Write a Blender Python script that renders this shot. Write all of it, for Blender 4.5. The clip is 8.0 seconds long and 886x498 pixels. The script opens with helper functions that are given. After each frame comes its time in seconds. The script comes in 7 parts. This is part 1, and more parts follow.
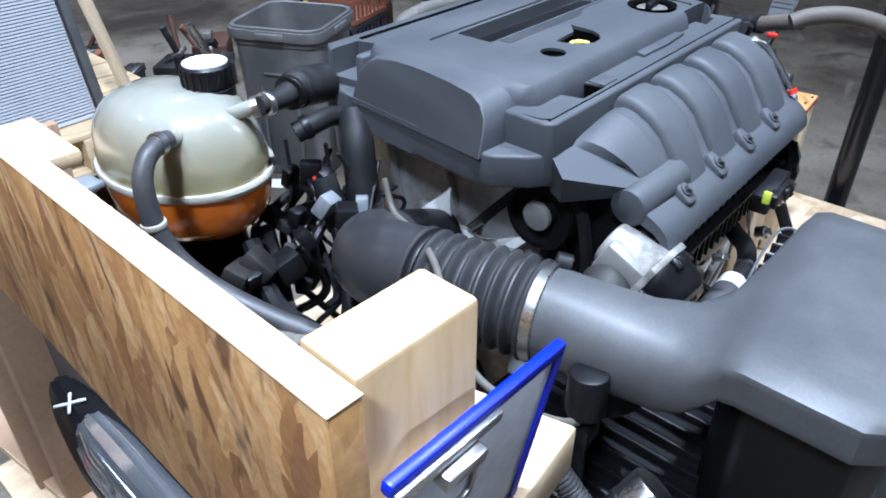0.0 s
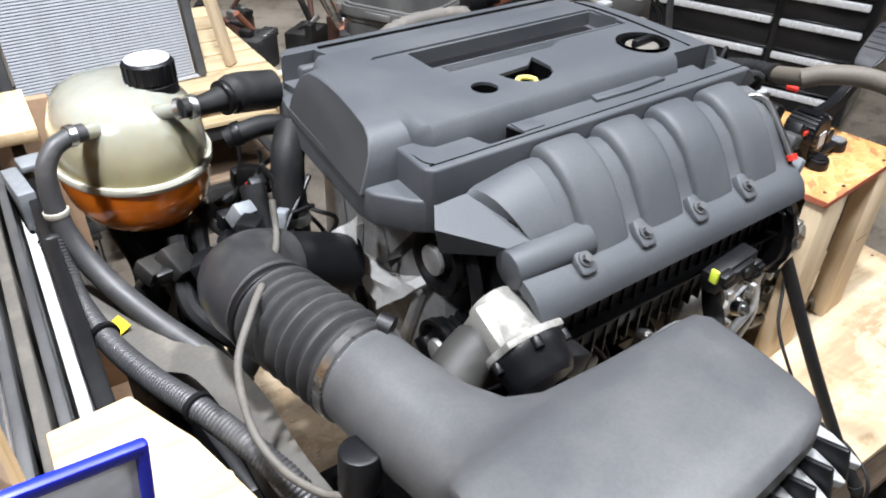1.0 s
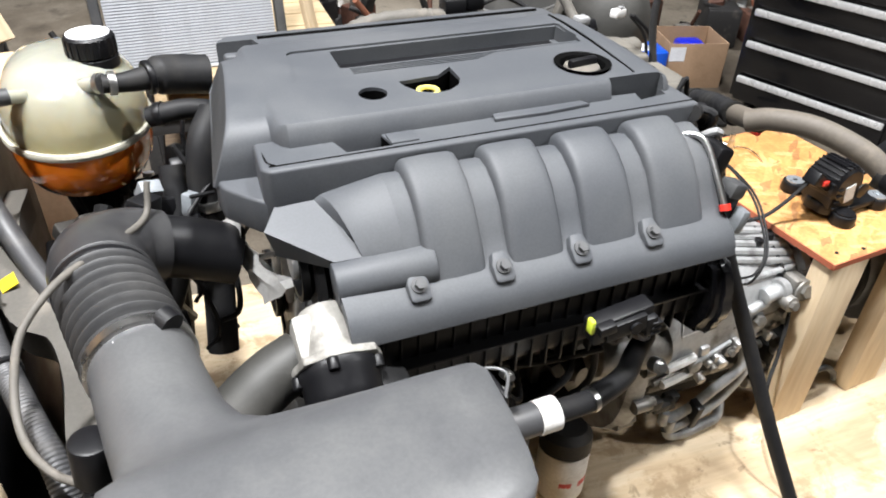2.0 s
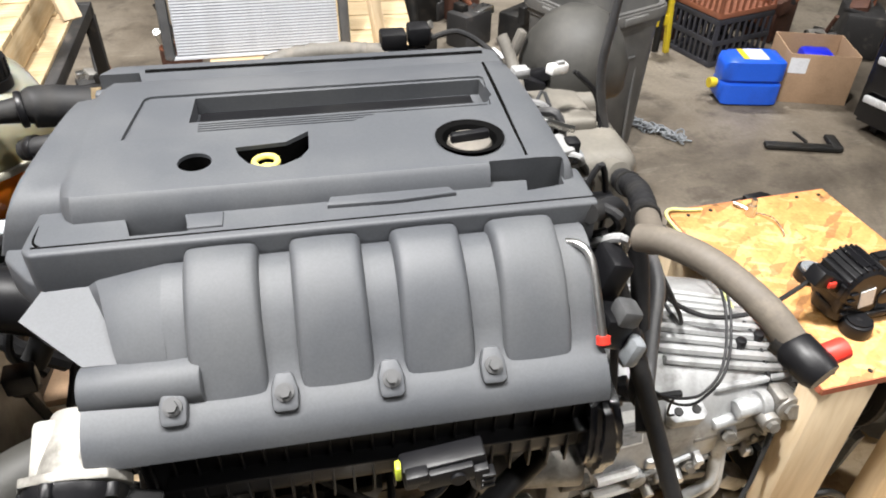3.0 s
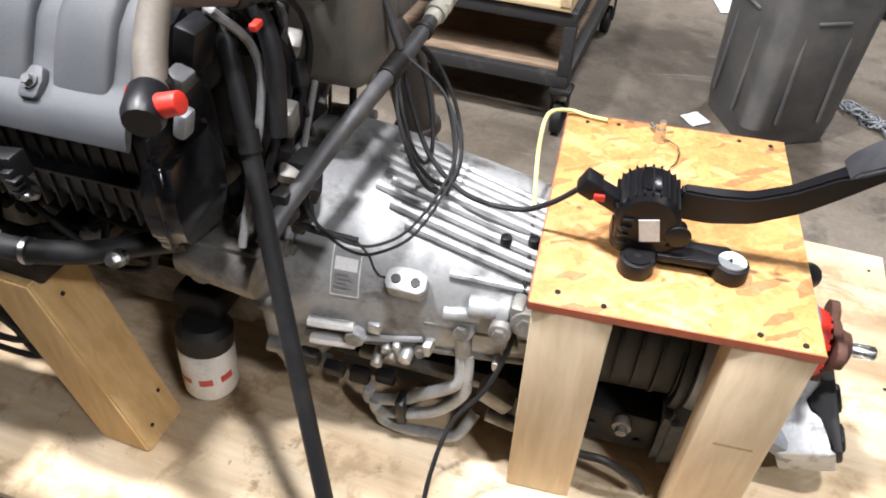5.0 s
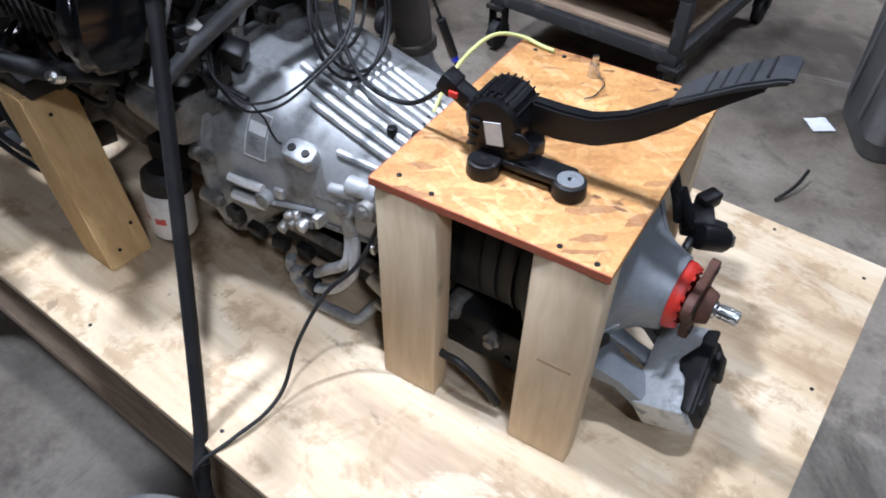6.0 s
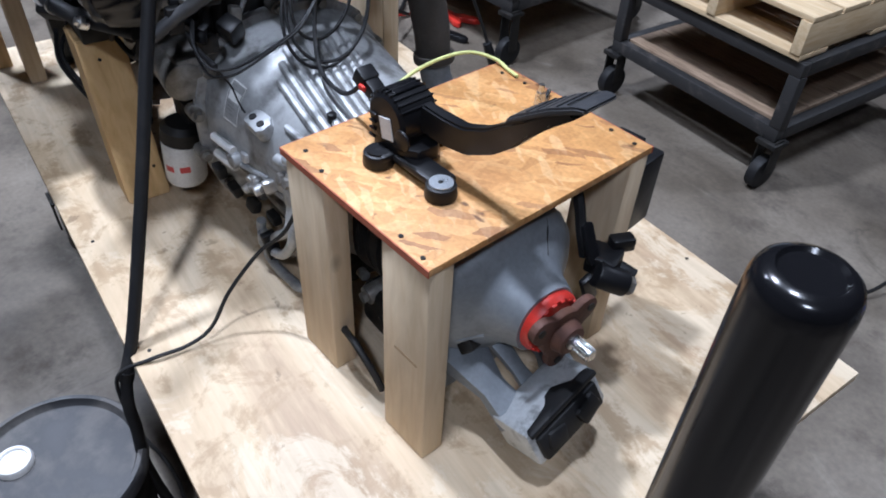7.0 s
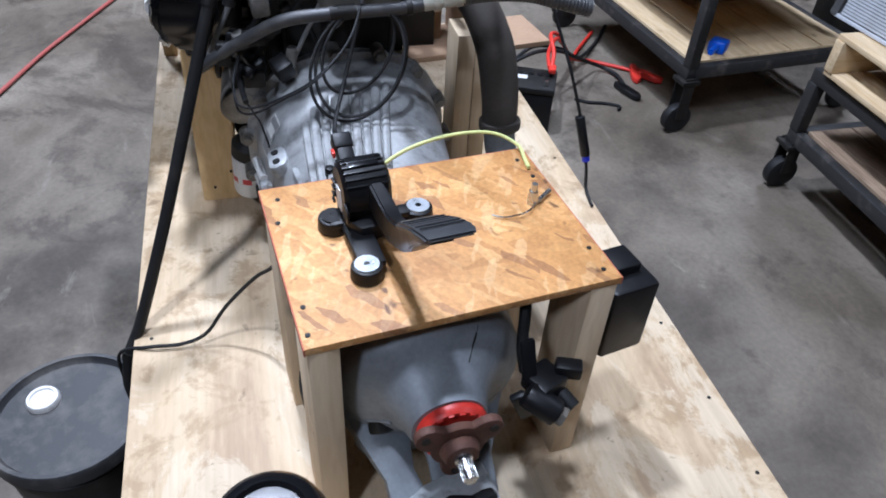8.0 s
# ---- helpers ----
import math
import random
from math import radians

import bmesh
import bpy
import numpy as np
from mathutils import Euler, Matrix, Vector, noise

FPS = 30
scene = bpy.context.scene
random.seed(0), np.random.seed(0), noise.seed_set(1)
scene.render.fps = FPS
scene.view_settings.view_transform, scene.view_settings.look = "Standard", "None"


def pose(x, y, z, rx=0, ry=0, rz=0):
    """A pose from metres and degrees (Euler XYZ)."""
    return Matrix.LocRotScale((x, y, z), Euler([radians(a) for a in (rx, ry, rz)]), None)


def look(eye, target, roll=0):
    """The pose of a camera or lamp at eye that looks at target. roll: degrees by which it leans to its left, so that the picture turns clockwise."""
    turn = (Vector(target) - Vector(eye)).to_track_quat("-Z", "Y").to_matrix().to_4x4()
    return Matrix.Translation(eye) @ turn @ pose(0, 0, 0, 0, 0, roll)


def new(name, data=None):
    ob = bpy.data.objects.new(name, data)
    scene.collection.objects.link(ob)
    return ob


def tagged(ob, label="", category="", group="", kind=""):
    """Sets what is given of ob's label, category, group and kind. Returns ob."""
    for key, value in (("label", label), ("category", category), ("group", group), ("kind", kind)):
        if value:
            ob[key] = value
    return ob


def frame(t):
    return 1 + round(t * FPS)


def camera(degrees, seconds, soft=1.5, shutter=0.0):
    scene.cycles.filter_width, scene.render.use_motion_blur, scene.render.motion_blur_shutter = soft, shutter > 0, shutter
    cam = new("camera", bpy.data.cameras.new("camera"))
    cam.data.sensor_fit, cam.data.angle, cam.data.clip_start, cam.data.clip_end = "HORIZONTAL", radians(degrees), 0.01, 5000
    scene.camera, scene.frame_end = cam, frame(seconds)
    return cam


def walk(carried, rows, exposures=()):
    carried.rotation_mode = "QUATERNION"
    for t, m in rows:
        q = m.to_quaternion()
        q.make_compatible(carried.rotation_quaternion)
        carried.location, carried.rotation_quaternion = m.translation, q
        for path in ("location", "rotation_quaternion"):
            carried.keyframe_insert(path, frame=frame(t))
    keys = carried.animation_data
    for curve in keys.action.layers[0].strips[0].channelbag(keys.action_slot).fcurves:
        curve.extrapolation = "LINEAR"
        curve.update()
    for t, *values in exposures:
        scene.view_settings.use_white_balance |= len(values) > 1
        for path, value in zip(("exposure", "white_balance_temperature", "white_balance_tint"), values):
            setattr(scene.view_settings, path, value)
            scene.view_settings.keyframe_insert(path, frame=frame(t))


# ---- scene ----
cam = camera(62.9, 8.0, soft=1.9)
METRES, TILT, LEAN, TURN = 2.735, -33.2217, 0.2506, -54.0092
START = (-0.7251, -0.1979, 1.5811)
ROWS = [
    (0.0, 0.0, 0.0, 0.0, 0.0, 0.0, 0.0),
    (0.5, 0.0479, 0.0111, 0.0148, 6.24, -0.69, -5.22),
    (1.0, 0.0963, 0.0233, 0.0306, 11.11, -2.39, -8.66),
    (2.5, 0.2193, 0.1033, 0.0972, 27.36, -7.84, -20.06),
    (3.0, 0.2434, 0.1482, 0.1297, 33.06, -10.3, -21.1),
    (3.5, 0.2984, 0.1874, 0.1533, 40.39, -13.74, -24.09),
    (4.0, 0.3589, 0.2189, 0.1713, 48.3, -17.38, -27.93),
    (4.5, 0.3874, 0.2582, 0.1756, 55.18, -22.27, -27.81),
    (6.0, 0.4946, 0.4242, 0.2449, 83.64, -40.46, -34.2),
    (6.5, 0.5281, 0.4814, 0.2743, 93.48, -45.37, -34.47),
    (7.0, 0.5193, 0.5281, 0.3185, 105.02, -49.88, -34.71),
    (7.5, 0.4892, 0.5542, 0.3622, 115.03, -54.22, -32.86),
    (8.0, 0.4491, 0.5989, 0.3959, 129.2, -61.49, -29.85),
]
PATH = [(t, pose(*START, TILT, LEAN, TURN) @ pose(METRES * x, METRES * y, METRES * z, 90 + pitch, roll, yaw)) for t, x, y, z, yaw, pitch, roll in ROWS]
PATH += [(1.2, look((-0.446, -0.387, 1.610), (0.559, 0.907, 0.463), 1.4)), (2.3, look((-0.134, -0.488, 1.629), (0.549, 0.985, 0.461), 2.8)),
         (4.7, look((0.658, -0.541, 1.565), (0.449, 0.955, 0.253), 0.3)), (5.8, look((1.047, -0.504, 1.495), (0.412, 0.803, 0.122), 1.9))]
walk(cam, sorted(PATH, key=lambda row: row[0]),
     [(0.0, 0.23, 5180, 8.5), (0.5, 0.31, 5760, 9.5), (1.0, 0.42, 6230, 9.8), (2.5, 0.6, 6700, 9), (3.5, 0.75, 6950, 11), (4.5, 0.82, 6850, 13), (6.0, 0.04, 5560, 12), (6.6, -0.12, 5420, 12.5), (8.0, -0.2, 5400, 12.5)])

# ---- light: LED high-bay strips under the workshop ceiling ----
world = bpy.data.worlds.new("workshop")
scene.world = world
world.use_nodes = True
world.node_tree.nodes["Background"].inputs[0].default_value = (0.55, 0.62, 0.75, 1)
world.node_tree.nodes["Background"].inputs[1].default_value = 0.003
CEIL = 4.6
LAMPS = [  # x, y, length, width, watts, turn, beam
    (-0.6, 0.05, 0.26, 0.16, 204, 0, 175),
    (1.1, -0.25, 0.26, 0.16, 94, 0, 175),
    (3.1, -2.2, 0.5, 0.3, 88, 20, 175),
    (-2.7, -0.5, 0.6, 0.4, 108, 0, 120),
    (2.2, 4.0, 0.6, 0.4, 70, 0, 110),
    (-1.6, 3.8, 0.6, 0.4, 60, 0, 100),
]
for lx, ly, ln, wd, watts, turn, beam in LAMPS:
    light = bpy.data.lights.new("strip_light_lamp", "AREA")
    light.shape, light.size, light.size_y, light.energy = "RECTANGLE", ln, wd, watts
    light.spread = radians(beam)
    light.color = (0.96, 0.97, 1.0)
    lamp = new("strip_light_lamp", light)
    lamp.matrix_world = pose(lx, ly, CEIL - 0.16, 0, 0, turn)

# ---- small builders ----
YAW = -4.5          # the engine's axis against the pedal table
CART = -6.5         # the cart under the engine


def thing(name, m, label, category, group="", kind=""):
    ob = new(name)
    ob.empty_display_size = 0.05
    ob.matrix_world = m
    return tagged(ob, label, category, group, kind)


def part(name, bm, material, parent, label="", flat=False):
    bmesh.ops.recalc_face_normals(bm, faces=bm.faces)
    mesh = bpy.data.meshes.new(name)
    bm.to_mesh(mesh)
    bm.free()
    mesh.materials.append(material)
    if not flat:
        mesh.shade_smooth()
        mesh.set_sharp_from_angle(angle=radians(38))
    ob = new(name, mesh)
    ob.parent = parent
    return tagged(ob, label) if label else ob


def shared(name, mesh, parent, m, label=""):
    ob = new(name, mesh)
    ob.parent = parent
    ob.matrix_basis = m
    return tagged(ob, label) if label else ob


def solid(name, bm, material, m, label, category, group="", kind=""):
    """A thing made of one mesh."""
    ob = part(name, bm, material, None)
    ob.matrix_world = m
    return tagged(ob, label, category, group, kind)


def cube(bm, c, s, bevel=0.0, rot=None, seg=2):
    m = Matrix.Translation(c) @ (rot if rot is not None else Matrix()) @ Matrix.Diagonal((*s, 1))
    made = bmesh.ops.create_cube(bm, size=1, matrix=m)["verts"]
    if bevel:
        edges = list({e for v in made for e in v.link_edges})
        bmesh.ops.bevel(bm, geom=edges, offset=bevel, segments=seg, affect="EDGES", profile=0.5)
    return bm


def aim(p0, p1):
    d = Vector(p1) - Vector(p0)
    return Matrix.Translation(p0) @ d.to_track_quat("Z", "Y").to_matrix().to_4x4(), d.length


def lathe(bm, p0, p1, profile, seg=28):
    """Turns (radius, share of the way from p0 to p1) round the line p0 p1."""
    m, ln = aim(p0, p1)
    rings = []
    for r, h in profile:
        if r < 1e-5:
            rings.append([bm.verts.new(m @ Vector((0, 0, h * ln)))])
        else:
            rings.append([bm.verts.new(m @ Vector((r * math.cos(2 * math.pi * k / seg), r * math.sin(2 * math.pi * k / seg), h * ln))) for k in range(seg)])
    for a, b in zip(rings, rings[1:]):
        for k in range(seg):
            q = [a[k % len(a)], a[(k + 1) % len(a)], b[(k + 1) % len(b)], b[k % len(b)]]
            q = list(dict.fromkeys(q))
            if len(q) > 2:
                bm.faces.new(q)
    for ring in (rings[0], rings[-1]):
        if len(ring) > 2:
            bm.faces.new(ring)
    return bm


def cyl(bm, p0, p1, r0, r1=None, seg=24, edge=0.0):
    r1 = r0 if r1 is None else r1
    ln = (Vector(p1) - Vector(p0)).length
    if edge:
        e = min(edge / ln, 0.45)
        return lathe(bm, p0, p1, [(r0 - edge, 0), (r0 - edge * 0.3, e * 0.3), (r0, e), (r1, 1 - e), (r1 - edge * 0.3, 1 - e * 0.3), (r1 - edge, 1)], seg)
    return lathe(bm, p0, p1, [(r0, 0), (r1, 1)], seg)


def spline(pts, steps=6):
    p = [Vector(q) for q in pts]
    p = [2 * p[0] - p[1]] + p + [2 * p[-1] - p[-2]]
    out = []
    for i in range(1, len(p) - 2):
        for k in range(steps):
            t = k / steps
            out.append(0.5 * (2 * p[i] + (p[i + 1] - p[i - 1]) * t + (2 * p[i - 1] - 5 * p[i] + 4 * p[i + 1] - p[i + 2]) * t * t + (3 * p[i] - p[i - 1] - 3 * p[i + 1] + p[i + 2]) * t ** 3))
    out.append(p[-2])
    return out


def sweep(bm, pts, r, seg=10, steps=6, radii=None, ribs=None):
    """A round tube along a smooth line; radii: a radius at each given point; ribs: (pitch, depth)."""
    line = spline(pts, steps)
    n = len(line)
    walked, rings = 0.0, []
    side = None
    for i, q in enumerate(line):
        d = (line[min(i + 1, n - 1)] - line[max(i - 1, 0)]).normalized()
        if side is None:
            side = d.orthogonal().normalized()
        side = (side - d * side.dot(d)).normalized()
        up = d.cross(side)
        if i:
            walked += (q - line[i - 1]).length
        rad = r
        if radii:
            f = i / (n - 1) * (len(radii) - 1)
            k = min(int(f), len(radii) - 2)
            rad = radii[k] + (radii[k + 1] - radii[k]) * (f - k)
        if ribs:
            rad += ribs[1] * math.cos(2 * math.pi * walked / ribs[0])
        rings.append([bm.verts.new(q + rad * (math.cos(2 * math.pi * k / seg) * side + math.sin(2 * math.pi * k / seg) * up)) for k in range(seg)])
    for a, b in zip(rings, rings[1:]):
        for k in range(seg):
            bm.faces.new((a[k], a[(k + 1) % seg], b[(k + 1) % seg], b[k]))
    bm.faces.new(rings[0])
    bm.faces.new(rings[-1])
    return bm


def prism(bm, outline, z0, z1, bevel=0.0, seg=2, m=None):
    low = [bm.verts.new((x, y, z0)) for x, y in outline]
    high = [bm.verts.new((x, y, z1)) for x, y in outline]
    n = len(outline)
    fs = [bm.faces.new(low[::-1]), bm.faces.new(high)]
    fs += [bm.faces.new((low[k], low[(k + 1) % n], high[(k + 1) % n], high[k])) for k in range(n)]
    if m is not None:
        bmesh.ops.transform(bm, matrix=m, verts=low + high)
    if bevel:
        bmesh.ops.bevel(bm, geom=list({e for f in fs for e in f.edges}), offset=bevel, segments=seg, affect="EDGES", profile=0.5)
    return bm


def loft(bm, rings, caps=True, closed=True):
    rows = [[bm.verts.new(p) for p in ring] for ring in rings]
    n = len(rows[0])
    for a, b in zip(rows, rows[1:]):
        for k in range(n if closed else n - 1):
            bm.faces.new((a[k], a[(k + 1) % n], b[(k + 1) % n], b[k]))
    if caps:
        bm.faces.new(rows[0])
        bm.faces.new(rows[-1])
    return bm


def carve(ob, cutters):
    """Cuts closed bmeshes out of a mesh object, for good."""
    bpy.context.view_layer.update()
    for bm in cutters:
        bmesh.ops.recalc_face_normals(bm, faces=bm.faces)
        mesh = bpy.data.meshes.new("cutter")
        bm.to_mesh(mesh)
        bm.free()
        tool = new("cutter", mesh)
        tool.matrix_world = ob.matrix_world
        mod = ob.modifiers.new("cut", "BOOLEAN")
        mod.operation, mod.object, mod.solver = "DIFFERENCE", tool, "EXACT"
        bpy.context.view_layer.update()
        made = bpy.data.meshes.new_from_object(ob.evaluated_get(bpy.context.evaluated_depsgraph_get()))
        ob.modifiers.clear()
        ob.data = made
        bpy.data.objects.remove(tool)
    ob.data.shade_smooth()
    ob.data.set_sharp_from_angle(angle=radians(32))


def BM():
    return bmesh.new()


# ---- materials ----
def material(name):
    m = bpy.data.materials.new(name)
    m.use_nodes = True
    nt = m.node_tree
    return m, nt, nt.nodes["Principled BSDF"]


def link(nt, a, b):
    nt.links.new(a, b)


def ramp(nt, src, stops):
    r = nt.nodes.new("ShaderNodeValToRGB")
    while len(r.color_ramp.elements) < len(stops):
        r.color_ramp.elements.new(0.5)
    for el, (pos, col) in zip(r.color_ramp.elements, stops):
        el.position, el.color = pos, (*col, 1)
    link(nt, src, r.inputs[0])
    return r.outputs[0]


def coords(nt, scale=(1, 1, 1), turn=(0, 0, 0)):
    tc = nt.nodes.new("ShaderNodeTexCoord")
    mp = nt.nodes.new("ShaderNodeMapping")
    mp.inputs["Scale"].default_value = scale
    mp.inputs["Rotation"].default_value = [radians(a) for a in turn]
    link(nt, tc.outputs["Object"], mp.inputs[0])
    return mp.outputs[0]


def noisy(nt, vec, scale, detail=4, rough=0.55, warp=0.0):
    n = nt.nodes.new("ShaderNodeTexNoise")
    n.inputs["Scale"].default_value, n.inputs["Detail"].default_value, n.inputs["Roughness"].default_value, n.inputs["Distortion"].default_value = scale, detail, rough, warp
    link(nt, vec, n.inputs["Vector"])
    return n.outputs["Fac"]


def mixc(nt, fac, a, b, kind="MIX"):
    m = nt.nodes.new("ShaderNodeMix")
    m.data_type, m.blend_type = "RGBA", kind
    for sock, val in ((m.inputs[0], fac), (m.inputs[6], a), (m.inputs[7], b)):
        if hasattr(val, "links"):
            link(nt, val, sock)
        elif isinstance(val, (int, float)):
            sock.default_value = val
        else:
            sock.default_value = (*val, 1)
    return m.outputs[2]


def bumped(nt, bsdf, height, strength, dist=0.002):
    b = nt.nodes.new("ShaderNodeBump")
    b.inputs["Strength"].default_value, b.inputs["Distance"].default_value = strength, dist
    link(nt, height, b.inputs["Height"])
    link(nt, b.outputs[0], bsdf.inputs["Normal"])


def roughen(nt, bsdf, src, lo, hi):
    r = nt.nodes.new("ShaderNodeMapRange")
    r.inputs["To Min"].default_value, r.inputs["To Max"].default_value = lo, hi
    r.inputs["From Min"].default_value, r.inputs["From Max"].default_value = 0.3, 0.7
    link(nt, src, r.inputs[0])
    link(nt, r.outputs[0], bsdf.inputs["Roughness"])


def plain(name, base, dirt=None, rough=(0.4, 0.6), metal=0.0, big=9, fine=260, bump=0.1, cover=(0.5, 0.75)):
    """Paint, plastic, rubber or metal: a base colour, dirt in broad patches, and a fine grain."""
    m, nt, b = material(name)
    v = coords(nt)
    broad, grain = noisy(nt, v, big, 6, 0.62), noisy(nt, v, fine, 3)
    dirt = tuple(c * 0.7 for c in base) if dirt is None else dirt
    patch = ramp(nt, broad, [(cover[0], (0, 0, 0)), (cover[1], (1, 1, 1))])
    col = mixc(nt, patch, base, dirt)
    speck = ramp(nt, grain, [(0.35, (0.93, 0.93, 0.93)), (0.65, (1.05, 1.05, 1.05))])
    link(nt, mixc(nt, 1.0, col, speck, "MULTIPLY"), b.inputs["Base Color"])
    b.inputs["Metallic"].default_value = metal
    roughen(nt, b, broad, *rough)
    if bump:
        bumped(nt, b, grain, bump, 0.001)
    return m


def lumber(name, light, dark, along="x", scale=1.0, knots=True):
    m, nt, b = material(name)
    s = {"x": (0.12, 1, 1), "y": (1, 0.12, 1), "z": (1, 1, 0.12)}[along]
    v = coords(nt, [c * scale for c in s])
    warp = noisy(nt, v, 14, 4, 0.6, 0.6)
    w = nt.nodes.new("ShaderNodeTexNoise")
    w.inputs["Scale"].default_value, w.inputs["Detail"].default_value, w.inputs["Distortion"].default_value = 75, 5, 0.8
    link(nt, v, w.inputs["Vector"])
    grain = ramp(nt, w.outputs["Fac"], [(0.3, dark), (0.62, light)])
    tone = ramp(nt, warp, [(0.3, (0.78, 0.74, 0.68)), (0.7, (1.05, 1.03, 1.0))])
    col = mixc(nt, 1.0, grain, tone, "MULTIPLY")
    stain = ramp(nt, noisy(nt, coords(nt, [c * 2.4 + 0.3 for c in s]), 4.5, 7, 0.68, 0.7), [(0.50, (0, 0, 0)), (0.80, (0.42, 0.42, 0.42))])
    col = mixc(nt, stain, col, tuple(c * 0.55 for c in dark))
    if knots:
        vo = nt.nodes.new("ShaderNodeTexVoronoi")
        vo.inputs["Scale"].default_value = 7
        link(nt, coords(nt, {"x": (0.55, 1, 1), "y": (1, 0.55, 1), "z": (1, 1, 0.55)}[along]), vo.inputs["Vector"])
        dot = ramp(nt, vo.outputs["Distance"], [(0.03, (0.75, 0.75, 0.75)), (0.09, (0, 0, 0))])
        col = mixc(nt, dot, col, tuple(c * 0.35 for c in dark))
    link(nt, col, b.inputs["Base Color"])
    roughen(nt, b, warp, 0.6, 0.85)
    bumped(nt, b, w.outputs["Fac"], 0.25, 0.001)
    return m


def strand_board(name, spin, turns=(0, 55, 115), pallor=0.3, rich=0.0, low=((0.0, (0.41, 0.215, 0.085)), (0.5, (0.51, 0.285, 0.115)), (1.0, (0.58, 0.35, 0.155)))):
    """Pressed strand board: long chips lying every way."""
    m, nt, b = material(name)
    base = coords(nt)
    layers = []
    for k, (sc, seedturn) in enumerate(zip((64, 88, 100), turns)):
        v = coords(nt, (1, 1, 1), [seedturn * s for s in spin])
        warped = nt.nodes.new("ShaderNodeVectorMath")
        warped.operation = "ADD"
        jit = nt.nodes.new("ShaderNodeTexNoise")
        jit.inputs["Scale"].default_value = 24
        link(nt, v, jit.inputs["Vector"])
        sm = nt.nodes.new("ShaderNodeVectorMath")
        sm.operation = "SCALE"
        sm.inputs[3].default_value = 0.017
        link(nt, jit.outputs["Color"], sm.inputs[0])
        link(nt, v, warped.inputs[0])
        link(nt, sm.outputs[0], warped.inputs[1])
        stretch = nt.nodes.new("ShaderNodeMapping")
        stretch.inputs["Scale"].default_value = (1, 0.22 if k < 2 else 0.2, 1)
        link(nt, warped.outputs[0], stretch.inputs[0])
        vo = nt.nodes.new("ShaderNodeTexVoronoi")
        vo.inputs["Scale"].default_value = sc
        link(nt, stretch.outputs[0], vo.inputs["Vector"])
        sp = nt.nodes.new("ShaderNodeSeparateColor")
        link(nt, vo.outputs["Color"], sp.inputs[0])
        layers.append((sp.outputs[0], sp.outputs[1], vo.outputs["Distance"]))
    c0, c1 = ramp(nt, layers[0][0], low), ramp(nt, layers[1][0], low)
    pick1 = ramp(nt, layers[1][1], [(0.5, (0, 0, 0)), (0.51, (1, 1, 1))])
    col = mixc(nt, pick1, c0, c1)
    pale = ramp(nt, layers[2][0], [(0.80, (0, 0, 0)), (0.81, (pallor, pallor, pallor))])
    col = mixc(nt, pale, col, (0.76, 0.55, 0.30))
    col = mixc(nt, rich, col, (0.42, 0.20, 0.06))
    chip = ramp(nt, layers[1][0], [(0.075, (0.6, 0.6, 0.6)), (0.08, (0, 0, 0))])
    col = mixc(nt, chip, col, (0.25, 0.115, 0.05))
    cloud = ramp(nt, noisy(nt, base, 7, 5, 0.6), [(0.35, (0.82, 0.76, 0.70)), (0.65, (1.08, 1.06, 1.04))])
    col = mixc(nt, 1.0, col, cloud, "MULTIPLY")
    streak = noisy(nt, coords(nt, (1, 1, 1) if spin[2] else (1, 1, 0.28)), 30 if spin[2] else 40, 3, 0.5, 0.5)
    col = mixc(nt, ramp(nt, streak, [(0.655 if spin[2] else 0.61, (0, 0, 0)), (0.72 if spin[2] else 0.68, (0.85, 0.85, 0.85))]), col, (0.10, 0.042, 0.016))
    fib = noisy(nt, coords(nt, (1, 1, 1)), 160, 4)
    col = mixc(nt, 1.0, col, ramp(nt, fib, [(0.3, (0.8, 0.78, 0.75)), (0.7, (1.08, 1.06, 1.03))]), "MULTIPLY")
    link(nt, col, b.inputs["Base Color"])
    b.inputs["Roughness"].default_value = 0.62
    bumped(nt, b, layers[1][0], 0.25, 0.001)
    return m


def plywood():
    m, nt, b = material("plywood deck")
    v = coords(nt, (0.35, 1, 1))
    cloud, mott, grain = noisy(nt, v, 3.2, 7, 0.66, 0.5), noisy(nt, coords(nt), 13, 7, 0.7, 0.3), noisy(nt, coords(nt, (0.06, 1, 1)), 90, 4)
    col = ramp(nt, cloud, [(0.38, (0.40, 0.285, 0.175)), (0.48, (0.56, 0.43, 0.275)), (0.60, (0.66, 0.55, 0.395))])
    col = mixc(nt, ramp(nt, mott, [(0.51, (0, 0, 0)), (0.60, (0.75, 0.75, 0.75))]), col, (0.36, 0.25, 0.14))
    worn = noisy(nt, coords(nt, (0.5, 1, 1), (0, 0, 20)), 7, 8, 0.72, 0.6)
    col = mixc(nt, ramp(nt, worn, [(0.53, (0, 0, 0)), (0.58, (0.6, 0.6, 0.6))]), col, (0.66, 0.56, 0.41))
    col = mixc(nt, ramp(nt, noisy(nt, coords(nt), 21, 5, 0.6, 0.4), [(0.66, (0, 0, 0)), (0.70, (0.55, 0.55, 0.55))]), col, (0.17, 0.115, 0.065))
    col = mixc(nt, 1.0, col, ramp(nt, grain, [(0.3, (0.88, 0.86, 0.83)), (0.7, (1.05, 1.04, 1.03))]), "MULTIPLY")
    link(nt, col, b.inputs["Base Color"])
    roughen(nt, b, cloud, 0.55, 0.8)
    bumped(nt, b, grain, 0.15, 0.001)
    return m


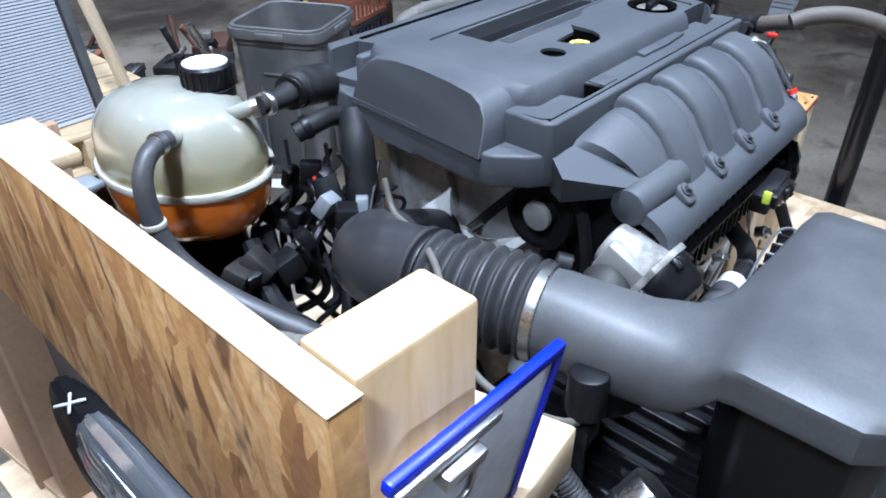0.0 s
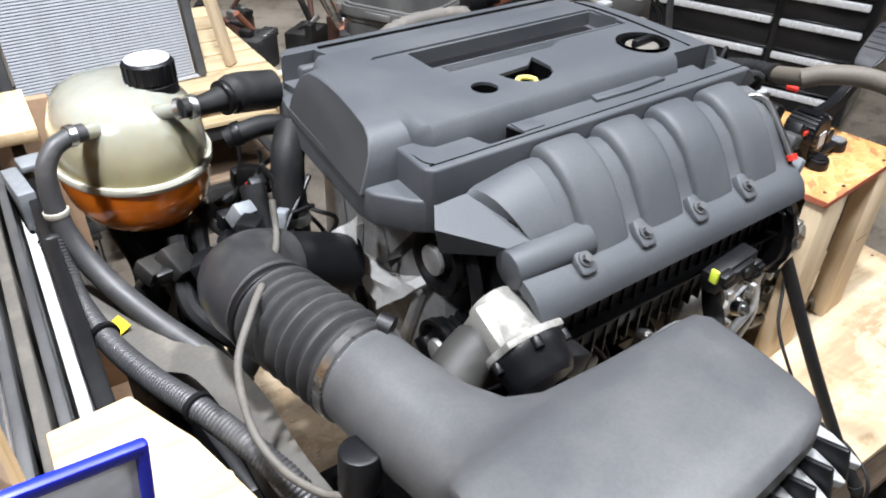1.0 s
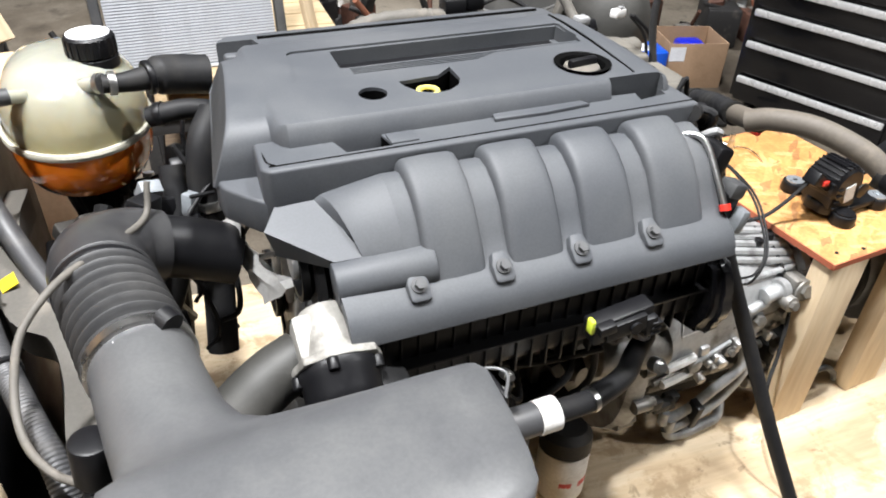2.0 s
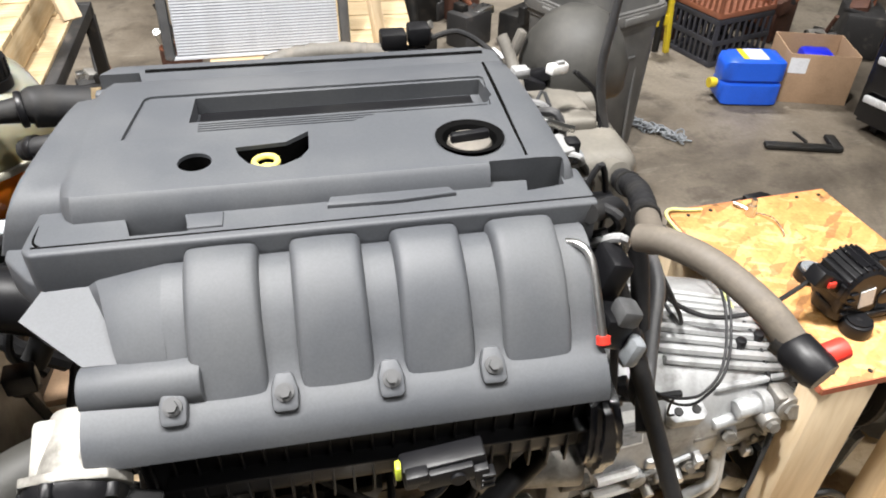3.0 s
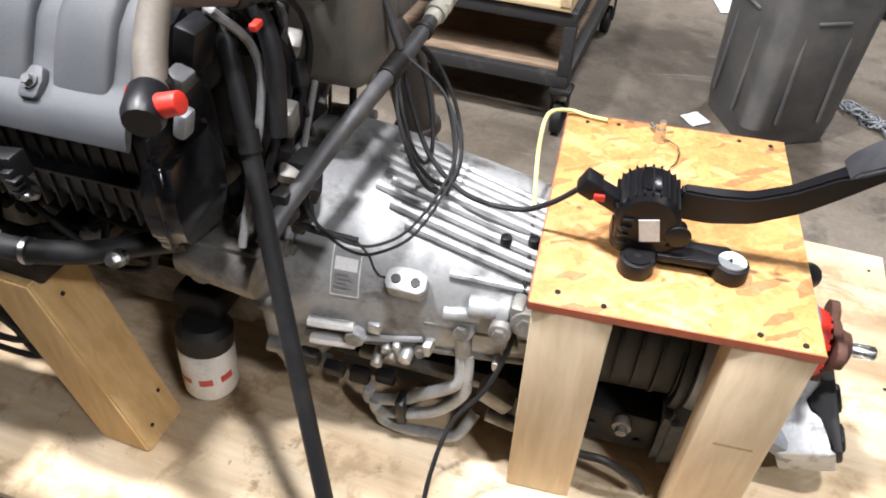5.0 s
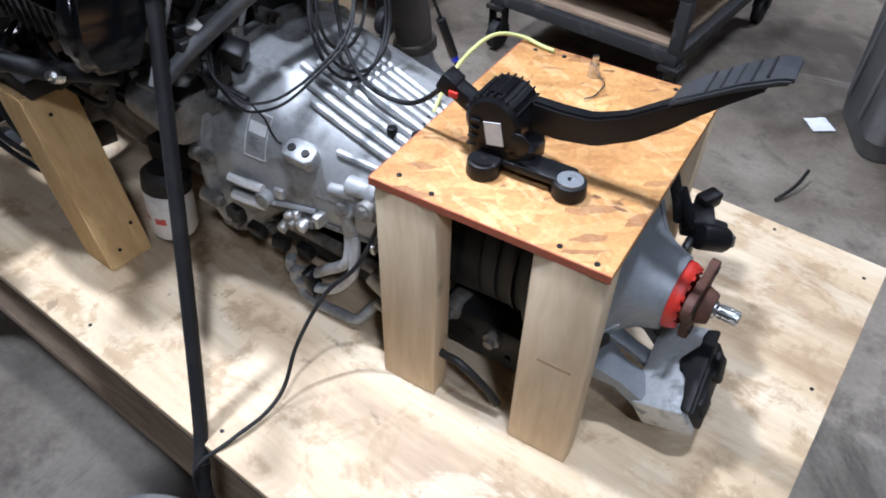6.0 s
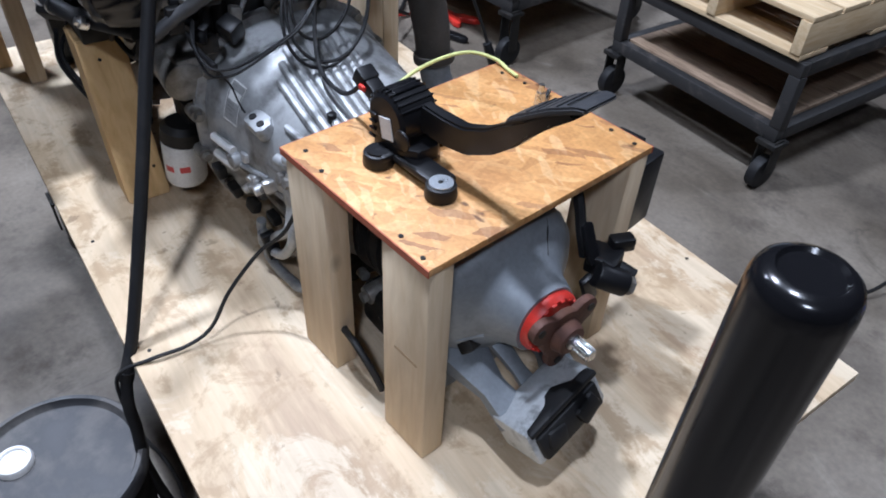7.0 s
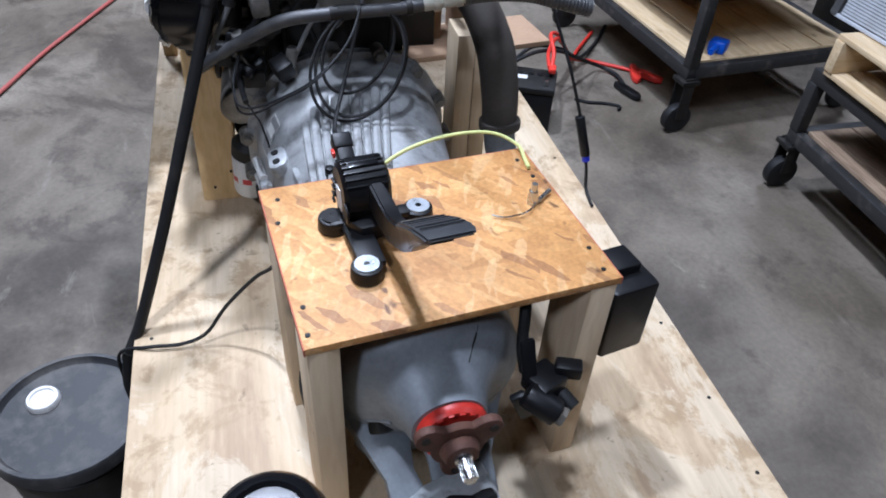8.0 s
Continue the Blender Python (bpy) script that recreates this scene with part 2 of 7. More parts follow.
def concrete():
    m, nt, b = material("concrete floor")
    v = coords(nt)
    a, c, d = noisy(nt, v, 0.9, 8, 0.62, 0.4), noisy(nt, v, 4.5, 7, 0.65), noisy(nt, v, 60, 4)
    col = ramp(nt, a, [(0.36, (0.052, 0.041, 0.030)), (0.48, (0.135, 0.112, 0.085)), (0.64, (0.225, 0.195, 0.155))])
    col = mixc(nt, ramp(nt, c, [(0.54, (0, 0, 0)), (0.66, (0.7, 0.7, 0.7))]), col, (0.062, 0.049, 0.037))
    oil, scuff = noisy(nt, v, 1.9, 9, 0.7, 0.8), noisy(nt, coords(nt, (0.3, 1, 1), (0, 0, 37)), 9, 6, 0.7, 0.5)
    col = mixc(nt, ramp(nt, oil, [(0.57, (0, 0, 0)), (0.64, (0.65, 0.65, 0.65))]), col, (0.045, 0.034, 0.025))
    col = mixc(nt, ramp(nt, scuff, [(0.60, (0, 0, 0)), (0.70, (0.4, 0.4, 0.4))]), col, (0.27, 0.245, 0.20))
    col = mixc(nt, 1.0, col, ramp(nt, d, [(0.3, (0.84, 0.84, 0.84)), (0.7, (1.1, 1.1, 1.1))]), "MULTIPLY")
    link(nt, col, b.inputs["Base Color"])
    roughen(nt, b, c, 0.42, 0.75)
    bumped(nt, b, d, 0.2, 0.002)
    return m


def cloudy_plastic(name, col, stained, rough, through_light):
    """Milky plastic, age-yellowed below; light through the empty top is painted in as white."""
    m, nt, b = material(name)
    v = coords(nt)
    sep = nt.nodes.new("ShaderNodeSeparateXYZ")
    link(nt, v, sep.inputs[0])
    height_fade = nt.nodes.new("ShaderNodeMapRange")
    height_fade.inputs["From Min"].default_value, height_fade.inputs["From Max"].default_value = 1.19, 1.262
    link(nt, sep.outputs["Z"], height_fade.inputs[0])
    c = mixc(nt, height_fade.outputs[0], stained, ramp(nt, noisy(nt, v, 14, 5, 0.6), [(0.36, tuple(x * 0.88 for x in col)), (0.62, col)]))
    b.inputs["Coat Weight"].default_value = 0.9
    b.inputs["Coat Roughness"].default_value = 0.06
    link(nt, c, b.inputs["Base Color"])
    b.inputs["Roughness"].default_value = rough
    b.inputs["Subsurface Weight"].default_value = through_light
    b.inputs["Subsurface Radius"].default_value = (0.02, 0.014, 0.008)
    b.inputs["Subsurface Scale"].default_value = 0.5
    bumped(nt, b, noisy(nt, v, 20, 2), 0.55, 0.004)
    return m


FLOOR = concrete()
COVER = plain("charcoal moulded plastic", (0.056, 0.060, 0.067), (0.082, 0.085, 0.089), (0.52, 0.66), 0, 7, 420, 0.05, (0.45, 0.8))
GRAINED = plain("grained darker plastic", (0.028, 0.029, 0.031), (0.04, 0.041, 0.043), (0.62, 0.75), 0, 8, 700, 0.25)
BLACK = plain("black plastic", (0.006, 0.006, 0.007), (0.012, 0.012, 0.0115), (0.32, 0.5), 0, 14, 300, 0.12, (0.55, 0.85))
GLOSS = plain("glossy black paint", (0.006, 0.006, 0.007), (0.012, 0.012, 0.012), (0.14, 0.26), 0, 8, 300, 0.02, (0.6, 0.9))
RUBBER = plain("black rubber", (0.011, 0.011, 0.012), (0.03, 0.028, 0.025), (0.5, 0.7), 0, 22, 240, 0.15, (0.5, 0.85))
GREYRUB = plain("dusty grey rubber hose", (0.10, 0.092, 0.08), (0.17, 0.15, 0.125), (0.6, 0.8), 0, 25, 240, 0.15)
TAN = plain("dusty tan rubber hose", (0.10, 0.085, 0.068), (0.18, 0.152, 0.118), (0.6, 0.8), 0, 25, 240, 0.15)
GLOSSRUB = plain("glossy black moulded rubber", (0.026, 0.026, 0.028), (0.055, 0.054, 0.053), (0.26, 0.38), 0, 9, 260, 0.06)
DUCT = plain("grey black intake plastic", (0.06, 0.061, 0.064), (0.115, 0.115, 0.113), (0.36, 0.50), 0, 6, 300, 0.04, (0.42, 0.8))
BELLOW = plain("matt black bellows rubber", (0.03, 0.03, 0.031), (0.06, 0.058, 0.056), (0.42, 0.58), 0, 12, 260, 0.06)
ALU = plain("cast aluminium", (0.56, 0.56, 0.555), (0.30, 0.28, 0.25), (0.36, 0.58), 0.7, 16, 130, 0.4, (0.46, 0.72))
DIRTYALU = plain("oily cast aluminium", (0.30, 0.29, 0.27), (0.11, 0.095, 0.075), (0.42, 0.65), 0.6, 18, 130, 0.4, (0.42, 0.68))
GRIMY = plain("grimy pail lid", (0.028, 0.028, 0.030), (0.085, 0.08, 0.075), (0.45, 0.7), 0, 11, 200, 0.1, (0.46, 0.60))
SEAMM = plain("milky seam plastic", (0.40, 0.385, 0.32), (0.34, 0.32, 0.26), (0.5, 0.6), 0, 30, 200, 0.05)
DOMEM = plain("dark dusty shield", (0.028, 0.027, 0.024), (0.055, 0.052, 0.046), (0.55, 0.7), 0, 12, 200, 0.2)
CASTW = plain("whitish cast alloy", (0.31, 0.30, 0.275), (0.13, 0.122, 0.108), (0.42, 0.6), 0.35, 24, 130, 0.4, (0.46, 0.66))
PINEO = lumber("warm pine post", (0.67, 0.49, 0.28), (0.57, 0.39, 0.19), "z")
LOOMM = plain("grey black corrugated sleeve", (0.045, 0.045, 0.047), (0.09, 0.085, 0.08), (0.4, 0.55), 0, 20, 240, 0.1)
CASEM = plain("grey gearbox casting", (0.38, 0.385, 0.385), (0.17, 0.165, 0.155), (0.42, 0.62), 0.4, 17, 130, 0.4, (0.50, 0.68))
for soft_black in (BLACK, RUBBER):
    soft_black.node_tree.nodes["Principled BSDF"].inputs["Specular IOR Level"].default_value = 0.3
FADED = plain("faded red rubber", (0.36, 0.09, 0.075), (0.28, 0.10, 0.085), (0.5, 0.65), 0, 20, 200, 0.05)
MIDGREY = plain("dusty mid grey plastic", (0.075, 0.076, 0.078), (0.05, 0.05, 0.05), (0.4, 0.55), 0, 20, 200, 0.05)
PALE = plain("pale grey plastic", (0.26, 0.26, 0.26), (0.18, 0.18, 0.175), (0.45, 0.6), 0, 20, 200, 0.05)
PIPEBRN = plain("brown burnt pipe steel", (0.075, 0.065, 0.056), (0.12, 0.10, 0.085), (0.55, 0.7), 0.2, 14, 180, 0.2)
LENS = plain("clear lamp lens over chrome", (0.55, 0.57, 0.60), (0.35, 0.37, 0.40), (0.06, 0.12), 0.85, 9, 200, 0.02)
BLOCKM = plain("bare machined alloy", (0.58, 0.60, 0.61), (0.30, 0.31, 0.31), (0.36, 0.52), 0.3, 30, 150, 0.3, (0.5, 0.62))
CASTBRT = plain("dull bright cast alloy", (0.43, 0.44, 0.445), (0.20, 0.20, 0.195), (0.4, 0.58), 0.3, 22, 150, 0.3, (0.46, 0.7))
GREYCAST = plain("grey cast housing", (0.27, 0.29, 0.31), (0.17, 0.175, 0.18), (0.45, 0.62), 0.35, 12, 150, 0.3, (0.48, 0.75))
STEEL = plain("bright steel", (0.62, 0.62, 0.61), (0.42, 0.40, 0.37), (0.22, 0.38), 1.0, 30, 200, 0.1)
ZINC = plain("zinc plated steel", (0.66, 0.70, 0.74), (0.5, 0.53, 0.56), (0.25, 0.4), 0.8, 40, 200, 0.1)
IRON = plain("dark greasy iron", (0.015, 0.0145, 0.014), (0.045, 0.038, 0.03), (0.45, 0.7), 0.4, 18, 160, 0.4, (0.5, 0.8))
RUST = plain("rusty steel", (0.095, 0.043, 0.03), (0.17, 0.08, 0.05), (0.6, 0.8), 0.3, 26, 180, 0.4)
FRAMEST = plain("worn dark painted steel", (0.028, 0.027, 0.027), (0.14, 0.12, 0.105), (0.5, 0.75), 0.2, 10, 170, 0.3, (0.55, 0.8))
BIN = plain("grey bin plastic", (0.095, 0.095, 0.094), (0.17, 0.163, 0.15), (0.5, 0.65), 0, 5, 200, 0.1, (0.42, 0.75))
BEIGE = plain("dusty grey plastic box", (0.115, 0.106, 0.09), (0.165, 0.15, 0.125), (0.55, 0.7), 0, 10, 200, 0.1)
PADM = plain("worn grey black pad rubber", (0.03, 0.031, 0.034), (0.05, 0.05, 0.052), (0.34, 0.46), 0, 18, 260, 0.06)
STAMPM = plain("faded brown print", (0.36, 0.25, 0.14), (0.45, 0.33, 0.2), (0.7, 0.85), 0, 40, 200, 0.02)
RED = plain("red plastic", (0.62, 0.035, 0.022), (0.45, 0.03, 0.02), (0.35, 0.5), 0, 20, 200, 0.05)
BLUE = plain("blue plastic jug", (0.012, 0.10, 0.62), (0.012, 0.08, 0.5), (0.3, 0.42), 0, 8, 200, 0.05)
BINDER = plain("blue plastic edge", (0.01, 0.022, 0.55), (0.008, 0.016, 0.4), (0.3, 0.45), 0, 20, 200, 0.05)
DIPYEL = plain("pale yellow plastic", (0.60, 0.52, 0.14), (0.5, 0.42, 0.1), (0.4, 0.55), 0, 20, 200, 0.05)
YELLOW = plain("yellow plastic", (0.72, 0.55, 0.03), (0.55, 0.4, 0.03), (0.4, 0.55), 0, 20, 200, 0.05)
WIREYEL = plain("yellow green wire", (0.62, 0.72, 0.06), (0.5, 0.6, 0.05), (0.4, 0.5), 0, 20, 200, 0.02)
PAPER = plain("white paper", (0.72, 0.73, 0.76), (0.62, 0.63, 0.66), (0.7, 0.85), 0, 12, 90, 0.1)
LABEL = plain("printed paper label", (0.66, 0.66, 0.64), (0.5, 0.5, 0.48), (0.5, 0.6), 0, 30, 200, 0.03)
INK = plain("grey print", (0.2, 0.2, 0.2), (0.3, 0.3, 0.3), (0.5, 0.6), 0, 30, 200, 0.02)
REDINK = plain("red print", (0.55, 0.05, 0.05), (0.5, 0.1, 0.08), (0.4, 0.5), 0, 30, 200, 0.02)
WHITEP = plain("white painted metal", (0.72, 0.71, 0.69), (0.5, 0.47, 0.43), (0.35, 0.5), 0, 18, 200, 0.05)
CARD = plain("brown cardboard", (0.36, 0.235, 0.145), (0.29, 0.185, 0.11), (0.75, 0.9), 0, 6, 120, 0.15)
FINS = plain("radiator fins", (0.56, 0.58, 0.62), (0.46, 0.47, 0.50), (0.4, 0.55), 0.2, 10, 260, 0.2)
CRATERED = plain("brick red plastic crate", (0.27, 0.10, 0.055), (0.2, 0.085, 0.055), (0.5, 0.65), 0, 9, 200, 0.05)
CRATEBLK = plain("grey black plastic crate", (0.035, 0.036, 0.045), (0.07, 0.068, 0.07), (0.5, 0.65), 0, 9, 200, 0.05)
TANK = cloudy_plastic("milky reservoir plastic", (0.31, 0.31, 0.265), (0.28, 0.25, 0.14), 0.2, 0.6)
CORDM = plain("yellow green wire sleeve", (0.60, 0.63, 0.24), (0.55, 0.57, 0.24), (0.5, 0.6), 0, 20, 200, 0.02)
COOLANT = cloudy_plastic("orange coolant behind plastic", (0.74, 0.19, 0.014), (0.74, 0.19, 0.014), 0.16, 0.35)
OSB = strand_board("strand board", (0, 0, 1), (0, 55, 115), 0.3, 0.0, ((0.0, (0.46, 0.235, 0.078)), (0.35, (0.525, 0.275, 0.092)), (0.7, (0.56, 0.305, 0.108)), (1.0, (0.62, 0.37, 0.15))))
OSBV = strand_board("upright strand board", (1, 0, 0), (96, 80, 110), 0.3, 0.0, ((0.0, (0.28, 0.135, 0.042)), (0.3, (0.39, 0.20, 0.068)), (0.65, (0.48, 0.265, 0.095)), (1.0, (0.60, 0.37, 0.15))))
OSBEDGE = plain("red sealed board edge", (0.42, 0.11, 0.055), (0.34, 0.13, 0.07), (0.6, 0.8), 0, 30, 160, 0.4)
PINEZ = lumber("pine upright", (0.73, 0.61, 0.44), (0.65, 0.515, 0.345), "z")
PINEX = lumber("pine along", (0.68, 0.55, 0.36), (0.57, 0.42, 0.24), "x")
PINEY = lumber("pine across", (0.68, 0.55, 0.36), (0.57, 0.42, 0.24), "y")
PLY = plywood()
STUD = lumber("yellowed pine stud", (0.76, 0.54, 0.27), (0.66, 0.44, 0.19), "z")
CHROME = plain("bright chrome trim", (0.80, 0.80, 0.80), (0.66, 0.66, 0.66), (0.22, 0.34), 0.35, 12, 200, 0.03)
OLDWOOD = lumber("old dirty board", (0.33, 0.245, 0.17), (0.2, 0.14, 0.095), "x")
# flat black: painted shade inside the cover's openings, also joints and the cap seal
VOID = plain("flat black for shade, joints and seals", (0.004, 0.004, 0.004), (0.005, 0.005, 0.005), (0.95, 1.0), 0, 14, 300, 0.0)
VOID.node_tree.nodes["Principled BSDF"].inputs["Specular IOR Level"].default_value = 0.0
WALLM = plain("dark workshop wall", (0.05, 0.048, 0.046), (0.03, 0.029, 0.028), (0.7, 0.85), 0, 1.2, 40, 0.1)

# ---- structure ----
bm = BM()
bmesh.ops.create_grid(bm, x_segments=2, y_segments=2, size=9)
solid("floor", bm, FLOOR, pose(0, 1, 0), "stained grey concrete workshop floor", "floor", kind="structure")
for name, c, s in (("wall_north", (0, 8.1, 2.3), (18, 0.2, 4.6)), ("wall_south", (0, -6.1, 2.3), (18, 0.2, 4.6)),
                   ("wall_east", (8.1, 1, 2.3), (0.2, 14, 4.6)), ("wall_west", (-8.1, 1, 2.3), (0.2, 14, 4.6))):
    solid(name, cube(BM(), (0, 0, 0), s), WALLM, pose(*c), "dark dusty painted workshop wall", "wall", kind="structure")
solid("ceiling", cube(BM(), (0, 0, 0), (16, 14, 0.1)), WALLM, pose(0, 1, CEIL + 0.05), "dark workshop ceiling above the strip lights", "ceiling", kind="structure")
for lx, ly, ln, wd, watts, turn, beam in LAMPS:
    strip = thing("strip_light", pose(lx, ly, CEIL, 0, 0, turn), "long white LED strip light under the ceiling", "lamp", "strip lights")
    part("housing", cube(BM(), (0, 0, -0.06), (ln + 0.04, wd + 0.04, 0.12), 0.01), WHITEP, strip)

# ---- the cart under the engine ----
CARTM = pose(0, 0, 0, 0, 0, CART)
cart = thing("shop_cart", CARTM, "dark steel shop cart with a plywood deck and push handle post", "cart", "shop carts")
DECK = 0.59
deck = part("deck", cube(BM(), (0.345, 0.362, DECK - 0.0095), (1.91, 0.983, 0.019), 0.002), PLY, cart, "pale stained plywood deck")
for y in (-0.09, 0.81):
    part("rail", cube(BM(), (0.34, y, 0.54), (1.82, 0.05, 0.06), 0.004), FRAMEST, cart)
for x in (-0.55, 0.35, 1.23):
    part("crossbar", cube(BM(), (x, 0.36, 0.539), (0.05, 0.85, 0.058), 0.004), FRAMEST, cart)
part("lower_shelf", cube(BM(), (0.34, 0.36, 0.235), (1.8, 0.9, 0.03), 0.003), OLDWOOD, cart, "dirty wooden lower shelf")
for x in (-0.53, 1.21):
    for y in (-0.08, 0.8):
        part("leg", cube(BM(), (x, y, 0.33), (0.05, 0.05, 0.36), 0.004), FRAMEST, cart)
        fork = part("caster_plate", cube(BM(), (x, y, 0.1515), (0.07, 0.07, 0.009), 0.002), IRON, cart)
        part("wheel", cyl(BM(), (x, y - 0.02, 0.063), (x, y + 0.02, 0.063), 0.062, seg=28, edge=0.006), RUBBER, fork)
        for e in (-0.03, 0.03):
            part("fork_side", cube(BM(), (x, y + e, 0.1), (0.05, 0.006, 0.1), 0.002), IRON, fork)
b = BM()
for px, pr in ((1.402, 0.1214),):
    lathe(b, (px, pr, 0.12), (px, pr, 1.276), [(0.0, 0), (0.0295, 0), (0.0295, 0.983), (0.0288, 0.990), (0.0265, 0.9955), (0.0225, 0.9985), (0.0185, 0.9995), (0.0165, 0.9975), (0.0, 0.9965)], 40)
part("handle_post", b, GLOSS, cart, "glossy black round post with a domed cap")
for z in (0.2, 0.5):
    part("post_bracket", cube(BM(), (1.345, 0.1214, z), (0.11, 0.05, 0.05), 0.004), FRAMEST, cart)
screw = BM()
cyl(screw, (0, 0, -0.002), (0, 0, 0.0008), 0.0034, seg=10)
cyl(screw, (0, 0, 0.0008), (0, 0, 0.001), 0.0016, seg=6)
SCREW = bpy.data.meshes.new("screw")
screw.to_mesh(SCREW)
screw.free()
SCREW.materials.append(IRON)
for x, y in ((1.27, -0.1), (0.95, -0.1), (0.62, -0.1), (0.3, -0.1), (1.27, 0.22), (1.27, 0.5), (1.27, 0.8), (1.1, 0.83), (0.95, 0.83), (0.77, 0.83), (0.55, 0.83), (0.2, 0.83)):
    shared("screw", SCREW, cart, pose(x, y, DECK))

# ---- front wooden frame ----
front = thing("front_frame", pose(-0.5965, -0.0465, 0, 0, 0, -7.5), "front support of strand board and pine lumber on the cart", "wooden frame")
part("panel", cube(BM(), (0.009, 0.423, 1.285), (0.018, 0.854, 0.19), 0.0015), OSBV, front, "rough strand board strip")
part("panel_cap", cube(BM(), (0.009, 0.423, 1.3805), (0.0185, 0.854, 0.001)), PINEY, front)
part("post", cube(BM(), (0.0575, 0.022, 0.986), (0.075, 0.038, 0.792), 0.003), PINEO, front, "pale pine stud with a sawn top")
part("post", cube(BM(), (0.065, 0.80, 0.99), (0.09, 0.038, 0.80), 0.003), CARD, front)
b = BM()
prism(b, [(0.098, -0.005), (0.2164, 0.012), (0.19, 0.102), (0.16, 0.172), (0.098, 0.165)], 1.155, 1.197, 0.003)
part("rail", b, PINEX, front, "pale pine offcut with sawn edges")
part("rail_stud", cube(BM(), (0.165, 0.08, 0.8725), (0.089, 0.038, 0.565), 0.003), PINEZ, front)
part("shelf", cube(BM(), (0.095, 0.78, 1.193), (0.15, 0.15, 0.018), 0.002), PINEY, front, "pale plywood shelf board")
part("side_board", cube(BM(), (0.10, 0.868, 0.888), (0.20, 0.018, 0.588), 0.002), CARD, front, "brown fibre board side")

# the cooling pack behind the board
pack = thing("condenser", pose(-0.503, 0.07, 0, 0, 0, -7.5), "grey radiator and condenser pack standing behind the board", "radiator")
for x, z, w, mat in ((0.0, 1.165, 0.010, DUCT), (0.016, 1.16, 0.012, GREYRUB), (0.032, 1.155, 0.010, DUCT), (0.064, 1.165, 0.016, BLACK)):
    part("tank_strip", cube(BM(), (x, 0.34, z - 0.285), (w, 0.64, 0.57), 0.002), mat, pack)
part("white_seal", cube(BM(), (0.047, 0.34, 0.86), (0.012, 0.62, 0.52), 0.002), WHITEP, pack, "pale foam strip")
for y in (0.36, 0.44, 0.5):
    part("hinge_clip", cube(BM(), (-0.011, y, 1.02), (0.012, 0.022, 0.03), 0.004), BLACK, pack)

# ---- the table over the gearbox ----
TT = 0.967
table = thing("wooden_stand", pose(0.737, 0.04, DECK, 0, 0, -0.8), "small strand board table on four pine legs over the gearbox", "table")
part("tabletop", cube(BM(), (0.154, 0.203, TT - DECK - 0.0058), (0.308, 0.406, 0.0112), 0.001), OSB, table, "strand board top with a red edge")
for c, s in (((0.154, -0.0006, 0), (0.309, 0.0016, 0.0106)), ((0.154, 0.4066, 0), (0.309, 0.0016, 0.0106)), ((-0.0006, 0.203, 0), (0.0016, 0.404, 0.0106))):
    part("edge_band", cube(BM(), (c[0], c[1], TT - DECK - 0.0062), s), OSBEDGE, table, "red painted edge")
for x, y in ((0.049, 0.0215), (0.262, 0.0215), (0.049, 0.3845), (0.262, 0.3845)):
    part("leg", cube(BM(), (x, y, (TT - DECK - 0.0116) / 2), (0.089, 0.038, TT - DECK - 0.0118), 0.0025), PINEZ, table)
for x, y in ((0.243, 0.012), (0.288, 0.008), (0.288, 0.39), (0.245, 0.392), (0.08, 0.012), (0.029, 0.021), (0.03, 0.385), (0.075, 0.39)):
    shared("screw", SCREW, table, pose(x, y, TT - DECK + 0.0003))

part("stamp", cube(BM(), (0.266, 0.0023, 0.192), (0.046, 0.0006, 0.0045)), STAMPM, table, "faint brown printed mark")

# ---- accelerator pedal on the table ----
pedal = thing("accelerator_pedal", pose(0.86, 0.155, TT, 0, 0, 0), "black plastic accelerator pedal unit standing on the table", "pedal")
b = BM()
prism(b, [(-0.045, -0.012), (-0.036, -0.025), (0.018, -0.025), (0.04, -0.012), (0.042, 0.02), (0.022, 0.04), (-0.032, 0.036), (-0.046, 0.018)], 0.012, 0.034, 0.004)
part("base", b, BLACK, pedal)
b = BM()
lathe(b, (-0.01, -0.027, 0.062), (-0.01, 0.035, 0.062), [(0.0, 0), (0.03, 0), (0.036, 0.08), (0.036, 0.92), (0.03, 1), (0.0, 1)], 30)
cube(b, (-0.012, 0.004, 0.055), (0.062, 0.058, 0.06), 0.006)
part("housing", b, BLACK, pedal)
for k in range(10):
    a = radians(36 + 14 * k)
    part("rib", cube(BM(), (-0.01 + 0.0362 * math.cos(a), 0.004, 0.062 + 0.0362 * math.sin(a)), (0.005, 0.056, 0.0026), 0.0008, Matrix.Rotation(-a, 4, "Y")), BLACK, pedal)
part("side_disc", cyl(BM(), (0.026, -0.026, 0.05), (0.026, -0.0295, 0.05), 0.014, seg=28, edge=0.0015), BLACK, pedal)
for k in range(4):
    part("side_web", cube(BM(), (-0.034 + 0.0012 * k, -0.0285, 0.03 + 0.011 * k), (0.012, 0.004, 0.003), 0.0008), BLACK, pedal)
part("top_plate", cube(BM(), (-0.012, 0.004, 0.0985), (0.022, 0.04, 0.004), 0.0012), GLOSS, pedal)
part("label", cube(BM(), (-0.006, -0.0278, 0.052), (0.022, 0.0012, 0.03), 0, Matrix.Rotation(radians(-12), 4, "Y")), LABEL, pedal, "white printed sticker")
b = BM()
cube(b, (-0.058, -0.004, 0.075), (0.045, 0.022, 0.02), 0.003, Matrix.Rotation(radians(28), 4, "Y"))
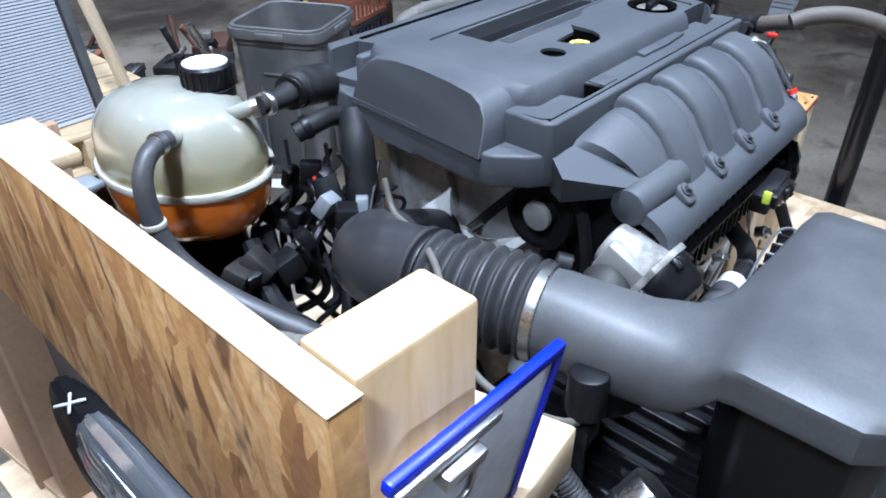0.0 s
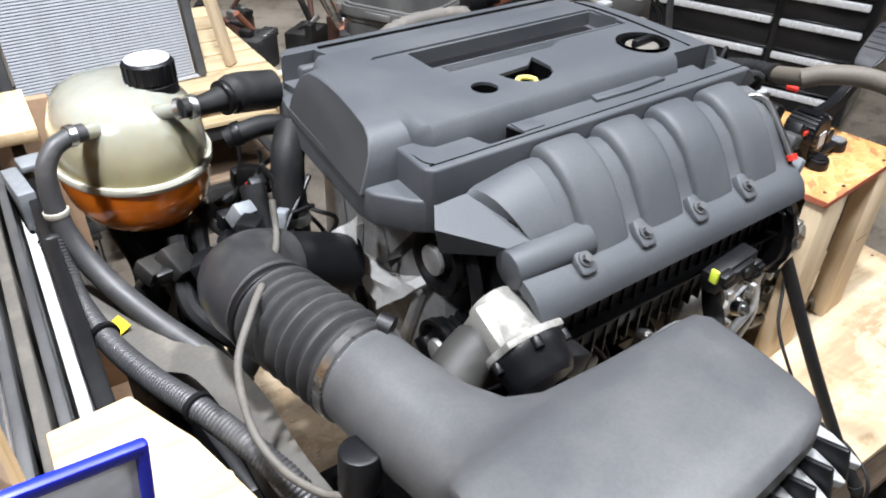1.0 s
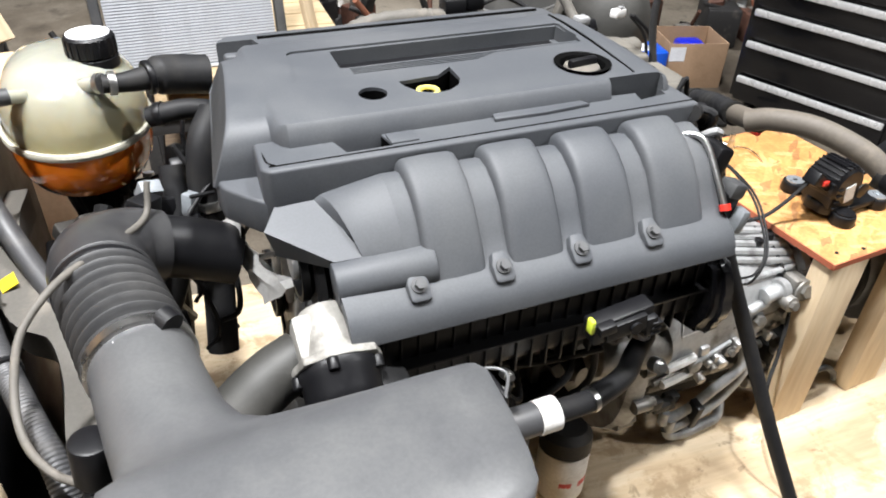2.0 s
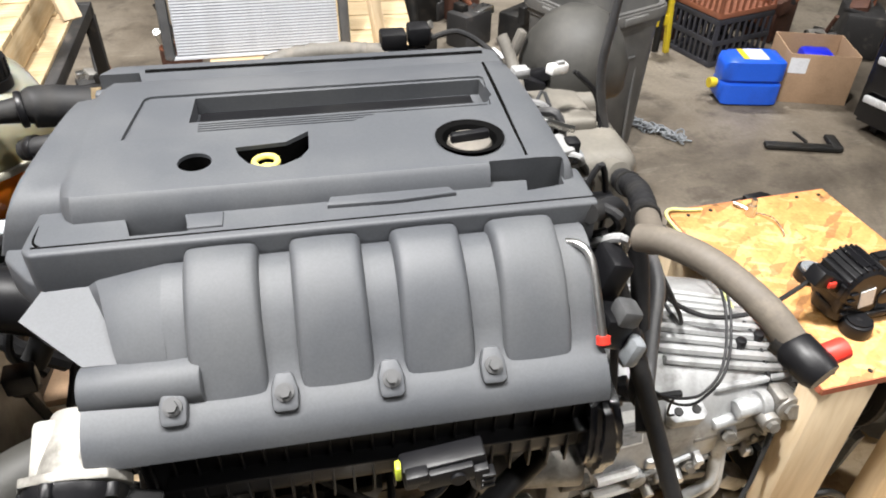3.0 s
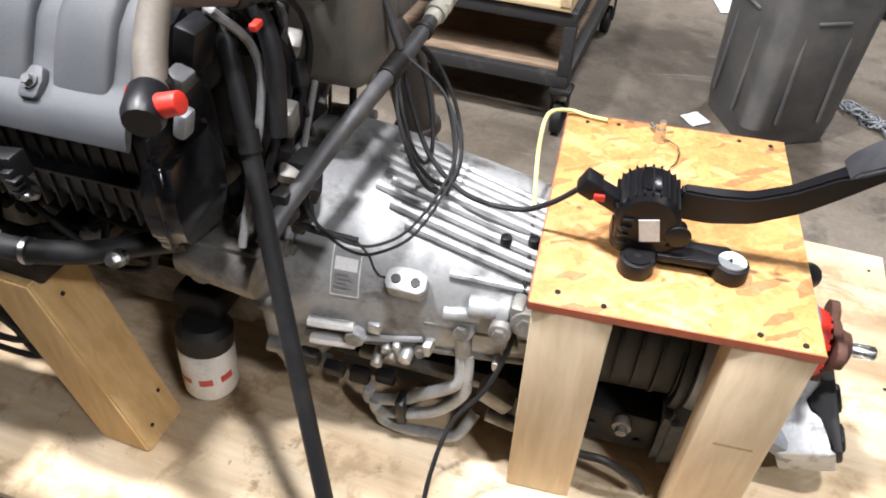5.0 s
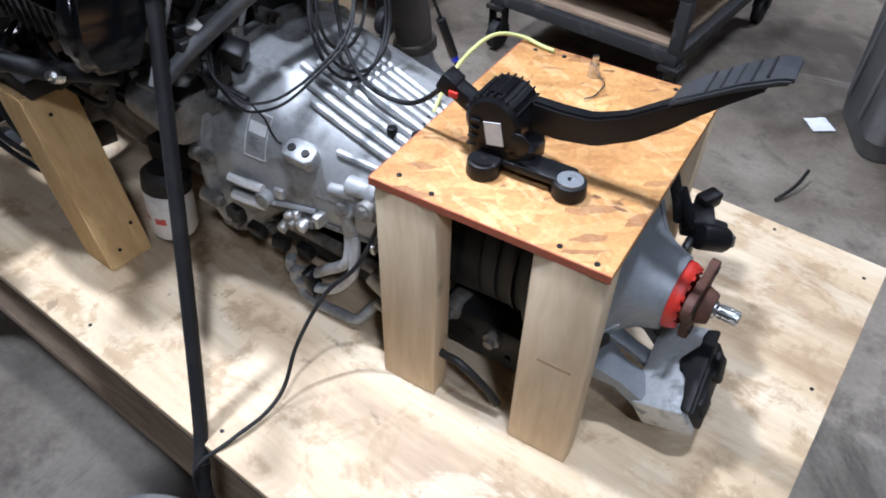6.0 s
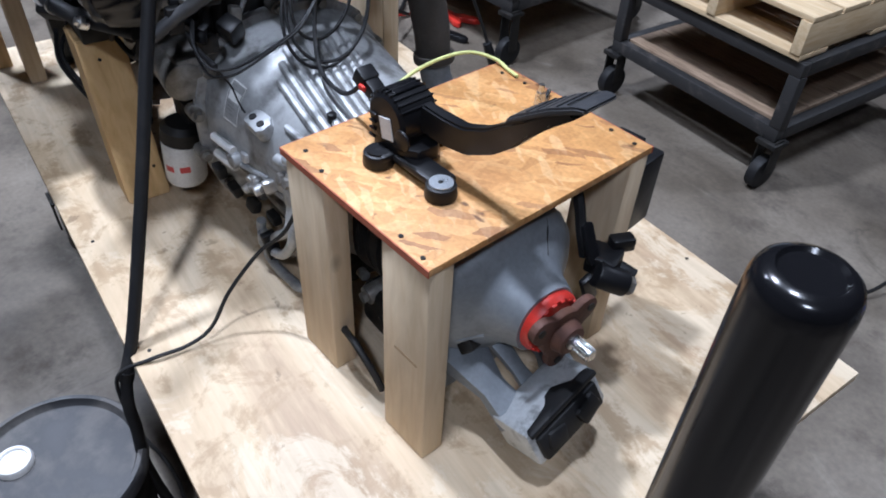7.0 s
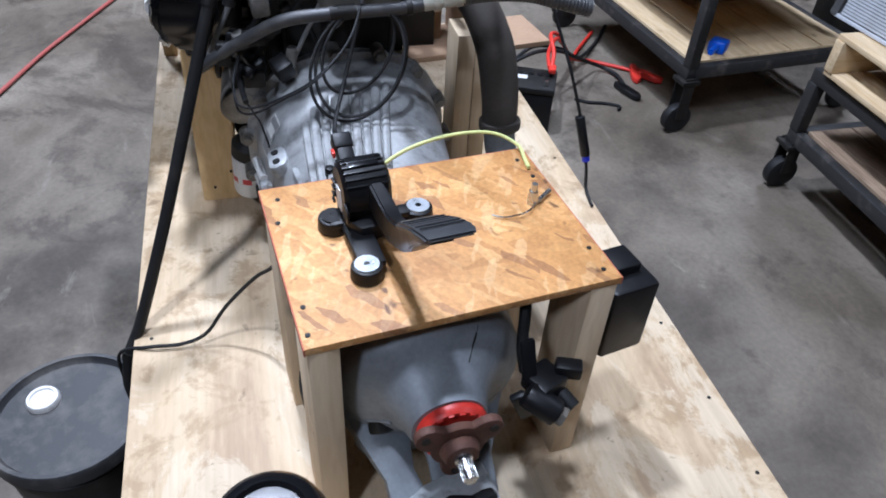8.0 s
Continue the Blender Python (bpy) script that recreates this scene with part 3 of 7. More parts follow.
cube(b, (-0.078, -0.004, 0.086), (0.022, 0.026, 0.024), 0.003, Matrix.Rotation(radians(28), 4, "Y"))
part("connector", b, BLACK, pedal)
part("connector_lock", cube(BM(), (-0.066, -0.019, 0.08), (0.012, 0.004, 0.008), 0.001), RED, pedal, "red locking tab")
for x, y, z, top in ((-0.012, -0.036, 0.0, 0), (0.092, -0.02, 0.0, 1), (0.0, 0.078, 0.0, 1)):
    b = BM()
    cyl(b, (x, y, 0), (x, y, 0.02), 0.021, 0.02, 28, 0.003)
    cube(b, (x * 0.55, y * 0.6, 0.016), (0.022 + abs(x) * 0.7, 0.022 + abs(y) * 0.7, 0.012), 0.005)
    foot = part("foot", b, BLACK, pedal)
    b = BM()
    lathe(b, (x, y, 0.02), (x, y, 0.0222), [(0.004, 0), (0.0155, 0), (0.0155, 1), (0.004, 1), (0.004, 0.2), (0, 0.2)], 26)
    part("washer", b, ZINC if top else BLACK, foot)
b = BM()
sections = []
for x, y, z, hw, hh, tip in ((0.02, 0.012, 0.07, 0.009, 0.02, -10), (0.06, 0.014, 0.068, 0.01, 0.02, -2), (0.1, 0.013, 0.074, 0.0095, 0.018, 14), (0.14, 0.012, 0.094, 0.009, 0.016, 28), (0.175, 0.011, 0.122, 0.010, 0.014, 36), (0.195, 0.010, 0.14, 0.014, 0.010, 36), (0.225, 0.009, 0.166, 0.015, 0.008, 33), (0.255, 0.0085, 0.187, 0.014, 0.005, 30)):
    c, s = math.cos(radians(tip)), math.sin(radians(tip))
    sections.append([Vector((x - s * q, y + p, z + c * q)) for p, q in ((-hw, -hh), (hw, -hh), (hw * 1.0, hh), (-hw, hh))])
loft(b, sections)
bmesh.ops.bevel(b, geom=[e for e in b.edges], offset=0.003, segments=2, affect="EDGES")
part("arm", b, BLACK, pedal)
b = BM()
sections = []
for x, z, hw, th in ((0.175, 0.145, 0.019, 0.006), (0.19, 0.156, 0.024, 0.007), (0.23, 0.183, 0.027, 0.007), (0.262, 0.2, 0.0275, 0.006), (0.276, 0.203, 0.024, 0.004)):
    sections.append([Vector((x + 0.4 * q, 0.008 + p, z + 0.9 * q)) for p, q in ((-hw, -th), (hw, -th), (hw, th), (-hw, th))])
loft(b, sections)
bmesh.ops.bevel(b, geom=[e for e in b.edges], offset=0.0025, segments=2, affect="EDGES")
pad = part("pad", b, PADM, pedal, "ribbed black foot pad")
for k in range(5):
    t = 0.15 + 0.16 * k
    part("groove", cube(BM(), (0.19 + 0.075 * t + 0.004, 0.008, 0.156 + 0.047 * t + 0.0085), (0.0025, 0.044, 0.0014), 0.0005, Matrix.Rotation(radians(-31), 4, "Y")), RUBBER, pad)

b = BM()
cyl(b, (0, 0, 0.004), (0.03, 0.012, 0.006), 0.0035, seg=10)
cyl(b, (-0.004, 0.006, 0), (-0.004, 0.006, 0.02), 0.009, 0.007, 6)
cyl(b, (-0.004, 0.006, 0.02), (-0.004, 0.006, 0.032), 0.0045, seg=10)
sweep(b, [(0, 0, 0.003), (-0.03, -0.015, 0.006), (-0.06, -0.008, 0.003), (-0.075, 0.004, 0.004)], 0.0012, 6)
solid("bolt_and_clip", b, STEEL, pose(0.88, 0.405, TT, 0, 0, 100), "small loose steel bolt with a wire clip on the table", "bolt")

# ---- engine ----
EM = pose(0, 0, 0, 0, 0, YAW)
engine = thing("engine", EM, "four cylinder engine with a charcoal plastic cover on a wooden cart", "engine")
AX, AZ = 0.28, 0.82   # the crank's line, across and up

# block and head
b = BM()
cube(b, (0.165, 0.28, 0.93), (0.42, 0.20, 0.24), 0.012)
cube(b, (0.16, 0.285, 1.13), (0.41, 0.26, 0.18), 0.015)
part("block", b, IRON, engine, "greasy dark engine block")
for k in range(6):
    part("block_rib", cube(BM(), (-0.05 + 0.076 * k, 0.17, 0.93), (0.014, 0.02, 0.22), 0.004), IRON, engine)
b = BM()
loft(b, [[(-0.07, 0.16, 0.81), (0.37, 0.16, 0.81), (0.37, 0.41, 0.81), (-0.07, 0.41, 0.81)], [(-0.05, 0.18, 0.74), (0.36, 0.18, 0.74), (0.36, 0.39, 0.74), (-0.05, 0.39, 0.74)], [(0.02, 0.2, 0.665), (0.3, 0.2, 0.665), (0.3, 0.37, 0.665), (0.02, 0.37, 0.665)]])
bmesh.ops.bevel(b, geom=[e for e in b.edges], offset=0.012, segments=2, affect="EDGES")
part("oil_pan", b, DIRTYALU, engine, "oily cast oil pan")

# the cover: a tray with raised rails, a hump on it, and the runner shield
b = BM()
prism(b, [(-0.106, 0.107), (-0.124, 0.122), (-0.150, 0.156), (-0.1535, 0.182), (-0.142, 0.28), (-0.129, 0.395), (-0.116, 0.452), (-0.10, 0.474), (0.36, 0.474), (0.378, 0.455), (0.386, 0.30), (0.386, 0.107)], 1.207, 1.246, 0.004, 3)
tray = part("cover_tray", b, COVER, engine)
b = BM()
prism(b, [(-0.108, 0.1065), (-0.116, 0.116), (-0.113, 0.170), (0.387, 0.170), (0.387, 0.1065)], 1.212, 1.2815, 0.0035, 3)
rail = part("near_rail", b, COVER, engine)
cuts = []
c = BM()   # clip pockets
prism(c, [(-0.038, 0.150), (-0.030, 0.1215), (0.018, 0.1215), (0.013, 0.150)], 1.262, 1.30)
cuts.append(c)
c = BM()
prism(c, [(0.293, 0.176), (0.293, 0.156), (0.330, 0.154), (0.326, 0.136), (0.364, 0.141), (0.368, 0.176)], 1.262, 1.30)
cuts.append(c)
carve(rail, cuts)
b = BM()   # plate and tab lying on the rail
prism(b, [(0.138, 0.136), (0.142, 0.150), (0.252, 0.150), (0.258, 0.138), (0.20, 0.134)], 1.279, 1.2855, 0.001)
part("edge_plate", b, COVER, engine)
part("edge_tab", cube(BM(), (0.032, 0.134, 1.2815), (0.03, 0.022, 0.004), 0.001), COVER, engine)
b = BM()
prism(b, [(-0.104, 0.394), (-0.108, 0.45), (-0.094, 0.470), (0.356, 0.470), (0.374, 0.452), (0.376, 0.394)], 1.212, 1.2895, 0.004, 3)
far_rail = part("far_rail", b, COVER, engine)
cuts = []
c = BM()
prism(c, [(-0.13, 0.405), (-0.13, 0.446), (-0.062, 0.446), (-0.052, 0.405)], 1.256, 1.31)
cuts.append(c)
carve(far_rail, cuts)
b = BM()
ARCH = [(0.170, 1.240), (0.171, 1.262), (0.175, 1.279), (0.185, 1.291), (0.20, 1.2975), (0.235, 1.301), (0.27, 1.3025), (0.30, 1.3025), (0.33, 1.301), (0.357, 1.297), (0.374, 1.289), (0.384, 1.277), (0.389, 1.262), (0.390, 1.240)]
FULL = [(0.146, 1.262), (0.147, 1.281), (0.153, 1.298), (0.158, 1.3022), (0.178, 1.304), (0.22, 1.3055), (0.26, 1.3065), (0.30, 1.3065), (0.34, 1.3055), (0.38, 1.303), (0.396, 1.300), (0.400, 1.294), (0.402, 1.284), (0.403, 1.262)]
rings = []
for grow, shift in ((0.0, 0.0), (0.0012, 0.0012), (0.0018, 0.005)):
    rings.append([Vector((-0.141 + 0.021 * (z - 1.246) / 0.056 + (v - 0.285) * 0.12 + shift, v + math.copysign(grow, v - 0.28), z + (grow * 0.6 if z > 1.27 else 0))) for v, z in ARCH])
for u, f in ((-0.094, 0.25), (-0.088, 0.75), (-0.080, 1.0), (0.1, 1.0), (0.25, 1.0), (0.345, 1.0), (0.362, 1.0), (0.373, 1.0), (0.377, 1.0)):
    drop = {0.362: 0.001, 0.373: 0.006, 0.377: 0.015}.get(u, 0.0)
    rings.append([Vector((u, a[0] + (q[0] - a[0]) * f, max(1.2405, a[1] + (q[1] - a[1]) * f - drop))) for a, q in zip(ARCH, FULL)])
loft(b, rings)
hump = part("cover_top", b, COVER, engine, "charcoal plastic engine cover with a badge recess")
cuts = []
c = BM()   # long badge recess
prism(c, [(-0.050, 0.248), (-0.040, 0.338), (-0.034, 0.344), (0.326, 0.344), (0.330, 0.338), (0.322, 0.268), (0.2, 0.266), (0.165, 0.250), (0.1, 0.246)], 1.3025, 1.33, 0.0)
cuts.append(c)
c = BM()
prism(c, [(0.010, 0.282), (0.012, 0.338), (0.326, 0.340), (0.328, 0.290), (0.32, 0.282)], 1.284, 1.33, 0.0)
cuts.append(c)
c = BM()   # round hole and the dipstick pocket
cyl(c, (0.022, 0.198, 1.250), (0.022, 0.198, 1.33), 0.0155, seg=32)
cuts.append(c)
c = BM()
prism(c, [(0.058, 0.218), (0.061, 0.205), (0.070, 0.189), (0.088, 0.180), (0.104, 0.182), (0.119, 0.192), (0.127, 0.206), (0.128, 0.240), (0.106, 0.222)], 1.250, 1.33, 0.0)
cuts.append(c)
c = BM()   # filler well
cyl(c, (0.284, 0.203, 1.250), (0.284, 0.203, 1.33), 0.0335, seg=40)
cuts.append(c)
c = BM()
prism(c, [(0.293, 0.10), (0.293, 0.160), (0.366, 0.160), (0.368, 0.10)], 1.2625, 1.33)
cuts.append(c)
carve(hump, cuts)
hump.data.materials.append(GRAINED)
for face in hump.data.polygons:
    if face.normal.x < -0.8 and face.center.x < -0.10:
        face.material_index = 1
for k in range(4):
    part("badge_ridge", cube(BM(), (0.17, 0.262 + 0.0048 * k, 1.3026), (0.3, 0.0016, 0.0022)), COVER, engine)
part("badge_plate", cube(BM(), (0.165, 0.311, 1.2845), (0.30, 0.05, 0.003), 0.001), BLACK, engine, "dark blank badge plate")

# dark joints, and black sheets that paint shade into the openings
part("hole_shade", cyl(BM(), (0.022, 0.198, 1.2495), (0.022, 0.198, 1.2545), 0.0152, seg=32), VOID, engine)
part("pocket_shade", prism(BM(), [(0.0585, 0.217), (0.0615, 0.205), (0.0705, 0.1895), (0.088, 0.1805), (0.104, 0.1825), (0.1185, 0.1925), (0.1265, 0.206), (0.1275, 0.238), (0.106, 0.2215)], 1.2495, 1.2545), VOID, engine)
HOLE = [(0.022 + 0.0153 * math.cos(a), 0.198 + 0.0153 * math.sin(a)) for a in np.linspace(0, 2 * math.pi, 28, endpoint=False)]
DIP = [(0.0585, 0.2175), (0.0614, 0.2052), (0.0703, 0.1893), (0.088, 0.1804), (0.104, 0.1824), (0.1187, 0.1923), (0.1267, 0.206), (0.1277, 0.239), (0.106, 0.2217)]
CLIP = [(-0.0376, 0.1496), (-0.0296, 0.1219), (0.0176, 0.1219), (0.0126, 0.1496)]
WELL = [(0.284 + 0.0333 * math.cos(a), 0.203 + 0.0333 * math.sin(a)) for a in np.linspace(0, 2 * math.pi, 36, endpoint=False)]
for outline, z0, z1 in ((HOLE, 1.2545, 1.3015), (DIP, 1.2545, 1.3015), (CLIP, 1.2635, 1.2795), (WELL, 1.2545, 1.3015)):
    part("shade_lining", loft(BM(), [[(x, y, z) for x, y in outline] for z in (z0, z1)], False), VOID, engine)
part("rim_joint", sweep(BM(), [(-0.108, 0.150, 1.2802), (-0.108, 0.128, 1.2808), (-0.102, 0.1185, 1.2810), (-0.09, 0.1165, 1.2810), (0.1, 0.1165, 1.2810), (0.25, 0.1165, 1.2810), (0.385, 0.1165, 1.2810)], 0.0014, 6), VOID, engine)
part("far_seal", sweep(BM(), [(-0.055, 0.447, 1.2893), (0.1, 0.447, 1.2893), (0.355, 0.447, 1.2893)], 0.0033, 6), VOID, engine)
part("end_joint", sweep(BM(), [(0.341, 0.385, 1.3022), (0.338, 0.34, 1.3055), (0.335, 0.28, 1.3065), (0.3325, 0.217, 1.3054), (0.3315, 0.165, 1.3028)], 0.0016, 8, 6, [0.0018, 0.002, 0.002, 0.0016, 0.0014]), VOID, engine)
part("clip_shade", prism(BM(), [(-0.037, 0.1495), (-0.029, 0.122), (0.0175, 0.122), (0.0125, 0.1495)], 1.2615, 1.2635), VOID, engine)
part("clip_shade", prism(BM(), [(0.294, 0.1735), (0.294, 0.157), (0.331, 0.155), (0.327, 0.137), (0.3635, 0.142), (0.3675, 0.1735)], 1.2615, 1.2640), VOID, engine)

# filler cap and dipstick
b = BM()
lathe(b, (0.284, 0.203, 1.27), (0.284, 0.203, 1.3065), [(0.0, 0), (0.0225, 0), (0.0225, 0.8), (0.021, 0.9), (0.018, 0.93), (0.0, 0.93)], 36)
part("oil_cap", b, GREYRUB, engine, "grey-black oil filler cap")
part("grip_bar", cube(BM(), (0.284, 0.203, 1.3045), (0.040, 0.0095, 0.016), 0.003, Matrix.Rotation(radians(8), 4, "Z")), BLACK, engine)
b = BM()
lathe(b, (0.284, 0.203, 1.288), (0.284, 0.203, 1.3075), [(0.0245, 0), (0.026, 0.5), (0.029, 0.85), (0.033, 0.92), (0.0345, 1), (0.032, 1), (0.027, 0.9), (0.0245, 0.5)], 36)
part("cap_ring", b, VOID, engine, "black sealing ring round the cap")
b = BM()
ring = [(0.086 + 0.011 * math.cos(2 * math.pi * k / 16), 0.200 + 0.011 * math.sin(2 * math.pi * k / 16), 1.298) for k in range(17)]
sweep(b, ring, 0.0029, 8, 2)
cyl(b, (0.086, 0.204, 1.24), (0.086, 0.204, 1.292), 0.006, seg=12)
part("dipstick", b, DIPYEL, engine, "yellow dipstick loop")

# shield over the runners
def slope(u0, u1, pts, n=1):
    return [[Vector((u, v, z)) for v, z in pts] for u in np.linspace(u0, u1, n + 1)]


base_line = [(0.110, 1.255), (0.104, 1.262), (0.094, 1.2655), (0.08, 1.263), (0.062, 1.254), (0.045, 1.240), (0.030, 1.218), (0.018, 1.200), (0.010, 1.194), (0.002, 1.190), (-0.008, 1.184), (-0.0155, 1.176), (-0.0200, 1.166), (-0.0215, 1.156), (-0.019, 1.153), (-0.015, 1.157), (-0.009, 1.168), (0.0, 1.175), (0.02, 1.18), (0.05, 1.215), (0.1, 1.24), (0.110, 1.245)]
b = BM()
loft(b, slope(-0.004, 0.368, base_line, 8))
part("shield_panel", b, COVER, engine)
lip = [(0.022, 1.197), (0.010, 1.194), (0.002, 1.190), (-0.008, 1.184), (-0.0155, 1.176), (-0.0200, 1.166), (-0.0215, 1.156), (-0.019, 1.153), (-0.015, 1.157), (-0.009, 1.168), (0.0, 1.175), (0.02, 1.182)]
b = BM()
loft(b, slope(-0.072, -0.004, lip, 2))
part("shield_lip", b, COVER, engine)
b = BM()
cyl(b, (-0.073, 0.032, 1.194), (0.025, 0.026, 1.199), 0.0215, seg=32, edge=0.003)
part("shield_tube", b, COVER, engine)
b = BM()   # bright flat facet at the front end, with a dark side under it
F1, F5, F2, F3, F4 = ((u, v, 1.244 + 0.05 * (u + 0.07) + 0.42 * (v - 0.106)) for u, v in ((-0.124, 0.084), (-0.108, 0.108), (-0.070, 0.106), (-0.036, 0.036), (-0.070, 0.038)))
low = [(p[0] + 0.010, p[1] + 0.006, 1.198) for p in (F1, F5, F2, F3, F4)]
loft(b, [low, [F1, F5, F2, F3, F4]])
part("shield_facet", b, COVER, engine)
b = BM()   # cone that swells from the facet to the first runner
INSET = [(0.110, 1.255), (0.104, 1.262), (0.094, 1.2655), (0.08, 1.263), (0.062, 1.254), (0.045, 1.240), (0.032, 1.222), (0.024, 1.204)]
rings = []
for f, u in ((0.0, -0.071), (0.33, -0.052), (0.67, -0.030), (1.0, -0.003)):
    row = []
    for j, (v, z) in enumerate(INSET):
        q = j / 7
        p0 = Vector(F2).lerp(Vector(F3), q)
        p1 = Vector((u if f < 1 else u, v, z))
        g = f ** 0.85
        row.append(Vector((p0.x + (u - p0.x) * f if u < -0.005 else u, p0.y + (v - p0.y) * g, p0.z + (z - p0.z) * g)))
    row += [Vector((row[-1].x, row[-1].y, 1.19)), Vector((row[0].x, row[0].y, 1.19))]
    rings.append(row)
loft(b, rings)
part("shield_cone", b, COVER, engine)
run = [(0.1085, 1.258), (0.1075, 1.268), (0.1035, 1.2755), (0.095, 1.2785), (0.08, 1.2755), (0.06, 1.266), (0.042, 1.251), (0.027, 1.231), (0.016, 1.211), (0.009, 1.198), (0.004, 1.188)]
for k in range(4):
    u0 = 0.0445 + 0.088 * k
    b = BM()
    rings = []
    for du, inset in ((-0.0315, 0.022), (-0.0305, 0.010), (-0.0285, 0.0035), (-0.025, 0.0008), (-0.019, 0.0), (0.0, -0.0008), (0.019, 0.0), (0.025, 0.0008), (0.0285, 0.0035), (0.0305, 0.010), (0.0315, 0.022)):
        rings.append([Vector((u0 + du, v + inset * (0.0 if j < 2 else 0.35), z - inset * (0.4 if j < 2 else 0.85 if j < 8 else 0.35))) for j, (v, z) in enumerate(run)])
    loft(b, rings, caps=False, closed=False)
    part("runner", b, COVER, engine)
for k in range(4):
    u0 = 0.088 * k
    b = BM()
    prism(b, [(-0.008, -0.0125), (0.008, -0.0125), (0.0108, -0.009), (0.0112, 0.006), (0.007, 0.020), (-0.007, 0.020), (-0.0112, 0.006), (-0.0108, -0.009)], -0.006, 0.008, 0.003, 2, Matrix.Translation((u0, 0.002, 1.189)) @ Matrix.Rotation(radians(38), 4, "X"))
    part("bolt_boss", b, COVER, engine)
    b = BM()
    m4 = Matrix.Translation((u0, 0.0, 1.197)) @ Matrix.Rotation(radians(38), 4, "X")
    p0, p1, p2 = m4 @ Vector((0, 0, 0)), m4 @ Vector((0, 0, 0.0025)), m4 @ Vector((0, 0, 0.008))
    cyl(b, p0, p1, 0.0078, seg=20)
    cyl(b, p1, p2, 0.0050, seg=6)
    part("bolt", b, MIDGREY, engine, "dark grey flanged cover bolt")

# intake manifold under the shield
b = BM()
cube(b, (0.165, 0.062, 1.105), (0.43, 0.11, 0.12), 0.02, None, 3)
cube(b, (0.16, 0.1, 1.19), (0.42, 0.1, 0.10), 0.012)
part("manifold", b, BLACK, engine, "ribbed black plastic intake manifold")
for k in range(22):
    b = BM()
    cube(b, (-0.035 + 0.0192 * k, 0.010, 1.095), (0.0026, 0.012, 0.112), 0.0008)
    part("manifold_rib", b, BLACK, engine)
b = BM()
cube(b, (0.175, 0.002, 1.098), (0.4, 0.02, 0.004), 0.001)
part("manifold_seam", b, BLACK, engine)
b = BM()
loft(b, [[(0.362, -0.012, 1.135), (0.388, -0.008, 1.135), (0.392, 0.08, 1.15), (0.362, 0.08, 1.15)], [(0.36, -0.03, 1.09), (0.398, -0.026, 1.09), (0.404, 0.08, 1.08), (0.36, 0.08, 1.08)], [(0.36, -0.026, 1.05), (0.396, -0.022, 1.05), (0.40, 0.07, 1.04), (0.36, 0.07, 1.04)], [(0.363, -0.005, 1.02), (0.385, -0.005, 1.02), (0.385, 0.06, 1.005), (0.363, 0.06, 1.005)]])
bmesh.ops.bevel(b, geom=[e for e in b.edges], offset=0.011, segments=3, affect="EDGES")
part("manifold_end", b, GLOSS, engine, "glossy black manifold end")
for p, sz, mat in (((0.388, 0.045, 1.185), (0.03, 0.04, 0.035), BLACK), ((0.398, 0.035, 1.205), (0.022, 0.026, 0.02), MIDGREY), ((0.392, 0.075, 1.22), (0.024, 0.04, 0.05), BLACK), ((0.404, 0.02, 1.17), (0.014, 0.02, 0.03), GREYCAST)):
    part("end_bracket", cube(BM(), p, sz, 0.005, Matrix.Rotation(0.3, 4, "Y")), mat, engine)
sensor = BM()
cube(sensor, (0.215, -0.034, 1.118), (0.075, 0.022, 0.028), 0.003, Matrix.Rotation(radians(-8), 4, "Y"))
cube(sensor, (0.215, -0.046, 1.118), (0.05, 0.01, 0.02), 0.002, Matrix.Rotation(radians(-8), 4, "Y"))
cube(sensor, (0.19, -0.047, 1.124), (0.02, 0.012, 0.012), 0.002, Matrix.Rotation(radians(-8), 4, "Y"))
cyl(sensor, (0.225, -0.05, 1.118), (0.225, -0.054, 1.118), 0.007, seg=16)
for q in range(3):
    cube(sensor, (0.252, -0.048, 1.103 + 0.007 * q), (0.012, 0.012, 0.003), 0.0008)
cube(sensor, (0.247, -0.044, 1.112), (0.014, 0.016, 0.026), 0.002, Matrix.Rotation(radians(-8), 4, "Y"))
se = part("map_sensor", sensor, BLACK, engine)
part("connector_lock", cube(BM(), (0.174, -0.042, 1.128), (0.005, 0.010, 0.017), 0.0015), WIREYEL, se, "green connector lock")
for u, v, z, r in ((0.247, -0.03, 1.087, 0.0075), (0.305, -0.01, 1.0, 0.010), (0.09, -0.02, 1.07, 0.006)):
    b = BM()
    cyl(b, (u, v, z), (u, v - 0.012, z + 0.006), r, seg=16)
    cyl(b, (u, v - 0.012, z + 0.006), (u, v - 0.018, z + 0.009), r * 0.6, seg=6)
    part("bolt", b, STEEL, engine)

# throttle body
tb = BM()
cyl(tb, (-0.0840, 0.0420, 1.1540), (-0.0860, -0.0140, 1.1330), 0.027, 0.033, 32, 0.004)
cube(tb, (-0.1080, 0.0140, 1.1430), (0.022, 0.05, 0.046), 0.006, Matrix.Rotation(radians(27), 4, "X"))
cube(tb, (-0.0620, 0.0120, 1.1400), (0.026, 0.05, 0.04), 0.006, Matrix.Rotation(radians(27), 4, "X"))
th = part("throttle_body", tb, CASTW, engine, "bare aluminium throttle body")
b = BM()
prism(b, [(0.043 * math.cos(k * math.pi / 12) * (1.1 if k % 6 == 3 else 1.0), 0.040 * math.sin(k * math.pi / 12) * (1.1 if k % 6 == 3 else 1.0)) for k in range(24)], -0.004, 0.004, 0.0015, 2, aim((-0.0855, -0.0140, 1.1360), (-0.0860, -0.0380, 1.1240))[0])
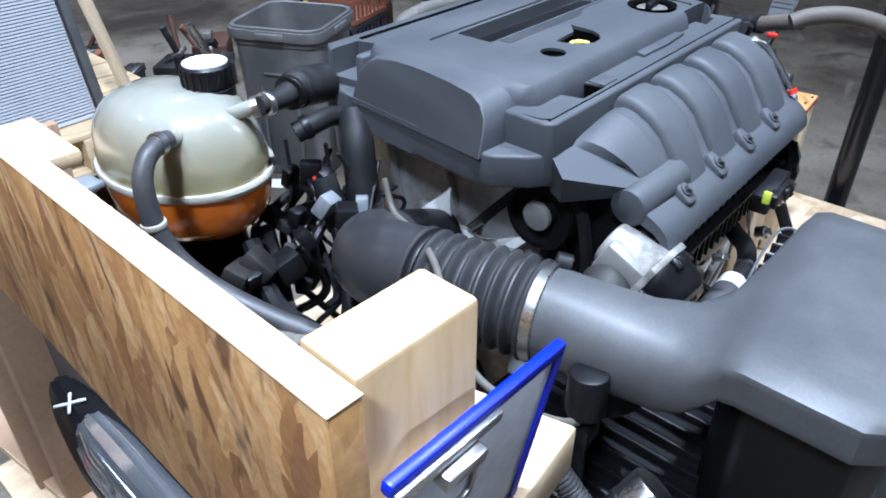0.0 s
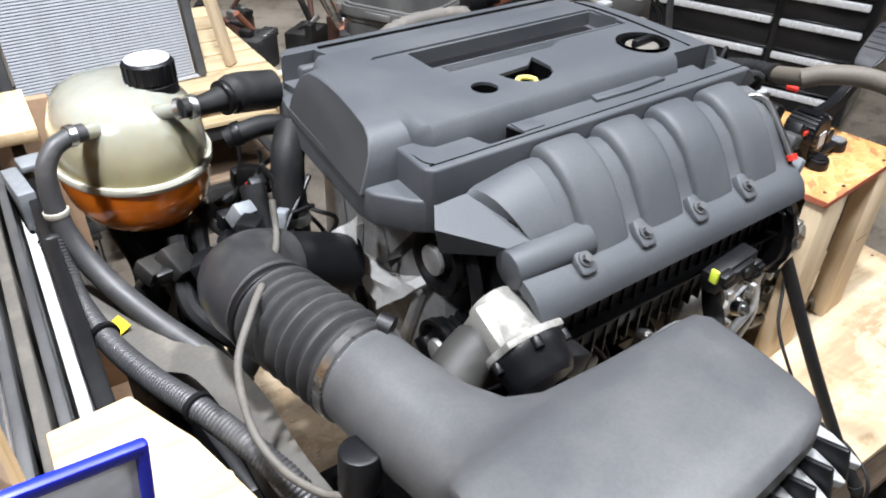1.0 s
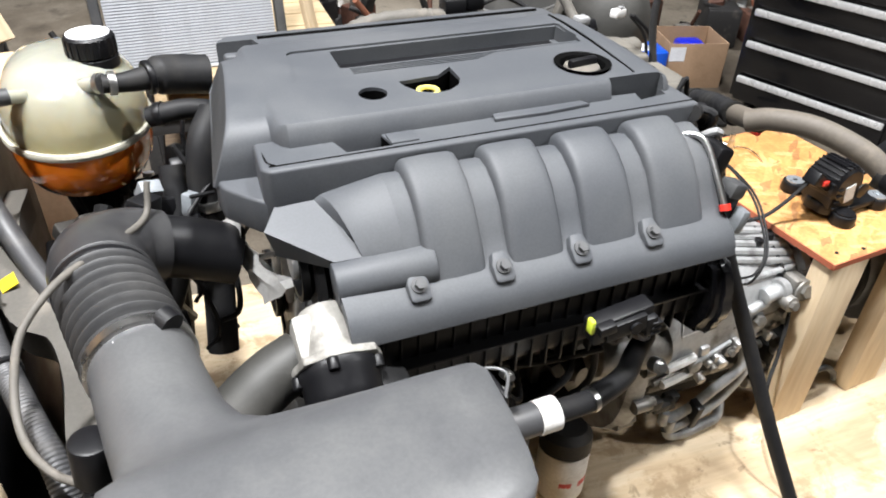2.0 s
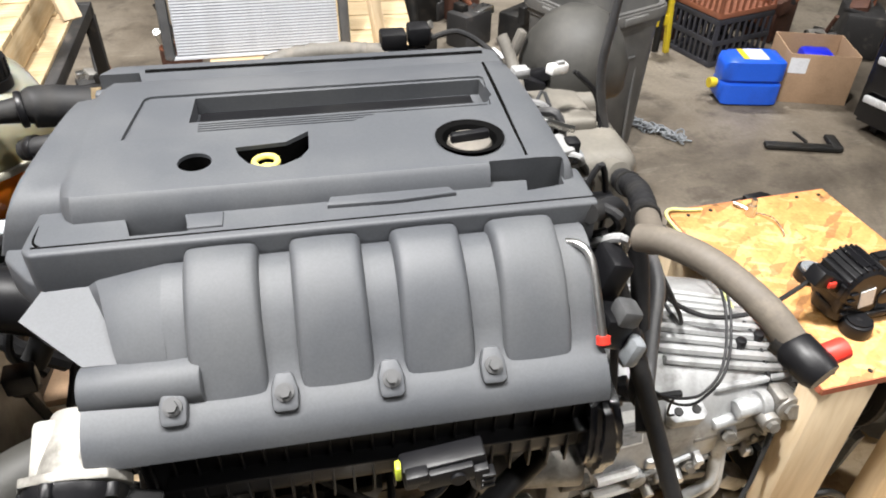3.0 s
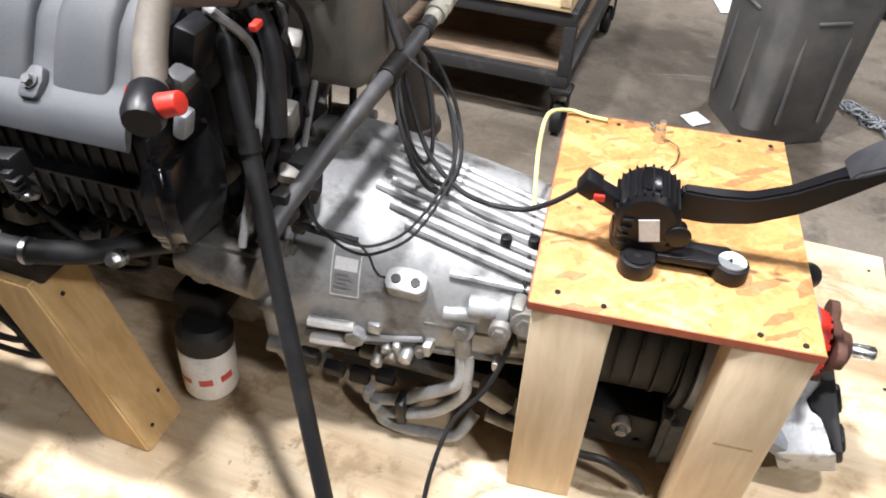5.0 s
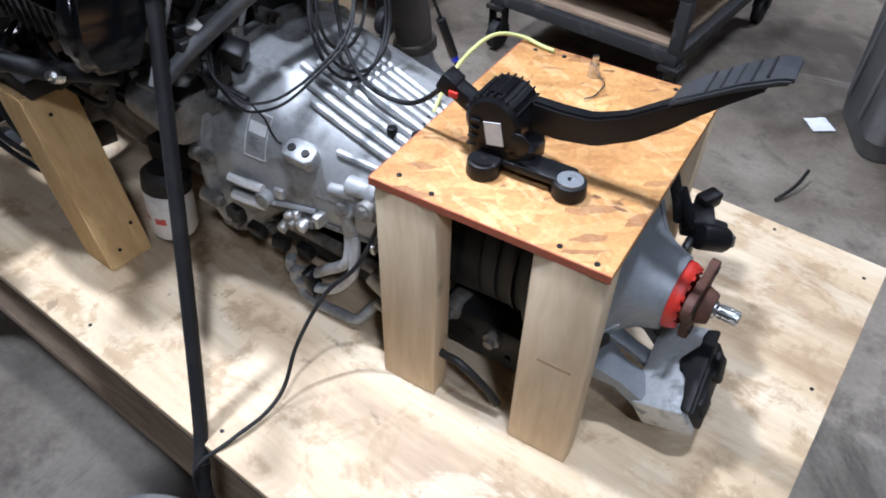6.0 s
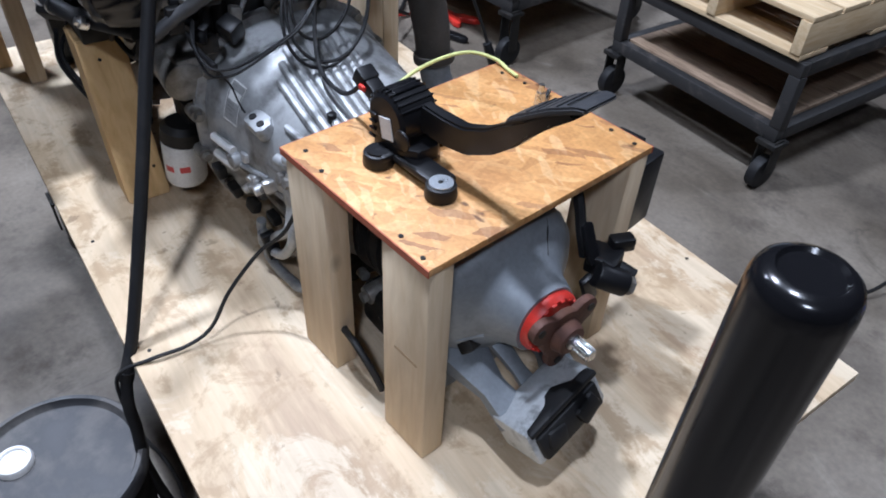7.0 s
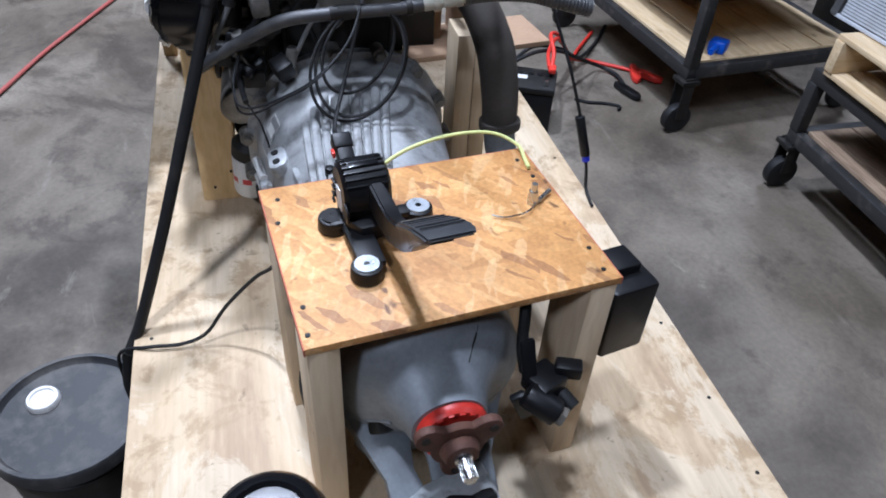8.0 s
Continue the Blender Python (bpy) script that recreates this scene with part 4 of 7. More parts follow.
part("cover_flange", b, CASTW, th)
b = BM()
lathe(b, (-0.0855, -0.0180, 1.1340), (-0.0875, -0.0540, 1.1160), [(0.0, 0), (0.040, 0), (0.040, 0.2), (0.037, 0.3), (0.036, 0.7), (0.030, 0.92), (0.014, 1), (0.0, 1)], 32)
mc = part("motor_cover", b, BLACK, th, "round black motor cover")
for k in range(5):
    a = radians(30 + 72 * k)
    m4 = aim((-0.0855, -0.0180, 1.1340), (-0.0875, -0.0540, 1.1160))[0]
    p0, p1 = m4 @ Vector((0.039 * math.cos(a), 0.039 * math.sin(a), 0.0)), m4 @ Vector((0.039 * math.cos(a), 0.039 * math.sin(a), 0.012))
    part("cover_screw", cyl(BM(), p0, p1, 0.0055, seg=12, edge=0.001), BLACK, mc)
part("plug", cube(BM(), (-0.0410, -0.0320, 1.1110), (0.035, 0.03, 0.028), 0.004, Matrix.Rotation(0.4, 4, "Y")), BLACK, th)
b = BM()
sweep(b, [(-0.112, 0.022, 1.122), (-0.145, 0.012, 1.114), (-0.185, -0.012, 1.10), (-0.225, -0.06, 1.085)], 0.029, 24)
part("idle_duct", b, DOMEM, engine)

# front end: timing cover, pulleys, belt, mount
b = BM()
prism(b, [(0.15, 0.70), (0.40, 0.70), (0.44, 0.95), (0.42, 1.20), (0.36, 1.23), (0.2, 1.22), (0.14, 1.17), (0.12, 0.95)], -0.03, 0.035, 0.008, 2, pose(-0.045, 0, 0, 90, 0, 90))
part("timing_cover", b, ALU, engine, "bare aluminium timing cover")
for v, z, w in ((0.2, 1.0, 20), (0.26, 1.1, -15), (0.33, 1.02, 10), (0.37, 1.13, -8), (0.3, 0.9, 35)):
    part("casting_rib", cube(BM(), (-0.082, v, z), (0.012, 0.012, 0.17), 0.003, Matrix.Rotation(radians(w), 4, "X")), ALU, engine)
for v, z, r in ((0.131, 1.156, 0.043), (0.12, 1.03, 0.04), (0.28, 0.82, 0.08), (0.36, 0.96, 0.05)):
    b = BM()
    lathe(b, (-0.05, v, z), (-0.092, v, z), [(0.0, 0), (r, 0), (r, 0.2), (r - 0.006, 0.28), (r - 0.002, 0.38), (r - 0.006, 0.48), (r - 0.002, 0.58), (r - 0.006, 0.68), (r, 0.8), (r, 1.0), (r - 0.006, 1.0), (r - 0.01, 0.75), (r * 0.45, 0.7), (r * 0.42, 0.95), (0.0, 0.95)], 36)
    pu = part("pulley", b, BLACK, engine, "dark grooved belt pulley")
    b = BM()
    cyl(b, (-0.084, v, z), (-0.096, v, z), r * 0.42, seg=20, edge=0.002)
    part("hub", b, ALU, pu)
b = BM()
path = [(-0.072, 0.12, 1.2), (-0.072, 0.172, 1.165), (-0.072, 0.32, 1.0), (-0.072, 0.41, 0.95), (-0.072, 0.36, 0.85), (-0.072, 0.28, 0.738), (-0.072, 0.2, 0.82), (-0.072, 0.08, 1.03), (-0.072, 0.083, 1.16), (-0.072, 0.12, 1.2)]
sweep(b, path, 0.008, 6, 4)
part("belt", b, RUBBER, engine)
b = BM()
bmesh.ops.create_grid(b, x_segments=6, y_segments=10, size=0.5)
for v in b.verts:
    q = Vector((v.co.x * 3, v.co.y * 5, 0.3))
    w, u = v.co.x * (0.30 + 2.6 * v.co.y ** 2), v.co.y
    v.co = Vector((-0.126 - 0.5 * (0.088 * u + 0.075 * w) + 0.012 * noise.noise(q * 1.3), 0.222 + 0.088 * u + 0.075 * w + 0.005 * noise.noise(q + Vector((5, 0, 0))), 1.108 + 0.055 * u - 0.080 * w))
bmesh.ops.solidify(b, geom=b.faces[:], thickness=0.0008)
part("torn_tag", b, WHITEP, engine, "crumpled pale metal tag")
b = BM()
cyl(b, (-0.126, 0.222, 1.108), (-0.06, 0.222, 1.105), 0.004, seg=8)
part("tag_stud", b, STEEL, engine)

# oil filter, lower pipe and wood post under the near side
b = BM()
lathe(b, (0.283, 0.099, 0.738), (0.279, 0.094, 0.646), [(0.0, 0), (0.037, 0), (0.0395, 0.06), (0.0395, 0.9), (0.036, 0.98), (0.023, 1.0), (0.02, 0.97), (0.0, 0.97)], 36)
fl = part("oil_filter", b, WHITEP, engine, "white spin-on oil filter with faded red print")
for a0 in (-125, -80, -35):
    b = BM()
    rows = [[Vector((0.281 + 0.0399 * math.cos(radians(a0 + 7 * k)), 0.0965 + 0.0399 * math.sin(radians(a0 + 7 * k)), z)) for k in range(5)] for z in (0.684, 0.697)]
    loft(b, rows, caps=False, closed=False)
    part("print_patch", b, REDINK, fl, "faded red lettering block")
b = BM()
lathe(b, (0.286, 0.105, 0.775), (0.283, 0.099, 0.738), [(0.0, 0), (0.03, 0), (0.040, 0.3), (0.040, 1.0), (0, 1)], 28)
cube(b, (0.27, 0.15, 0.785), (0.07, 0.08, 0.05), 0.01)
part("filter_housing", b, IRON, engine)
b = BM()
sweep(b, [(-0.02, 0.0, 0.97), (0.02, -0.022, 0.985), (0.08, -0.035, 1.0), (0.15, -0.035, 1.0)], 0.019, 18)
part("crankcase_hose", b, LOOMM, engine)
b = BM()
cyl(b, (0.128, -0.0355, 1.0), (0.153, -0.035, 1.0), 0.0202, seg=24)
part("tape_wrap", b, WHITEP, engine, "white tape round the hose")
part("hose_clamp", cyl(BM(), (0.20, -0.032, 0.998), (0.206, -0.031, 0.998), 0.0155, seg=20), STEEL, engine)
b = BM()
sweep(b, [(0.15, -0.035, 1.0), (0.2, -0.032, 0.998), (0.26, -0.012, 0.995), (0.3, 0.02, 0.99), (0.34, 0.05, 0.985)], 0.0135, 16)
part("steel_pipe", b, RUBBER, engine)
b = BM()
cyl(b, (0.30, 0.1, 0.92), (0.41, 0.09, 0.915), 0.034, seg=24, edge=0.004)
cube(b, (0.36, 0.11, 0.93), (0.1, 0.06, 0.05), 0.008)
part("starter", b, DIRTYALU, engine, "oily grey starter motor")
# clutter of cast bosses and small brackets on the near side
rng = random.Random(5)
for k in range(34):
    b = BM()
    u, z = rng.uniform(-0.06, 0.37), rng.uniform(0.84, 1.04)
    p = (u, 0.155 + rng.uniform(-0.05, 0.01), z)
    if k % 3:
        cube(b, p, (rng.uniform(0.012, 0.05), 0.05, rng.uniform(0.012, 0.04)), 0.003, Matrix.Rotation(rng.uniform(-0.6, 0.6), 4, "Y"))
    else:
        cyl(b, p, (p[0], p[1] - 0.045, p[2] + 0.005), rng.uniform(0.008, 0.018), seg=14)
    part("side_casting", b, (IRON, DIRTYALU, GREYCAST, DIRTYALU)[k % 4], engine)
for k in range(26):
    b = BM()
    p = (rng.uniform(-0.11, 0.07), rng.uniform(0.0, 0.16), rng.uniform(0.66, 1.02))
    if k % 2:
        cube(b, p, (rng.uniform(0.02, 0.07), rng.uniform(0.02, 0.06), rng.uniform(0.015, 0.06)), 0.004, Matrix.Rotation(rng.uniform(-0.8, 0.8), 4, (0.4, 0.7, 0.5)))
    else:
        q = (p[0] + rng.uniform(-0.05, 0.05), p[1] + rng.uniform(-0.03, 0.05), p[2] + rng.uniform(-0.06, 0.06))
        cyl(b, p, q, rng.uniform(0.008, 0.02), seg=14, edge=0.002)
    part("front_bracket", b, (BLACK, DIRTYALU, IRON, RUBBER, GREYCAST)[k % 5], engine)
for k in range(7):
    z0 = rng.uniform(0.8, 1.0)
    pts = [(rng.uniform(-0.14, -0.08), rng.uniform(0.0, 0.1), z0), (-0.03, rng.uniform(-0.02, 0.06), z0 - 0.04), (0.03, rng.uniform(0.0, 0.06), z0 - rng.uniform(0.08, 0.16)), (0.05, 0.06, rng.uniform(0.62, 0.75))]
    part("harness", sweep(BM(), pts, rng.uniform(0.004, 0.009), 8), RUBBER, engine)
for k in range(5):
    pts = [(rng.uniform(-0.04, 0.3), 0.1 + rng.uniform(-0.05, 0.02), rng.uniform(0.86, 1.03)) for _ in range(4)]
    pts.sort()
    part("harness", sweep(BM(), pts, 0.005, 8), RUBBER, engine)


# ---- gearbox ----
gear = thing("gearbox", EM, "cast aluminium automatic gearbox bolted behind the engine", "gearbox")


def case_ring(u, hw, hh, v=AX, z=AZ, n=36, power=2.6):
    out = []
    for k in range(n):
        a = 2 * math.pi * k / n
        c, s = math.cos(a), math.sin(a)
        f = (abs(c) ** power + abs(s) ** power) ** (-1 / power)
        out.append(Vector((u, v + hw * f * c, z + hh * f * s)))
    return out


def skin(u, deg, out=0.0):
    stops = ((0.414, 0.171), (0.46, 0.168), (0.54, 0.157), (0.62, 0.145), (0.70, 0.132), (0.76, 0.120))
    r = np.interp(u, [q[0] for q in stops], [q[1] for q in stops]) + out
    c, s = math.cos(radians(deg)), math.sin(radians(deg))
    f = (abs(c) ** 2.6 + abs(s) ** 2.6) ** (-1 / 2.6)
    return Vector((u, AX + r * f * c, AZ + r * f * s))


b = BM()
loft(b, [case_ring(*q) for q in ((0.385, 0.175, 0.18), (0.40, 0.185, 0.185), (0.412, 0.185, 0.185), (0.414, 0.17, 0.172), (0.46, 0.168, 0.168), (0.54, 0.158, 0.155), (0.62, 0.148, 0.142), (0.70, 0.135, 0.128), (0.76, 0.122, 0.118), (0.764, 0.135, 0.13), (0.778, 0.135, 0.13), (0.782, 0.11, 0.11))])
for v in b.verts:   # the casing tucks in towards its sump
    low = min(1, max(0, (AZ - 0.005 - v.co.z) / 0.09))
    if v.co.x > 0.43 and v.co.y < AX:
        v.co.y += 0.05 * low * low * (3 - 2 * low)
part("case", b, CASEM, gear)
for k in range(9):   # slanting ribs over the top of the case
    d0, u0 = 72 + 6.0 * k, 0.495 + 0.014 * (k % 3) + 0.012 * max(0, k - 5)
    pts = [skin(u, d0 + 66 * (u - 0.5), 0.0015) for u in np.linspace(u0, 0.748, 6)]
    part("case_rib", sweep(BM(), pts, 0.0066 + 0.0008 * (k % 2), 8, 3), CASEM, gear)
part("rib_rail", sweep(BM(), [skin(u, 140.5, 0.002) for u in np.linspace(0.625, 0.752, 5)], 0.0052, 8, 3), CASTBRT, gear)
for a in range(0, 360, 24):
    c, s = math.cos(radians(a)), math.sin(radians(a))
    b = BM()
    cyl(b, (0.395, AX + 0.19 * c, AZ + 0.19 * s), (0.425, AX + 0.19 * c, AZ + 0.19 * s), 0.012, seg=14)
    cyl(b, (0.425, AX + 0.19 * c, AZ + 0.19 * s), (0.434, AX + 0.19 * c, AZ + 0.19 * s), 0.008, seg=6)
    part("flange_bolt", b, DIRTYALU, gear)
b = BM()
prism(b, [(0.45, 0.185), (0.72, 0.19), (0.72, 0.40), (0.45, 0.41)], 0.645, 0.692, 0.008)
cube(b, (0.585, 0.292, 0.696), (0.29, 0.235, 0.012), 0.002)
part("sump", b, IRON, gear, "black pressed steel sump")
b = BM()
cube(b, (0.60, 0.172, 0.712), (0.22, 0.018, 0.016), 0.004)
part("sump_rail", b, DIRTYALU, gear)
b = BM()   # lug with two holes
prism(b, [(-0.027, -0.009), (-0.02, -0.016), (0.02, -0.016), (0.028, -0.008), (0.026, 0.010), (0.014, 0.017), (-0.014, 0.017), (-0.026, 0.010)], -0.012, 0.012, 0.003, 2, Matrix.Translation((0.576, 0.139, 0.905)) @ Matrix.Rotation(radians(20), 4, "X"))
loft(b, [[Vector((0.576 + 0.021 * g * math.cos(a), 0.146 + 0.014 * g * math.sin(a) + dy, z)) for a in np.linspace(0, 2 * math.pi, 14, endpoint=False)] for g, dy, z in ((1.0, 0.0, 0.902), (0.95, 0.002, 0.88), (0.8, 0.008, 0.862))])
lug = part("lifting_lug", b, CASTBRT, gear)
for du in (-0.012, 0.013):
    b = BM()
    cyl(b, (0.576 + du, 0.1335, 0.9145), (0.576 + du, 0.1325, 0.9178), 0.0062, seg=14)
    part("bolt_hole", b, IRON, lug)
def on_case(u0, u1, d0, d1, out):   # a thin sheet wrapped on the case
    bm = BM()
    loft(bm, [[skin(u, d, out) for d in np.linspace(d0, d1, 7)] for u in np.linspace(u0, u1, 3)], caps=False, closed=False)
    return bm


lab = part("data_label", on_case(0.480, 0.517, 138, 160.5, 0.001), PALE, gear, "grey data label with a white border")
for u0, u1, d0, d1 in ((0.480, 0.517, 138, 138.8), (0.480, 0.517, 159.7, 160.5), (0.480, 0.4815, 138.8, 159.7), (0.5155, 0.517, 138.8, 159.7), (0.484, 0.513, 143, 148.5)):
    part("label_border", on_case(u0, u1, d0, d1, 0.0016), LABEL, lab)
for k in range(5):
    part("print_line", on_case(0.485, 0.498 + 0.012 * ((k * 7) % 5) / 4, 140 + 0.0 if k == 0 else 149.6 + 1.9 * (k - 1), 141 if k == 0 else 150.5 + 1.9 * (k - 1), 0.0022), INK, lab)
for d in (176, 187):   # forked bracket beside the bell
    part("fork_arm", sweep(BM(), [skin(u, d, 0.007) for u in np.linspace(0.452, 0.512, 4)], 0.0075, 8, 3), WHITEP, gear, "pale forked bracket arm")
part("fork_end", cyl(BM(), skin(0.512, 181.5, -0.005), skin(0.514, 181.5, 0.016), 0.013, None, 18, 0.002), CASTBRT, gear)
part("side_lip", sweep(BM(), [skin(u, 184 - 60 * (u - 0.52), 0.003) for u in np.linspace(0.52, 0.60, 4)], 0.0045, 8, 3), CASTBRT, gear)
b = BM()
cyl(b, skin(0.655, 153, 0.008), skin(0.748, 151, 0.012), 0.0135, None, 18, 0.002)
cyl(b, skin(0.69, 152, 0.009), skin(0.705, 152, 0.010), 0.019, None, 18, 0.002)
part("selector_boss", b, CASTBRT, gear)
part("selector_arm", cube(BM(), skin(0.716, 150, 0.018), (0.016, 0.03, 0.034), 0.004), DIRTYALU, gear)
part("selector_tube", cyl(BM(), skin(0.625, 160, 0.003), skin(0.67, 158, 0.006), 0.009, None, 14, 0.002), CASEM, gear)
b = BM()   # pipe union with its banjo bolt
cyl(b, (0.655, 0.16, 0.845), (0.651, 0.133, 0.851), 0.015, None, 20, 0.003)
cyl(b, (0.651, 0.140, 0.847), (0.652, 0.142, 0.80), 0.012, None, 18, 0.003)
union = part("pipe_union", b, CASTBRT, gear)
part("banjo_bolt", cyl(BM(), (0.651, 0.133, 0.851), (0.650, 0.122, 0.854), 0.010, None, 6, 0.001), DIRTYALU, union)
for k, (u, v, z, r, ln) in enumerate(((0.682, 0.205, 0.940, 0.0075, 0.02), (0.715, 0.215, 0.938, 0.0075, 0.02), (0.70, 0.135, 0.875, 0.014, 0.03), (0.60, 0.14, 0.80, 0.010, 0.03), (0.73, 0.14, 0.89, 0.02, 0.025))):
    b = BM()
    if k < 2:
        cyl(b, (u, v, z - 0.01), (u, v, z + 0.018), r, seg=14, edge=0.002)
    else:
        cyl(b, (u, v + 0.02, z), (u, v - ln * 0.6, z + 0.004), r, seg=16, edge=0.002)
        cyl(b, (u, v - ln * 0.6, z + 0.004), (u, v - ln * 0.85, z + 0.006), r * 0.6, seg=6)
    part("plug", b, BLACK if k < 2 else DIRTYALU, gear)
for pts in ([(0.650, 0.142, 0.805), (0.652, 0.135, 0.771), (0.646, 0.13, 0.744), (0.604, 0.132, 0.705), (0.567, 0.135, 0.673), (0.522, 0.138, 0.652), (0.513, 0.138, 0.657), (0.516, 0.139, 0.676)],
            [(0.658, 0.142, 0.80), (0.660, 0.135, 0.762), (0.657, 0.13, 0.727), (0.622, 0.13, 0.677), (0.58, 0.131, 0.650), (0.537, 0.132, 0.636), (0.527, 0.132, 0.641), (0.527, 0.133, 0.658)]):   # cooler pipes
    part("cooler_pipe", sweep(BM(), pts, 0.0088, 14), CASTBRT, gear, "dull aluminium cooler pipe")
part("pipe_clamp", cube(BM(), (0.570, 0.129, 0.662), (0.014, 0.026, 0.058), 0.003, Matrix.Rotation(0.15, 4, "X")), BLACK, gear)
part("lower_pipe", sweep(BM(), [(0.530, 0.14, 0.625), (0.538, 0.135, 0.611), (0.573, 0.135, 0.603), (0.612, 0.138, 0.605), (0.649, 0.142, 0.611), (0.67, 0.17, 0.64)], 0.009, 12), CASTBRT, gear)
part("valve_linkage", cube(BM(), (0.70, 0.155, 0.715), (0.05, 0.035, 0.03), 0.006, Matrix.Rotation(0.5, 4, "Y")), DIRTYALU, gear)
part("valve_linkage", cyl(BM(), (0.69, 0.145, 0.68), (0.735, 0.145, 0.67), 0.011, None, 16, 0.002), DIRTYALU, gear)
# bosses, webs and brackets cast on the near side and the bell
rng = random.Random(21)


for k in range(12):
    u, deg = rng.uniform(0.53, 0.75), rng.uniform(166, 196)
    p, q = skin(u, deg, -0.01), skin(u + rng.uniform(-0.004, 0.004), deg, rng.uniform(0.006, 0.02))
    b = BM()
    if k % 2:
        cyl(b, p, q, rng.uniform(0.005, 0.010), None, 14, 0.0015)
    else:
        m, ln = aim(p, q)
        cube(b, (0, 0, ln / 2), (rng.uniform(0.008, 0.018), rng.uniform(0.010, 0.028), ln), 0.003)
        bmesh.ops.transform(b, matrix=m, verts=b.verts)
    part("boss", b, (ALU, DIRTYALU, ALU, ALU)[k % 4], gear)
for deg, u0, u1 in ((171, 0.60, 0.75), (190, 0.44, 0.74)):
    pts = [skin(u, deg + 3 * math.sin(9 * u), -0.001) for u in np.linspace(u0, u1, 5)]
    part("web", sweep(BM(), pts, 0.005, 8, 3), DIRTYALU, gear)
for k in range(4):
    a0 = 200 + 9 * k
    part("dark_bracket", cube(BM(), skin(0.445 + 0.03 * k, a0, 0.01), (0.03, 0.018, 0.022), 0.004, Matrix.Rotation(rng.uniform(-0.5, 0.5), 4, "X")), IRON, gear)
for k in range(9):
    deg = 60 + 22 * k
    part("split_bolt", cyl(BM(), skin(0.752, deg, 0.012), skin(0.752, deg, 0.012) + Vector((0.018, 0, 0)), 0.0085, None, 12, 0.001), DIRTYALU, gear)
# valve body castings beneath the table
b = BM()
loft(b, [case_ring(*q) for q in ((0.779, 0.108, 0.108), (0.80, 0.105, 0.105), (0.87, 0.10, 0.102), (0.95, 0.096, 0.098))])
part("centre_case", b, IRON, gear, "dark centre casing under the table")
for k in range(6):
    part("centre_rib", cyl(BM(), (0.79 + 0.026 * k, AX, AZ), (0.795 + 0.026 * k, AX, AZ), 0.110, seg=32), IRON, gear)
for k, (u, v, z, r) in enumerate(((0.80, 0.19, 0.70, 0.016), (0.835, 0.20, 0.675, 0.011), (0.875, 0.185, 0.69, 0.014), (0.90, 0.20, 0.66, 0.010))):
    b = BM()
    cyl(b, (u, v + 0.05, z), (u, v - 0.01, z - 0.006), r, None, 16, 0.002)
    cyl(b, (u, v - 0.01, z - 0.006), (u, v - 0.018, z - 0.007), r * 0.6, seg=6)
    part("valve_plug", b, (DIRTYALU, IRON)[k % 2], gear)
b = BM()
cube(b, (0.85, 0.25, 0.665), (0.15, 0.13, 0.08), 0.012)
part("valve_pan", b, IRON, gear)
b = BM()
sweep(b, [(0.78, 0.13, 0.70), (0.82, 0.125, 0.675), (0.86, 0.12, 0.68), (0.9, 0.125, 0.65), (0.92, 0.13, 0.62)], 0.006, 8)
part("linkage", b, IRON, gear)

# tail housing, output flange and shaft
b = BM()
loft(b, [case_ring(u, hw, hh, 0.283, 0.822, 40, 2.15) for u, hw, hh in ((0.935, 0.10, 0.10), (0.94, 0.122, 0.113), (0.96, 0.128, 0.118), (0.985, 0.126, 0.116), (1.0, 0.119, 0.111), (1.012, 0.106, 0.101), (1.022, 0.088, 0.086), (1.034, 0.071, 0.071), (1.05, 0.060, 0.060), (1.066, 0.054, 0.054), (1.078, 0.050, 0.050))])
tail = part("tail_housing", b, GREYCAST, gear, "grey cast tail housing")
part("back_ring", cyl(BM(), (0.922, 0.283, 0.822), (0.936, 0.283, 0.822), 0.127, seg=40, edge=0.003), IRON, tail, "black ring behind the tail housing")
# the iron line and block paint the shade of a groove and recess
for a, r in ((62, 0.0022), (205, 0.0035), (335, 0.0030)):
    c, s = math.cos(radians(a)), math.sin(radians(a))
    pts = [(u, 0.283 + q * c, 0.822 + q * s * 0.97) for u, q in ((0.99, 0.1225), (1.012, 0.1035), (1.022, 0.087), (1.034, 0.0712))]
    part("casting_line", sweep(BM(), pts, r, 6, 3), IRON if a == 62 else GREYCAST, tail)
part("recess", cube(BM(), (1.010, 0.216, 0.765), (0.03, 0.05, 0.022), 0.004, pose(0, 0, 0, -35, 40, 0)), IRON, tail)
for p0, p1, w0, w1 in (((0.95, 0.20, 0.765), (1.10, 0.235, 0.668), 0.075, 0.042), ((0.95, 0.355, 0.755), (1.10, 0.325, 0.685), 0.075, 0.042), ((0.95, 0.28, 0.725), (1.09, 0.28, 0.68), 0.03, 0.022)):
    m, ln = aim(p0, p1)
    b = BM()
    loft(b, [[m @ Vector((x * w, y * w * 0.7, h * ln)) for x, y in ((-1, -0.5), (-0.6, -0.8), (0.6, -0.8), (1, -0.5), (1, 0.5), (0.6, 0.8), (-0.6, 0.8), (-1, 0.5))] for w, h in ((w0 * 0.7, 0), (w0 * 0.5, 0.3), (w1 * 0.5, 0.7), (w1 * 0.65, 1))])
    part("tail_arm", b, GREYCAST, gear)
b = BM()
loft(b, [[(0.925, 0.17, 0.73), (0.925, 0.38, 0.73), (0.975, 0.36, 0.72), (0.975, 0.19, 0.72)], [(0.925, 0.18, 0.60), (0.925, 0.36, 0.60), (0.965, 0.34, 0.60), (0.965, 0.20, 0.60)]])
